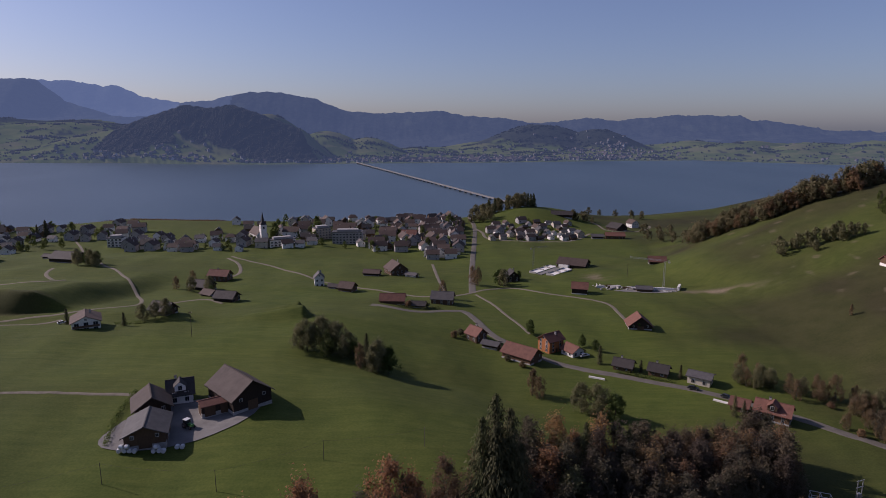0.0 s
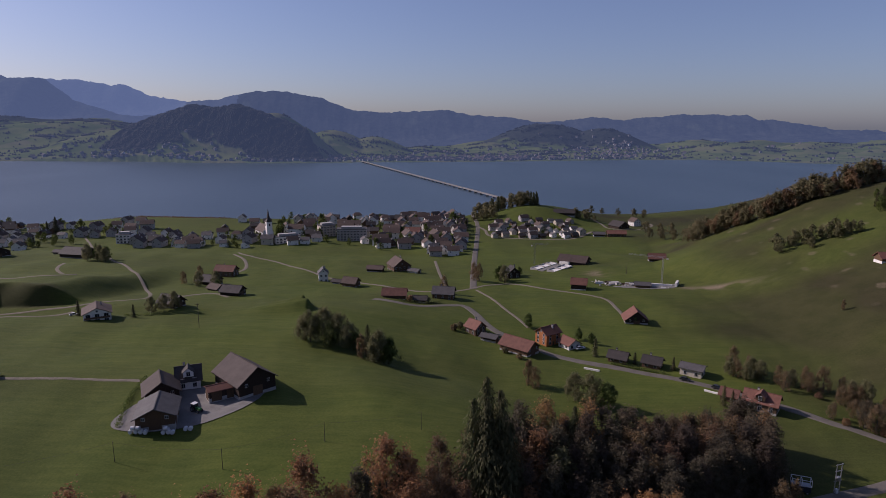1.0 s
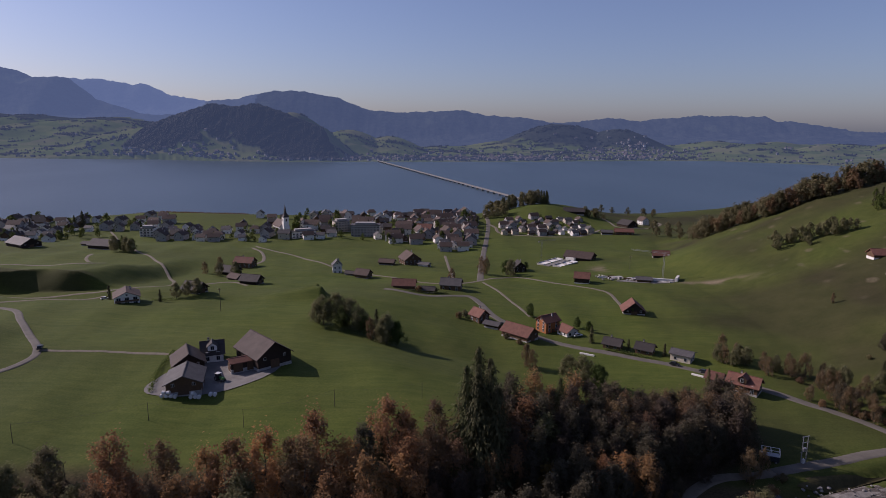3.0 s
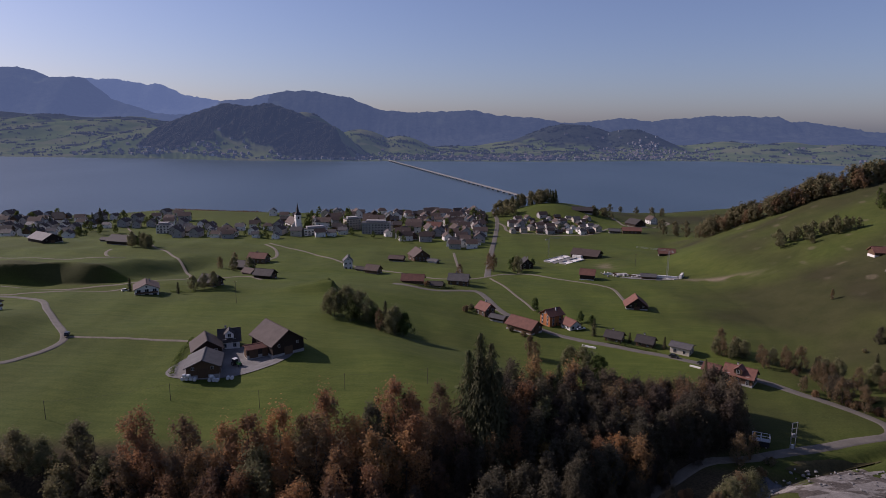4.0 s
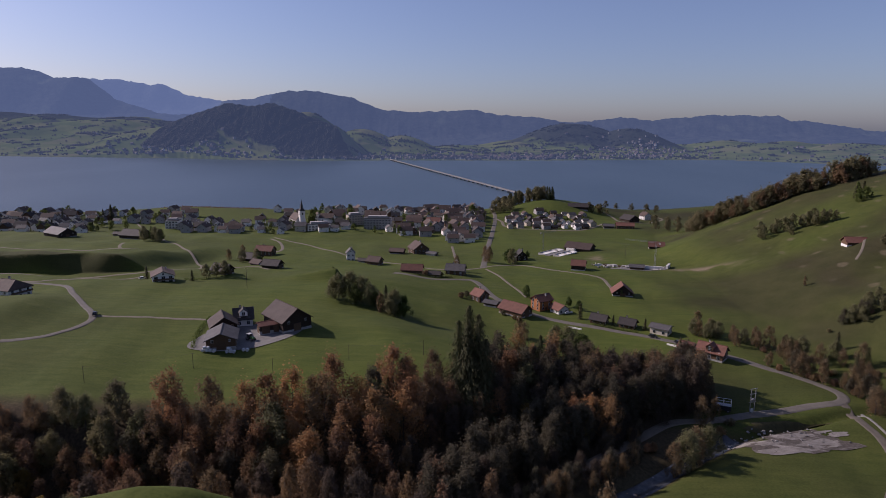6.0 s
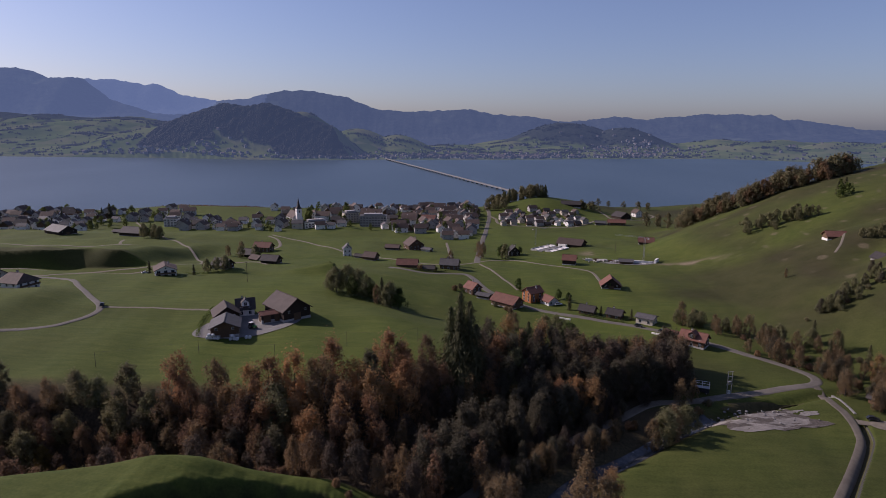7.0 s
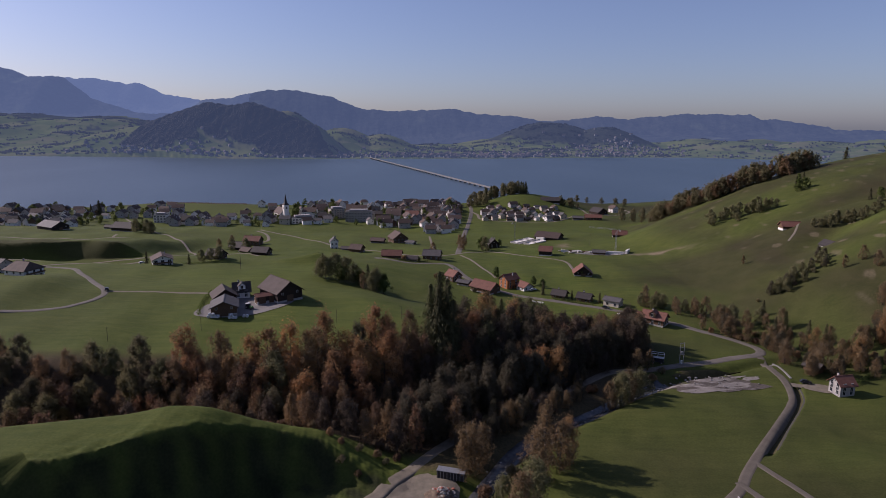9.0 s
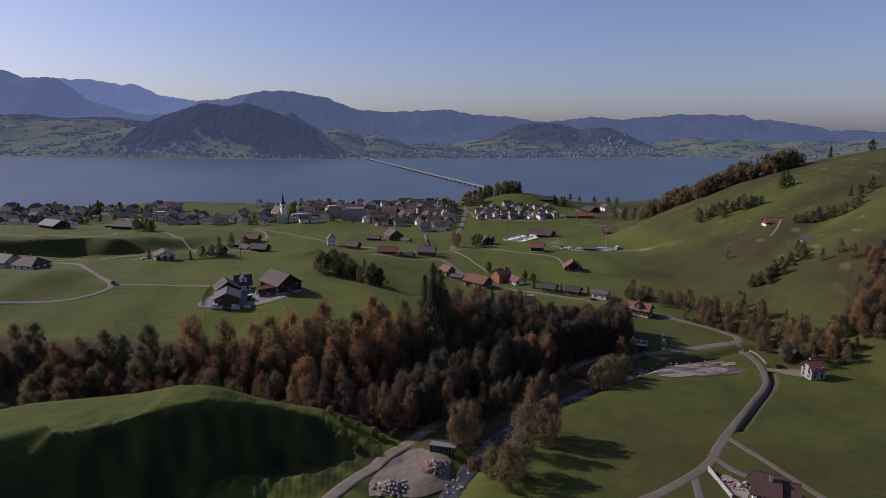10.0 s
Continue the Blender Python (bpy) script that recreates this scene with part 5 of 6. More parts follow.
def container(x, y, turn):
    c = thing("container", "grey steel skip container with a pale roof", "container", pose(x, y, height(x, y) + 0.25, 0, 0, turn))
    part("body", boxes((-4, 4, -1.2, 1.2, 0, 2.3)), PAINT_DARK, c)
    part("lid", boxes((-4.1, 4.1, -1.3, 1.3, 2.3, 2.45)), METAL, c, "pale metal lid")
    for i in range(9):
        part("rib", boxes((-3.9 + i * 0.96, -3.78 + i * 0.96, -1.28, -1.2, 0.1, 2.25)), METAL, c)
    for i in range(9):
        part("rib", boxes((-3.9 + i * 0.96, -3.78 + i * 0.96, 1.2, 1.28, 0.1, 2.25)), METAL, c)
    return c


container(18.2, 61, -14)
pole(-93, 112, 5, "slim wooden pole at the edge of the wood", False, 0.1)


def rock_mesh(seed, mat):
    rnd = random.Random(seed)
    bm = bmesh.new()
    bmesh.ops.create_icosphere(bm, subdivisions=2, radius=1.0)
    for v in bm.verts:
        v.co *= 1 + 0.28 * noise.noise(v.co * 1.3 + Vector((seed * 7.1, 0, 0))) + rnd.uniform(-0.05, 0.05)
        v.co.z *= 0.65
    return mesh_of("boulder", bm, mat)


ROCKS = [rock_mesh(i, STONE) for i in range(5)]
PALE = surface("pale_broken_stone", (0.211, 0.200, 0.178), (0.327, 0.307, 0.274), 1.5, 0.9, 9, 0.5, vary=0.2)
RUBBLE = [rock_mesh(i + 10, m) for i, m in enumerate((PALE, PALE, surface("broken_red_brick", (0.20, 0.07, 0.05), (0.32, 0.12, 0.08), 2, 0.9, 9, 0.4)))]


def boulders(count, centre, spread, size, meshes, label, seed, group, name="boulder", heap=None):
    rnd = random.Random(seed)
    for _ in range(count):
        x, y = centre(rnd)
        x, y = x + rnd.gauss(0, spread), y + rnd.gauss(0, spread)
        b = tagged(new(name, rnd.choice(meshes)), label, "stone", group)
        s = size * rnd.uniform(0.5, 1.5)
        up = heap[2] * math.exp(-((x - heap[0]) ** 2 + (y - heap[1]) ** 2) / heap[3] ** 2) if heap else 0.0
        b.matrix_basis = Matrix.LocRotScale((x, y, height(x, y) + 0.3 + up + s * 0.2), Euler((rnd.uniform(-0.4, 0.4), rnd.uniform(-0.4, 0.4), rnd.uniform(0, 6))), (s, s * rnd.uniform(0.7, 1.3), s * rnd.uniform(0.7, 1.1)))


def along_brook(rnd):
    y = rnd.uniform(20, 150)
    return float(stream(y)), y


boulders(110, along_brook, 1.6, 0.5, ROCKS, "grey boulder in the bed of the brook", 3, "brook boulders")
boulders(40, lambda r: (r.uniform(112, 146), r.uniform(134, 146)), 1.0, 0.3, ROCKS, "grey stone on the washed gravel bed", 4, "gravel stones")
boulders(90, lambda r: (16.4, 53.0), 1.7, 0.42, RUBBLE, "lump of broken pale rubble on a heap", 5, "rubble heap", "rubble", (15.5, 52.6, 1.6, 2.6))
boulders(90, lambda r: (4.3, 40.6), 1.9, 0.42, RUBBLE[:1] + ROCKS, "lump of stone on a spoil heap", 6, "spoil heap", "rubble", (4.0, 40.3, 1.8, 2.8))
for k in range(2):
    cx, cy = ((14.6, 52.0), (4.0, 40.3))[k]
    bm = bmesh.new()
    bmesh.ops.create_icosphere(bm, subdivisions=4, radius=1.0)
    for v in bm.verts:
        v.co = Vector((v.co.x * 3.6, v.co.y * 3.0, max(v.co.z, -0.2) * 1.7)) * (1 + 0.22 * noise.noise(v.co * 2.2 + Vector((k * 5, 0, 0))))
    tagged(new("earth_heap", mesh_of("earth_heap", bm, surface("brown_earth", (0.09, 0.065, 0.045), (0.19, 0.14, 0.10), 1.5, 0.95, 6, 0.8))), "heap of brown earth on the storage yard", "earth heap").matrix_basis = pose(cx, cy, height(cx, cy) + 0.1)
# retaining wall along the lane
MOSSY = surface("mossy_dark_stone", (0.045, 0.045, 0.032), (0.11, 0.10, 0.08), 0.8, 0.95, 5, 0.6)


def retaining_wall(points, tall, label, mossy=False):
    w = tagged(new("wall_lane"), label, "wall", kind="structure")
    mat = MOSSY if mossy else STONE
    line = smooth_line(points, 2.2)
    block = mesh_of("block", boxes((-1.15, 1.15, -0.45, 0.45, -0.9, 0.75), bevel=0.06), mat)
    for a, b in zip(line, line[1:]):
        d = b - a
        c = (a + b) / 2
        part("stone_block", block, None, w).matrix_basis = Matrix.LocRotScale((c.x, c.y, height(c.x, c.y) - 0.35), Euler((0, 0, math.atan2(d.y, d.x))), (d.length / 2.2, 1, tall))
    return w


retaining_wall([(158.2, 137.5), (154.6, 127.3), (149.2, 118.6), (134.4, 99.2), (121.2, 81.5)], 0.5, "low mossy stone wall along the stony ditch", True)
road("water_ditch", "stony bed of the walled ditch beside the lane", [(156.7, 136.8), (152.8, 127), (147.6, 118.8), (132.7, 99.5), (119.2, 81.5)], 1.5, REEDBED, 0.1, 2.0, 0.3)
retaining_wall([(157, 160), (158, 150), (157.5, 143)], 0.8, "stone parapet of the lane bridge")


def slab(x, y, turn, w, d, h, mat, label, name="concrete_slab", category="slab", lift=0.2):
    ob = tagged(new(name, mesh_of(name, boxes((-w / 2, w / 2, -d / 2, d / 2, -0.5, h), bevel=0.03), mat)), label, category)
    ob.matrix_basis = pose(x, y, height(x, y) + lift, 0, 0, turn)
    return ob


# building sites
for x, y, w in ((83.5, 501, 32), (94.5, 487, 30)):
    slab(x, y, 50, w, 6.5, 0.35, WHITE, "pale concrete floor slab of a building site")
    for off, length, across in ((-0.5, 6.5, 1), (-0.12, 6.5, 1), (0.2, 6.5, 1), (0.5, 6.5, 1), (0.0, w * 0.9, 0)):
        c, q = math.cos(radians(50)), math.sin(radians(50))
        u, v = off * w * across, 3.2 * (1 - across)
        slab(x + u * c - v * q, y + u * q + v * c, 50 + 90 * across, length, 0.35, 1.6, CONCRETE, "low concrete wall of an unfinished building", "site_wall", "wall", 0.0)
slab(87.5, 493, 50, 30, 4.5, 0.15, YARD, "bare gravel strip between two floor slabs", "gravel_strip", "gravel")
slab(104, 512, 50, 6, 9, 3.0, WHITE, "unfinished white wall block of a building", "wall_block", "wall")
slab(150, 409, -12, 24, 1.0, 1.8, WHITE, "long white retaining wall on a building site", "site_wall", "wall")
slab(150, 412.5, -12, 22, 5, 0.35, CONCRETE, "pale concrete floor behind a retaining wall")
slab(161.5, 408, 62, 9, 1.6, 2.6, WHITE, "white wall end on a building site", "site_wall", "wall")
slab(136, 417, -12, 14, 5, 0.6, CONCRETE, "pale concrete base on a building site")
slab(122, 424, 20, 9, 4, 0.5, CONCRETE, "pale concrete base beside a hay barn")
house("site_hut", "low grey-roofed site hut", 138, 409, 80, 6, 10, 2.4, 1.4, BROWNWOOD, ROOF_GREY, "hut", windows=False, chimney=False)
rnd = random.Random(61)
for i in range(34):
    u = rnd.random()
    x, y = 108 + 52 * u + rnd.gauss(0, 1.2), 425 - 20 * u + rnd.gauss(0, 3.2)
    kind_of = rnd.choice(((2.6, 1.2, 0.5), (1.2, 1.2, 1.0), (4.0, 0.3, 1.2), (3.2, 0.4, 0.4), (2.0, 0.25, 1.5)))
    slab(x, y, rnd.choice((-12, 78)) + rnd.gauss(0, 12), *(d * rnd.uniform(0.7, 1.3) for d in kind_of), rnd.choice((WHITE, CONCRETE, CONCRETE, BROWNWOOD)), "stacked building material on a building site", "building_material", "building material")
boulders(30, lambda r: (r.uniform(108, 132), r.uniform(412, 424)), 1.2, 0.8, RUBBLE[:2] + ROCKS[:1], "pale heap of building rubble", 9, "site rubble", "rubble")
# terrace wall and stony yard of the house by the lane
slab(96.2, 45.7, 92, 14.5, 0.4, 1.0, CONCRETE, "long pale concrete terrace wall beside a house", "terrace_wall", "wall")
patch("ground_terrace", "stony yard between house and terrace wall", "yard", 99.6, 44.5, 3.0, 6.0, 0, GRAVEL, 0.2, 0.25, 31)
boulders(26, lambda r: (99.4, 45.0), 1.6, 0.5, RUBBLE[:1] + ROCKS[:2] + RUBBLE[2:], "stone in the yard beside a house", 32, "yard stones")
# pale beams beside the road
slab(67.0, 251.5, -28, 7.0, 0.8, 0.5, WHITE, "long white concrete beam beside the road", "concrete_beam", "beam")
slab(110.5, 226.5, -38, 7.0, 0.8, 0.5, WHITE, "long white concrete beam beside the road", "concrete_beam", "beam")


def crane(x, y, tall, reach, turn):
    c = thing("crane", "slim yellow-grey building crane", "crane", pose(x, y, height(x, y), 0, 0, turn))
    bm = bmesh.new()
    for sx in (-0.5, 0.5):
        for sy in (-0.5, 0.5):
            tube(bm, (sx, sy, 0), (sx, sy, tall), 0.06, 0.06, 4)
    for i in range(int(tall)):
        tube(bm, (-0.5, -0.5, i), (0.5, -0.5, i + 1), 0.04, 0.04, 3)
        tube(bm, (-0.5, 0.5, i + 1), (0.5, 0.5, i), 0.04, 0.04, 3)
    part("mast", bm, METAL, c)
    bm = bmesh.new()
    for z in (0.0, 0.9):
        tube(bm, (-3, 0, tall + z), (reach, 0, tall + z), 0.07, 0.07, 4)
    for i in range(int(reach)):
        tube(bm, (i, 0, tall), (i + 0.5, 0, tall + 0.9), 0.04, 0.04, 3)
        tube(bm, (i + 0.5, 0, tall + 0.9), (i + 1, 0, tall), 0.04, 0.04, 3)
    part("jib", bm, METAL, c)
    part("counterweight", boxes((-3.4, -2.2, -0.5, 0.5, tall - 1.0, tall)), CONCRETE, c)
    return c


crane(153, 414, 19, 24, 150)
crane(77, 512, 17, 14, 20)
# parked and passing cars
car(-153, 190, 118, PAINT_DARK, "dark car on the farm lane", 4.6)
car(104, 239.5, -30, PAINT_DARK, "dark car on the valley road", 4.4)
car(117, 227, -42, PAINT_RED, "red car parked at the red-roofed house", 4.4)
car(114, 231, -42, PAINT_DARK, "dark car parked beside the road", 4.2)
car(67, 276, 25, PAINT_WHITE, "white van parked at the garage", 5.0)
car(161, 138.5, -15, PAINT_DARK, "dark car parked by the lane bridge", 4.2)
car(22, 291, -50, PAINT_WHITE, "white car parked by the wooden house", 4.2)
car(-186, 288, 40, PAINT_WHITE, "white car parked beside the chalet", 4.2)


# ---- trees ----
KINDS = {}
PLANTED, OVERFLOW = [0], []


def kind(key, make):
    KINDS[key] = [make, None]


def plant(key, x, y, scale=1.0, tall=None, lift=0.0):
    """Stands a tree of that kind on the ground; the first of a kind is the one that the others copy."""
    make, first = KINDS[key]
    PLANTED[0] += 1
    m = Matrix.LocRotScale((x, y, height(x, y) + lift), Euler((0, 0, random.uniform(0, 6.28))), (scale, scale, scale * (tall or 1.0)))
    if first is None:
        KINDS[key][1] = make()
        KINDS[key][1].matrix_basis = m
        return KINDS[key][1]
    if PLANTED[0] > 296 and first.name.split(".")[0] == "tree":
        OVERFLOW.append((first, m))
        return first
    made = copy_thing(first, m @ Matrix.Diagonal((*(1 / s for s in first.scale), 1)))
    return made


for i in range(3):
    kind("orange%d" % i, lambda i=i: broadleaf("tree", "tall beech with orange autumn leaves", 100 + i, 16, 8.2, L_ORANGE, 2000, 0.25, 0.5, 1.5, 0.08))
    kind("brown%d" % i, lambda i=i: broadleaf("tree", "broad-leaved tree with thinning brown autumn leaves", 110 + i, 15, 8.2, L_BROWN, 1700, 0.24, 0.8, 1.5, 0.08))
    kind("olive%d" % i, lambda i=i: broadleaf("tree", "broad tree with olive green autumn leaves", 120 + i, 14, 9.4, L_OLIVE, 2500, 0.28, 0.2, 1.1, 0.12))
    kind("spruce%d" % i, lambda i=i: spruce("spruce", "tall dark green spruce", 130 + i, 26, 9.8))
    kind("slim%d" % i, lambda i=i: broadleaf("tree", "slender half-bare tree with grey twigs", 140 + i, 15, 5.6, L_BROWN, 1400, 0.24, 1.0, 1.7, 0.1))
for i in range(2):
    kind("green%d" % i, lambda i=i: broadleaf("tree", "round garden tree with dark green leaves", 150 + i, 10, 7.0, L_GREEN, 2000, 0.27, 0.0, 1.0, 0.15))
    kind("bush%d" % i, lambda i=i: broadleaf("bush", "low shrub with brown and olive leaves", 160 + i, 4.5, 5.0, L_OLIVE if i else L_BROWN, 1000, 0.24, 0.4, 1.0, 0.05))
for i in range(2):
    kind("dark%d" % i, lambda i=i: broadleaf("tree", "dark brown tree with sparse withered leaves", 180 + i, 15, 7.0, L_DARK_SHADE, 1800, 0.25, 0.8, 1.6, 0.1))
kind("yellow0", lambda: broadleaf("tree", "birch with yellow autumn leaves", 170, 13, 6.0, L_YELLOW, 1800, 0.25, 0.4, 1.2))
kind("thuja0", lambda: spruce("thuja", "columnar dark green garden conifer", 171, 9, 3.6))
taken_trees = []


def grove(count, x0, x1, y0, y1, keys, scale, seed, gap=3.5, where=None, tall=None):
    rnd = random.Random(seed)
    done = tries = 0
    while done < count and tries < count * 60:
        tries += 1
        x, y = rnd.uniform(x0, x1), rnd.uniform(y0, y1)
        if where is not None and not where(x, y, rnd):
            continue
        if any((x - a) ** 2 + (y - b) ** 2 < gap * gap for a, b in taken_trees):
            continue
        plant(rnd.choice(keys), x, y, rnd.uniform(*scale), tall)
        taken_trees.append((x, y))
        done += 1


def row(points, keys, scale, seed, step=5.0, spread=1.5):
    rnd = random.Random(seed)
    for p in smooth_line(points, step):
        x, y = p.x + rnd.gauss(0, spread), p.y + rnd.gauss(0, spread)
        plant(rnd.choice(keys), x, y, rnd.uniform(*scale))


def in_wood(x, y, rnd):
    return wooded(x, y) > 0.55 and abs(x - stream(y)) > 5


DARKS = ["dark0", "dark1"]
ORANGES, BROWNS, OLIVES, SPRUCES, SLIMS = (["%s%d" % (k, i) for i in range(3)] for k in ("orange", "brown", "olive", "spruce", "slim"))
# the dark spruces above the gorge
for x, y, s in ((9.2, 131, 1.24), (12.4, 129, 1.34), (15.6, 131, 1.42), (18.0, 129, 1.20), (12.5, 134, 1.38)):
    plant("spruce%d" % (int(x) % 3), x, y, s)
    taken_trees.append((x, y))
# the wood on the slope
rim_orange = lambda x, y, r: in_wood(x, y, r) and plateau_edge(x) - 30 < y < plateau_edge(x) - 7
grove(26, -78, -2, 90, 145, ORANGES * 2 + BROWNS + OLIVES[:1], (0.88, 1.28), 21, 5.6, rim_orange)
upper = lambda x, y, r: in_wood(x, y, r) and y > plateau_edge(x) - 26
lower = lambda x, y, r: in_wood(x, y, r) and y <= plateau_edge(x) - 22
grove(26, -85, 20, 70, 145, BROWNS + ORANGES[:1] + OLIVES[:1] + SLIMS[:1] + DARKS, (0.75, 1.1), 22, 4.8, lambda x, y, r: upper(x, y, r) and y < plateau_edge(x) - 4 - 0.1 * abs(x))
grove(34, -85, 20, 66, 130, BROWNS[:1] + SLIMS[:2] + DARKS * 3, (0.7, 1.0), 30, 4.6, lower)
grove(26, 12, 45, 110, 200, DARKS * 3 + ORANGES[:1] + BROWNS[:1] + OLIVES[:1], (0.95, 1.2), 23, 4.0, upper)
grove(26, 45, 75, 110, 200, DARKS * 3 + BROWNS[:2], (1.0, 1.25), 43, 3.8, upper)
grove(26, 75, 112, 110, 200, DARKS + BROWNS[:1], (0.95, 1.25), 44, 3.4, upper)
grove(34, 12, 112, 80, 180, DARKS, (0.4, 0.65), 38, 4.0, lower)
for x, y, s in ((-9, 126, 0.66), (-13, 122, 0.5), (38, 150, 0.8), (52, 158, 0.72), (64, 160, 0.66)):
    plant("spruce%d" % (int(x) % 3), x, y, s)
    taken_trees.append((x, y))
grove(8, 18, 60, 125, 165, ORANGES + ["yellow0"], (0.8, 1.0), 24, 4.0, in_wood)
grove(64, -165, -78, 48, 112, BROWNS + OLIVES * 2 + SLIMS, (0.72, 0.95), 25, 4.6, lambda x, y, r: in_wood(x, y, r) and y < plateau_edge(x) - 5)
grove(5, -135, -80, 60, 95, ["yellow0"] + ORANGES[:1], (0.7, 0.85), 26, 4.0, in_wood)
grove(20, -85, 30, 66, 100, ["bush0", "bush1"], (0.6, 1.0), 27, 2.6, in_wood)
grove(10, 15, 110, 90, 185, ["bush0", "bush1"], (0.6, 1.1), 28, 2.6, in_wood)
row([(8, 79), (16, 91), (29, 106), (45, 121), (62, 137), (80, 151), (92, 156)], DARKS, (0.85, 1.15), 45, 4.2, 1.6)
row([(22, 79), (34, 90), (48, 102), (62, 114), (74, 125)], DARKS + BROWNS[:1] + ['bush0'], (0.45, 0.7), 48, 3.6, 1.5)
row([(2, 86), (12, 98), (24, 112), (40, 128), (56, 144)], DARKS, (0.9, 1.15), 46, 4.8, 1.6)
grove(46, -170, -78, 52, 108, ["bush0", "bush1"], (0.9, 1.5), 47, 2.6, in_wood)
# beside the brook in front
for key, x, y, s in (("brown0", 24, 66, 1.0), ("slim1", 22, 62, 1.0), ("brown2", 27, 70, 0.9), ("slim0", 46, 70, 1.25), ("brown1", 50, 66, 1.0), ("orange1", 53, 72, 0.85), ("brown0", 43, 60, 1.05),
                     ("olive1", 40, 48, 0.95), ("brown2", 37, 42, 0.9), ("olive0", 32, 50, 0.6), ("olive2", 81, 118, 0.95), ("brown1", 85, 122, 0.85), ("olive0", 90, 126, 0.8), ("slim2", 76, 114, 0.8),
                     ("bush0", 28, 56, 0.8), ("bush1", 36, 64, 0.8), ("bush0", 100, 141, 0.7), ("bush1", 106, 147, 0.6), ("brown2", 95, 146, 0.7), ("slim1", 101, 150, 0.6)):
    plant(key, x, y, s)
# on the mound
for x, y, s in ((-4, 68, 0.5), (-9, 67, 0.45), (-14, 66, 0.4), (-18, 69, 0.5), (-1, 66, 0.4), (2, 70, 0.5), (-13, 60, 0.45), (-8, 58, 0.4), (-24, 72, 0.5)):
    plant("bush%d" % (int(x) % 2), x, y, s)
# the copse in the meadow
for key, x, y, s in (("olive0", -57, 246, 0.95), ("olive1", -51, 249, 1.05), ("olive2", -45, 247, 1.0), ("olive0", -40, 244, 0.8), ("olive1", -61, 249, 0.7), ("green0", -48, 243, 1.0), ("green1", -37, 242, 0.8),
                     ("spruce1", -31, 238, 0.55), ("olive2", -26, 234, 0.95), ("green0", -22, 235, 1.1), ("olive0", -28, 232, 0.7), ("slim0", -33, 234, 0.7)):
    plant(key, x, y, s)
# beside road and houses
for key, x, y, s in (("slim2", 36.5, 234, 0.75), ("brown0", 39, 231, 0.6), ("green1", 46, 309, 0.75), ("thuja0", 72, 267, 1.0), ("thuja0", 88, 258, 0.65), ("thuja0", 103, 251, 0.7), ("thuja0", 106, 250, 0.6), ("green0", 69, 290, 0.6),
                     ("green1", 74, 284, 0.55), ("spruce0", 109, 214, 0.33), ("spruce2", 111, 211, 0.30), ("green0", 41, 440, 1.1), ("olive1", 44, 432, 0.9), ("brown0", 22, 436, 0.9), ("slim1", 25, 430, 0.9), ("brown1", 0, 383, 0.75),
                     ("olive0", 58, 214, 0.9), ("green1", 64, 212, 1.0), ("olive1", 53, 219, 0.8), ("green0", 58, 458, 0.6), ("bush1", 9, 301, 0.8), ("bush0", 6, 297, 0.7), ("thuja0", -181, 284, 0.9), ("thuja0", -152, 281, 0.75),
                     ("olive2", -148, 291, 0.6), ("olive0", -143, 294, 0.6), ("olive1", -139, 297, 0.65), ("brown0", -181, 405, 0.6), ("olive1", -168, 398, 0.7), ("olive2", -155, 396, 0.8), ("green1", -150, 385, 0.6), ("brown2", -176, 420, 0.7),
                     ("olive0", -286, 470, 0.95), ("green0", -280, 474, 1.1), ("olive2", -274, 468, 0.9), ("olive1", -268, 464, 0.8), ("spruce0", -283, 478, 0.5), ("green1", -276, 480, 1.0), ("bush0", -20, 350, 0.8), ("bush1", -10, 351, 0.8),
                     ("bush0", -60, 470, 0.8), ("slim0", 207, 300, 0.4), ("bush1", 30, 270, 0.6), ("bush0", 36, 262, 0.6), ("green0", 106, 318, 0.45)):
    plant(key, x, y, s)
# hedge and copse between road and hillside
row([(124, 246), (134, 240), (146, 231), (157, 221), (168, 211), (178, 203)], BROWNS + OLIVES + ["bush0"], (0.5, 0.75), 31, 3.6, 3.2)
row([(128, 252), (142, 243), (156, 231), (168, 220)], BROWNS + ["bush0", "bush1"], (0.5, 0.75), 32, 6, 3.0)
row([(164, 190), (174, 184), (180, 172), (178, 160), (172, 150)], BROWNS + SLIMS + ORANGES[:1] + ["bush0", "bush1"], (0.5, 0.8), 33, 3.6, 3.5)
for x, y, s in ((186, 183, 0.45), (191, 178, 0.4)):
    plant("spruce%d" % (int(x) % 3), x, y, s)
row([(192, 238), (204, 240), (214, 244), (224, 249), (236, 255)], OLIVES + DARKS + ["bush0", "bush1"], (0.4, 0.6), 34, 1.8, 3.0)
row([(236, 236), (243, 224), (246, 210)], BROWNS + SLIMS, (0.4, 0.65), 35, 4, 3)
grove(26, 190, 224, 142, 205, BROWNS + SLIMS * 3 + ["bush0", "bush1"] + DARKS, (0.4, 0.8), 36, 4.0, lambda x, y, r: y < 162 + (x - 190) * 0.8 and y > 145 + (x - 194) * 0.5)
grove(30, 222, 262, 150, 225, BROWNS + ORANGES[:1] + SLIMS * 2 + DARKS, (0.5, 0.85), 39, 4.0, lambda x, y, r: y < 168 + (x - 190) * 0.8 and y > 143 + (x - 194) * 0.5)
row([(150, 200), (158, 194), (164, 184), (167, 174), (167, 164), (166, 154), (167, 146)], DARKS + BROWNS + ["bush0", "bush0", "bush1"], (0.45, 0.75), 81, 2.2, 2.4)
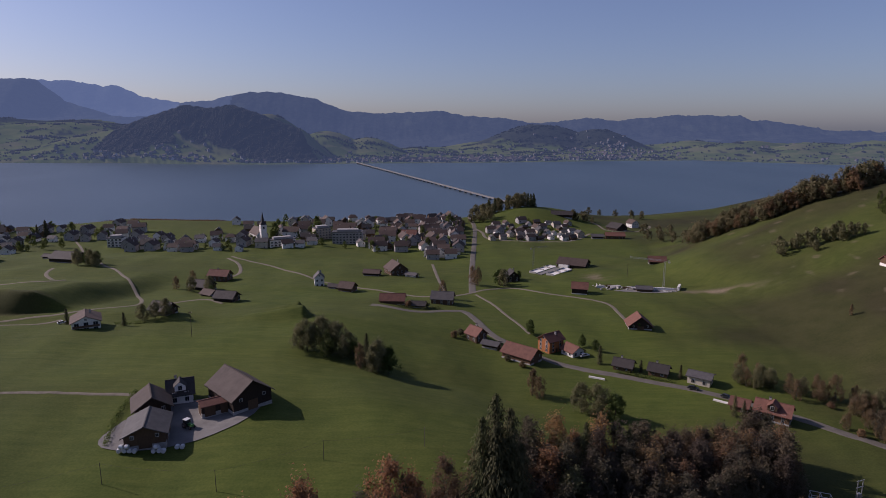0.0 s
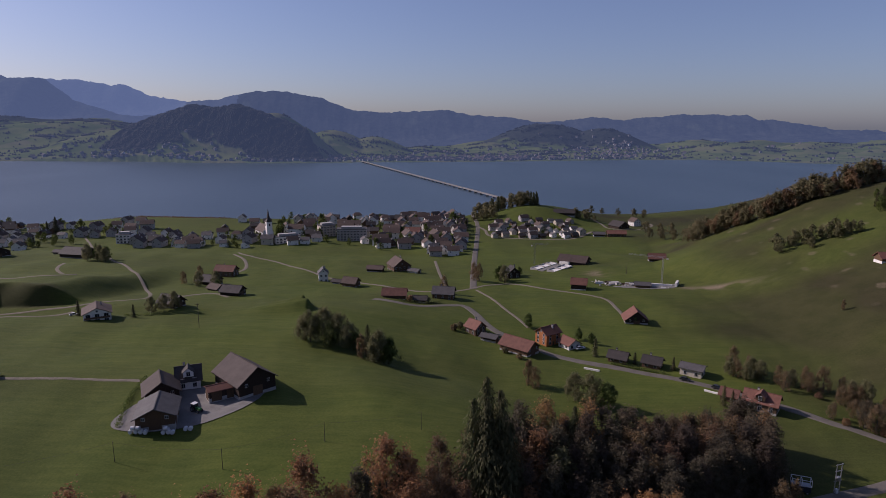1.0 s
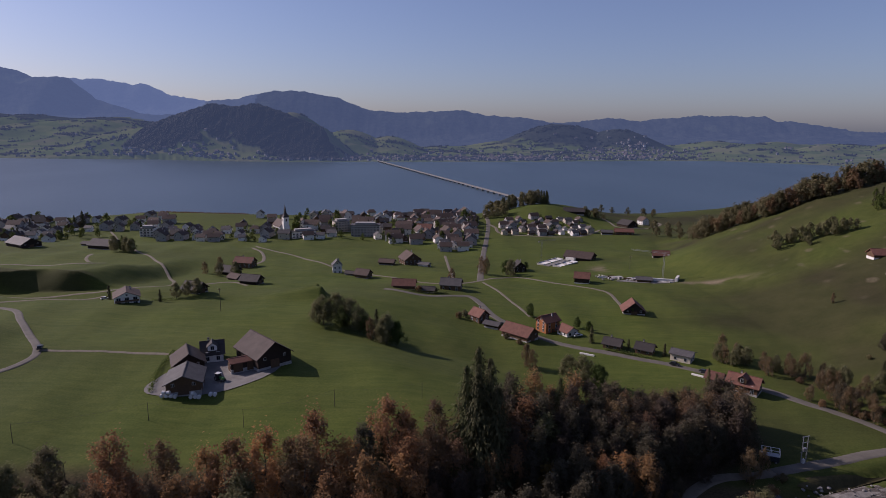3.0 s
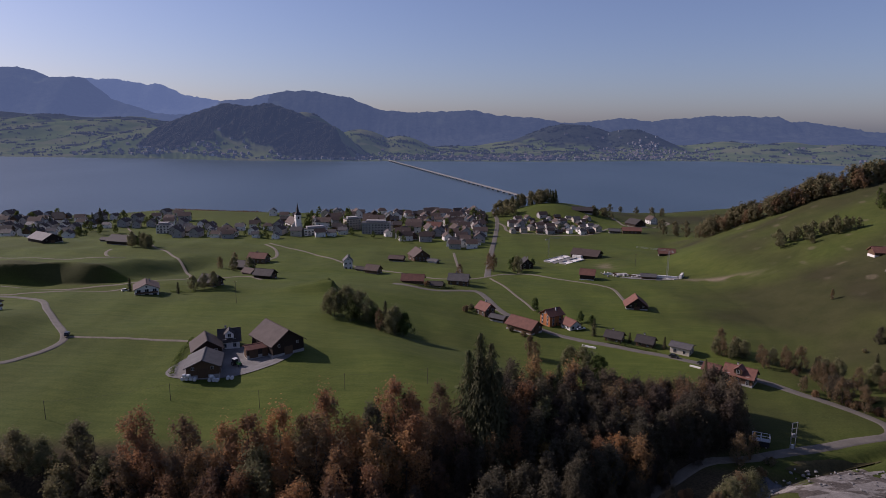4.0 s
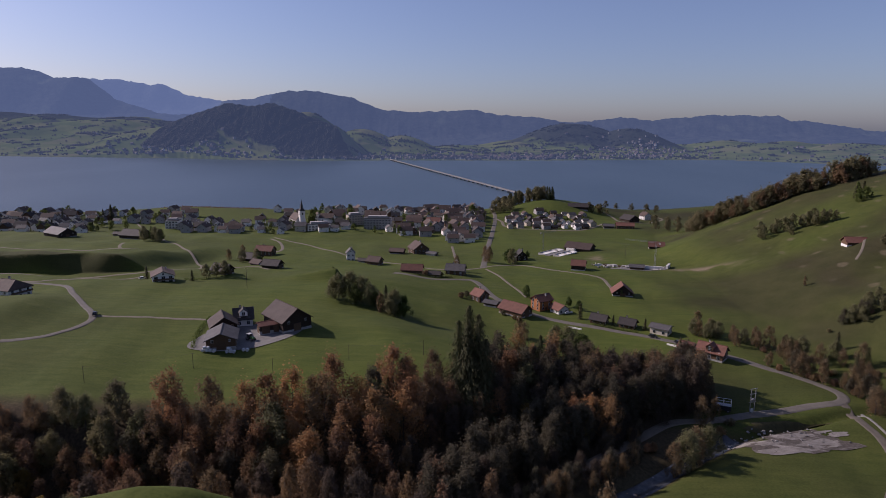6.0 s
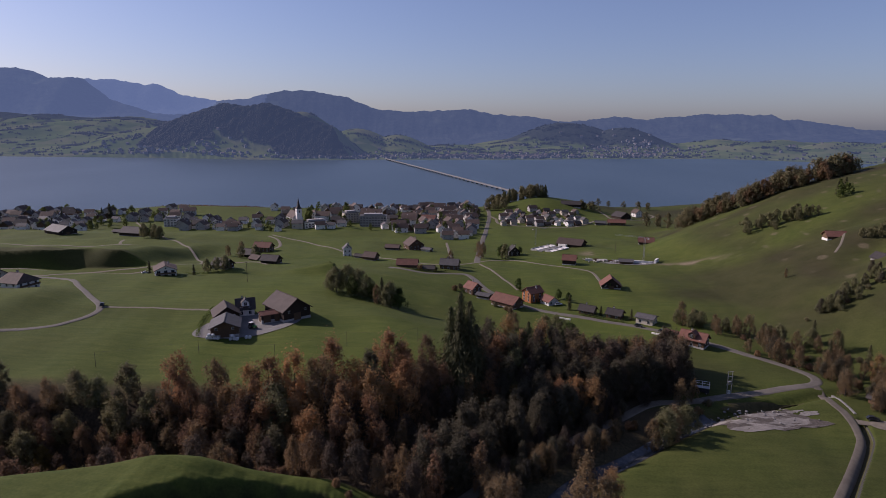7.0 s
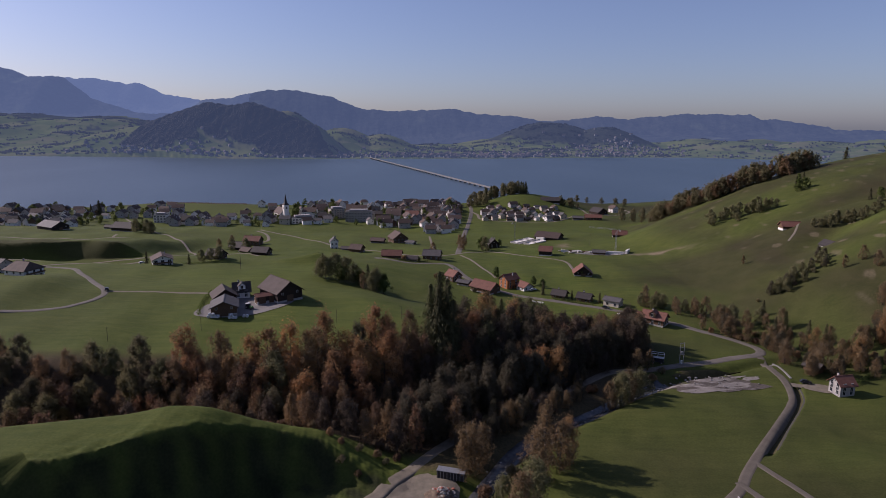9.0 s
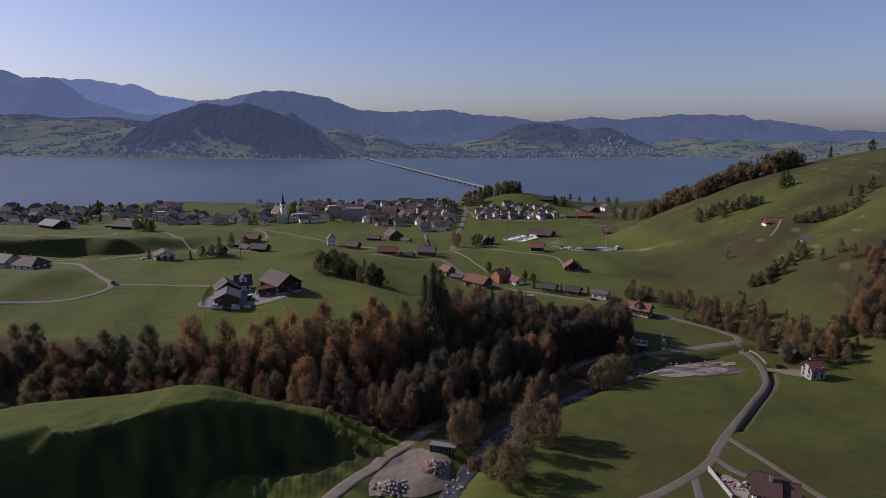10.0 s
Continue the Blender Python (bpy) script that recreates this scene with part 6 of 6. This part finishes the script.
row([(172, 148), (180, 150), (190, 155), (201, 161), (213, 169), (226, 178)], DARKS + BROWNS + ORANGES[:1] + ["bush0", "bush0"], (0.5, 0.85), 82, 2.4, 3.0)
row([(150, 205), (163, 202), (176, 198), (188, 192)], BROWNS + ["bush0", "bush1"], (0.4, 0.6), 83, 3.0, 2.4)
# trees of the hillside and the shore, too far off to tell apart


def spots(points, seed, step, spread, scale):
    rnd = random.Random(seed)
    return [(p.x + rnd.gauss(0, spread), p.y + rnd.gauss(0, spread), rnd.uniform(*scale)) for p in smooth_line(points, step)]


def strew(count, x0, x1, y0, y1, seed, scale):
    rnd = random.Random(seed)
    return [(rnd.uniform(x0, x1), rnd.uniform(y0, y1), rnd.uniform(*scale)) for _ in range(count)]


CREST = [(232, 560), (246, 535), (262, 516), (284, 507), (306, 503), (330, 502), (352, 505)]
tree_mass("hillside_trees", "belt of olive and brown trees along the hill crest", "trees", spots(CREST, 41, 3.6, 5.0, (1.0, 1.7)), L_OLIVE, 1, wide=9.5, tufts=1300)
tree_mass("hillside_trees", "brown autumn trees along the hill crest", "trees", spots(CREST, 42, 5.0, 6.0, (0.9, 1.5)), L_BROWN, 2, wide=9.0, tufts=1300)
tree_mass("hillside_spruces", "dark spruces on the hill crest", "trees", spots([(330, 501), (346, 503), (364, 507)], 43, 4.0, 4.0, (1.0, 1.5)), L_SPRUCE, 3, 14, 6, conifer=True)
tree_mass("hillside_shrubs", "olive shrubs and trees on the hillside", "trees", spots([(234, 410), (246, 403), (256, 400), (268, 398)], 44, 2.0, 4.0, (0.6, 1.0)) + spots([(262, 318), (272, 315), (282, 312), (294, 312)], 45, 2.4, 2.5, (0.5, 0.8)), L_OLIVE, 4)
tree_mass("hillside_trees", "small group of dark trees on the hillside", "trees", [(299, 414, 0.7), (302, 419, 0.75), (306, 416, 0.8), (313, 440, 0.6), (430, 505, 0.9), (312, 334, 0.6), (320, 345, 0.7), (331, 350, 0.8)], L_GREEN, 5)
tree_mass("hillside_spruces", "few small spruces on the hillside", "trees", [(302, 423, 0.75), (312, 431, 0.7), (402, 524, 0.9), (316, 350, 0.6)], L_SPRUCE, 6, 14, 6, conifer=True)
tree_mass("knoll_trees", "grove of olive trees on the lakeside knoll", "trees", strew(20, 52, 112, 800, 838, 51, (1.0, 1.6)) + strew(14, 34, 60, 765, 850, 52, (0.8, 1.3)) + strew(10, 165, 190, 775, 800, 53, (0.6, 1.0)), L_OLIVE, 7)
tree_mass("knoll_spruces", "dark conifers on the lakeside knoll", "trees", strew(14, 60, 120, 800, 835, 54, (1.0, 1.5)), L_SPRUCE, 8, 14, 6.5, conifer=True)
tree_mass("shore_trees", "round autumn trees along the lake shore", "trees", [(205, 860, 0.9), (222, 868, 0.8), (245, 870, 0.9), (262, 850, 1.0), (275, 845, 1.0), (232, 700, 1.1), (245, 690, 1.0), (252, 676, 1.1), (240, 600, 1.1), (236, 620, 1.0), (230, 640, 1.1), (222, 655, 0.9)], L_OLIVE, 9)
tree_mass("village_trees", "green garden trees between the village houses", "trees", strew(44, -205, 20, 570, 790, 55, (0.5, 1.0)) + strew(36, -560, -350, 560, 740, 56, (0.5, 1.0)) + strew(10, 55, 150, 665, 745, 57, (0.4, 0.6)) + strew(14, -330, -200, 585, 660, 58, (0.4, 0.7)) + [(-413, 675, 1.2), (-143, 690, 1.7), (-185, 668, 1.4), (8, 740, 1.4)], L_GREEN, 10)
tree_mass("village_spruces", "dark conifers in the village gardens", "trees", [(-432, 660, 1.4), (22, 700, 0.9), (18, 712, 1.0), (24, 722, 0.9), (-300, 620, 0.5), (-480, 640, 0.9)] + strew(8, -560, -400, 580, 680, 59, (0.5, 0.9)), L_SPRUCE, 11, 14, 6, conifer=True)
# hedges along gardens


def hedge(points, tall, label):
    line = smooth_line(points, 1.0)
    nr = np.random.RandomState(int(points[0][0]) % 97)
    c = []
    for p in line:
        z = height(p.x, p.y)
        for _ in range(26):
            c.append((p.x + nr.normal(0, 0.45), p.y + nr.normal(0, 0.45), z + nr.uniform(0, tall)))
    c = np.array(c)
    n = unit(nr.normal(size=c.shape))
    s = unit(np.cross(n, nr.normal(size=c.shape)))
    tagged(new("hedge", tufts_mesh("hedge", c, np.cross(n, s) * 0.2, s * 0.2, L_GREEN)), label, "hedge")


hedge([(77, 257), (88, 252), (98, 247)], 1.6, "dark clipped hedge along the road")
hedge([(-26, 348), (-12, 347), (-2, 352)], 1.4, "low garden hedge beside the lane")
hedge([(-158, 285), (-146, 287)], 1.2, "low garden hedge beside the chalet")
hedge([(-101, 190), (-100, 178), (-97, 166), (-94, 158)], 1.5, "dark overgrown hedge along the farmyard")
# reeds on the shore
nr = np.random.RandomState(77)
for x0, x1, n, wide in ((-440, -290, 6000, 34), (-640, -440, 6000, 26)):
    x = nr.uniform(x0, x1, n)
    y = shore(x) - nr.uniform(0, wide, n) * (0.4 + 0.6 * nr.uniform(size=n))
    z = land(x, y)
    h = nr.uniform(0.9, 1.7, n)
    a = nr.uniform(0, 3.14, n)
    c = np.stack([x, y, z + h], 1)
    tagged(new("reeds", tufts_mesh("reeds", c, np.stack([0 * x, 0 * x, h], 1), np.stack([np.cos(a), np.sin(a), 0 * a], 1) * 0.5, REED)), "belt of dry brown reeds on the lake shore", "reeds", kind="stuff")

hedge([(178, 136), (186, 142), (194, 148), (206, 152)], 1.6, "brown field hedge beside the white house")
for x, y, s in ((168, 203, 0.30), (176, 194, 0.42), (182, 219, 0.34), (184, 200, 0.38)):
    plant("spruce%d" % (int(x) % 3), x, y, s)


def joined_trees(name, label, rows):
    """The remaining trees as one mass, out of the same crowns and trunks."""
    cos, polys, totals, mats, slots, base = [], [], [], [], [], 0
    for first, m in rows:
        m = m @ Matrix.Diagonal((*first.scale, 1)) @ Matrix.Diagonal((*(1 / s for s in first.scale), 1))
        a = np.array(m)
        for o in first.children:
            me = o.data
            n = len(me.vertices)
            co = np.empty(n * 3, np.float32)
            me.vertices.foreach_get("co", co)
            cos.append(co.reshape(-1, 3) @ a[:3, :3].T + a[:3, 3])
            total, index = (np.empty(len(me.polygons), np.int32) for _ in range(2))
            me.polygons.foreach_get("loop_total", total)
            me.polygons.foreach_get("material_index", index)
            loops = np.empty(len(me.loops), np.int32)
            me.loops.foreach_get("vertex_index", loops)
            polys.append(loops + base)
            totals.append(total)
            for mat in me.materials:
                if mat not in slots:
                    slots.append(mat)
            lut = np.array([slots.index(mat) for mat in me.materials])
            mats.append(lut[index])
            base += n
    co, loops, totals, mats = (np.concatenate(a) for a in (cos, polys, totals, mats))
    me = bpy.data.meshes.new(name)
    me.vertices.add(len(co))
    me.vertices.foreach_set("co", co.astype(np.float32).ravel())
    me.loops.add(loops.size)
    me.loops.foreach_set("vertex_index", loops.astype(np.int32))
    me.polygons.add(len(totals))
    me.polygons.foreach_set("loop_start", (np.cumsum(totals) - totals).astype(np.int32))
    me.polygons.foreach_set("material_index", mats.astype(np.int32))
    me.update(calc_edges=True)
    for mat in slots:
        me.materials.append(mat)
    return tagged(new(name, me), label, "trees", kind="stuff")


if OVERFLOW:
    joined_trees("roadside_trees", "brown autumn trees and thickets along road and slope", OVERFLOW)


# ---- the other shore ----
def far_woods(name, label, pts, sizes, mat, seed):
    """Many small ragged crowns as one mass."""
    nr = np.random.RandomState(seed)
    n = len(pts)
    base = np.array([(1, 0, -0.1), (0.3, 0.95, 0.15), (-0.8, 0.6, -0.1), (-0.8, -0.6, 0.1), (0.3, -0.95, -0.1), (0, 0, 1.1), (0, 0, -0.9)])
    tri = np.array([(0, 1, 5), (1, 2, 5), (2, 3, 5), (3, 4, 5), (4, 0, 5), (1, 0, 6), (2, 1, 6), (3, 2, 6), (4, 3, 6), (0, 4, 6)])
    co = pts[:, None, :] + base[None] * sizes[:, None, None] * nr.uniform(0.6, 1.35, (n, 7, 1)) * np.array([1, 1, 1.1])
    idx = (tri[None] + (np.arange(n) * 7)[:, None, None]).reshape(-1)
    me = bpy.data.meshes.new(name)
    me.vertices.add(n * 7)
    me.vertices.foreach_set("co", co.astype(np.float32).ravel())
    me.loops.add(len(idx))
    me.loops.foreach_set("vertex_index", idx.astype(np.int32))
    me.polygons.add(len(idx) // 3)
    me.polygons.foreach_set("loop_start", np.arange(0, len(idx), 3, dtype=np.int32))
    me.update(calc_edges=True)
    me.materials.append(mat)
    return tagged(new(name, me), label, "woods", kind="stuff")


L_FAR = leafy("hazed_forest", [(0.014, 0.018, 0.017), (0.020, 0.024, 0.020), (0.017, 0.021, 0.019), (0.026, 0.028, 0.023)], through_light=0.3)
L_FARHEDGE = leafy("hazed_hedges", [(0.014, 0.018, 0.017), (0.020, 0.024, 0.020), (0.017, 0.021, 0.019), (0.026, 0.028, 0.023)], through_light=0.3)
# blue emission stands in for the haze over the far trees
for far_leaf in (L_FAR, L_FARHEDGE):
    paint_haze(far_leaf, 0.152)
nr = np.random.RandomState(5)


def hill_forest(n):
    x, y = nr.uniform(-1720, -450, n * 6), nr.uniform(2180, 2680, n * 6)
    keep = hill_wood(x, y) > 0.5
    x, y = x[keep][:n], y[keep][:n]
    return np.stack([x, y, land(x, y) + 2.5 + 3.5 * waves(x, y, 55, 61) + nr.uniform(-1.5, 1.5, len(x))], 1)


p = hill_forest(20000)
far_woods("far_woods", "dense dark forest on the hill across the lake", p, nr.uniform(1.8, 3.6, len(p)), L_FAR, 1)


def strewn(n, seed, thresh):
    r = np.random.RandomState(seed)
    x, y = r.uniform(-2600, 2300, n * 10), r.uniform(2150, 3500, n * 10)
    e = y - far_shore(x)
    k = waves(x, y * 2.2, 150, 44) + 0.7 * waves(x, y * 2.0, 50, 45)
    keep = (e > 12) & (y < 3080) & ((k > thresh) | ((e < 70) & (k > 0.1) & (r.uniform(size=x.size) < 0.5)))
    x, y = x[keep][:n], y[keep][:n]
    return np.stack([x, y, land(x, y) + 2.0], 1)


def clumps(count, seed):
    """Hedgerows, copses and single trees, longer along the shore than deep."""
    r = np.random.RandomState(seed)
    out = []
    while len(out) < count:
        x, y = r.uniform(-2700, 2300), r.uniform(2170, 3230)
        if y - far_shore(x) < 20 or hill_wood(x, y) > 0.1 or (x > 900 and r.uniform() < 0.7):
            continue
        n = int(r.choice((3, 8, 20, 45), p=(0.2, 0.3, 0.3, 0.2)))
        out.append(np.array([x, y]) + r.normal(size=(n, 2)) * np.array([r.uniform(0.6, 2.6) * n ** 0.75, 2.2 + 0.5 * n ** 0.6]) + r.normal(size=2))
    q = np.concatenate(out)
    q = q[q[:, 1] - far_shore(q[:, 0]) > 6]
    return np.stack([q[:, 0], q[:, 1], land(q[:, 0], q[:, 1]) + 2.0], 1)


p = np.concatenate([strewn(3600, 9, 1.05), clumps(520, 19)])
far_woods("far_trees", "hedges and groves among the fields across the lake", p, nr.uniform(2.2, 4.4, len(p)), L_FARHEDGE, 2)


def far_house(label, wall, roof, w, l, eave, rise):
    h = thing("house", label, "house", group="houses across the lake")
    part("wall", prism([(-w / 2, -3), (w / 2, -3), (w / 2, eave), (0, eave + rise), (-w / 2, eave)], -l / 2, l / 2), wall, h)
    part("roof", roof_slabs(w, l, eave, rise, 0.8, 0.4), roof, h)
    return h


# haze painted in: dulled wall and roof colours plus blue emission
FAR_WHITE = paint_haze(surface("hazed_white_render", (0.216, 0.215, 0.211), (0.360, 0.355, 0.351), 0.05, 0.9, 1, 0.0, vary=0.3), 0.11)
FAR_GREY = paint_haze(surface("hazed_grey_render", (0.101, 0.100, 0.101), (0.173, 0.170, 0.172), 0.05, 0.9, 1, 0.0, vary=0.3), 0.11)
FAR_ROOF = paint_haze(surface("hazed_brown_roofs", (0.032, 0.025, 0.023), (0.065, 0.049, 0.044), 0.05, 0.9, 1, 0.0, vary=0.3), 0.11)
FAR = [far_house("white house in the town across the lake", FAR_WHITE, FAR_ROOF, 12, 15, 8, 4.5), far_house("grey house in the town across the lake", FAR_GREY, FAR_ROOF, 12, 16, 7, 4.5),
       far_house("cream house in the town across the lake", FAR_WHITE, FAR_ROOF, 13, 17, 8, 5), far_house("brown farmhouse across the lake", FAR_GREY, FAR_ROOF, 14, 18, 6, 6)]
rnd = random.Random(12)
rest = []
for i in range(900):
    pick = rnd.random()
    if pick < 0.45:
        x = rnd.gauss(60, 330)
        y = float(far_shore(x)) + 25 + abs(rnd.gauss(0, 160))
    elif pick < 0.65:
        x = rnd.gauss(-1150, 190)
        y = float(far_shore(x)) + 15 + abs(rnd.gauss(0, 90))
    elif pick < 0.8:
        x = rnd.gauss(760, 150)
        y = 2900 + rnd.gauss(0, 90)
    elif pick < 0.9:
        x = rnd.gauss(-560, 90)
        y = float(far_shore(x)) + 15 + abs(rnd.gauss(0, 40))
    else:
        x = rnd.uniform(-2300, 2000)
        y = float(far_shore(x)) + rnd.uniform(20, 700)
    if hill_wood(x, y) > 0.05:
        x, y = 60 + 0.6 * (x + 900), float(far_shore(60 + 0.6 * (x + 900))) + 40 + rnd.uniform(0, 160)
    m = Matrix.LocRotScale((x, y, height(x, y)), Euler((0, 0, rnd.uniform(0, 3.14))), Vector((1, 1, 1)) * rnd.uniform(0.5, 0.85))
    if i < 4:
        FAR[i].matrix_basis = m
    elif i < 60:
        copy_thing(rnd.choice(FAR), m)
    else:
        rest.append(m)
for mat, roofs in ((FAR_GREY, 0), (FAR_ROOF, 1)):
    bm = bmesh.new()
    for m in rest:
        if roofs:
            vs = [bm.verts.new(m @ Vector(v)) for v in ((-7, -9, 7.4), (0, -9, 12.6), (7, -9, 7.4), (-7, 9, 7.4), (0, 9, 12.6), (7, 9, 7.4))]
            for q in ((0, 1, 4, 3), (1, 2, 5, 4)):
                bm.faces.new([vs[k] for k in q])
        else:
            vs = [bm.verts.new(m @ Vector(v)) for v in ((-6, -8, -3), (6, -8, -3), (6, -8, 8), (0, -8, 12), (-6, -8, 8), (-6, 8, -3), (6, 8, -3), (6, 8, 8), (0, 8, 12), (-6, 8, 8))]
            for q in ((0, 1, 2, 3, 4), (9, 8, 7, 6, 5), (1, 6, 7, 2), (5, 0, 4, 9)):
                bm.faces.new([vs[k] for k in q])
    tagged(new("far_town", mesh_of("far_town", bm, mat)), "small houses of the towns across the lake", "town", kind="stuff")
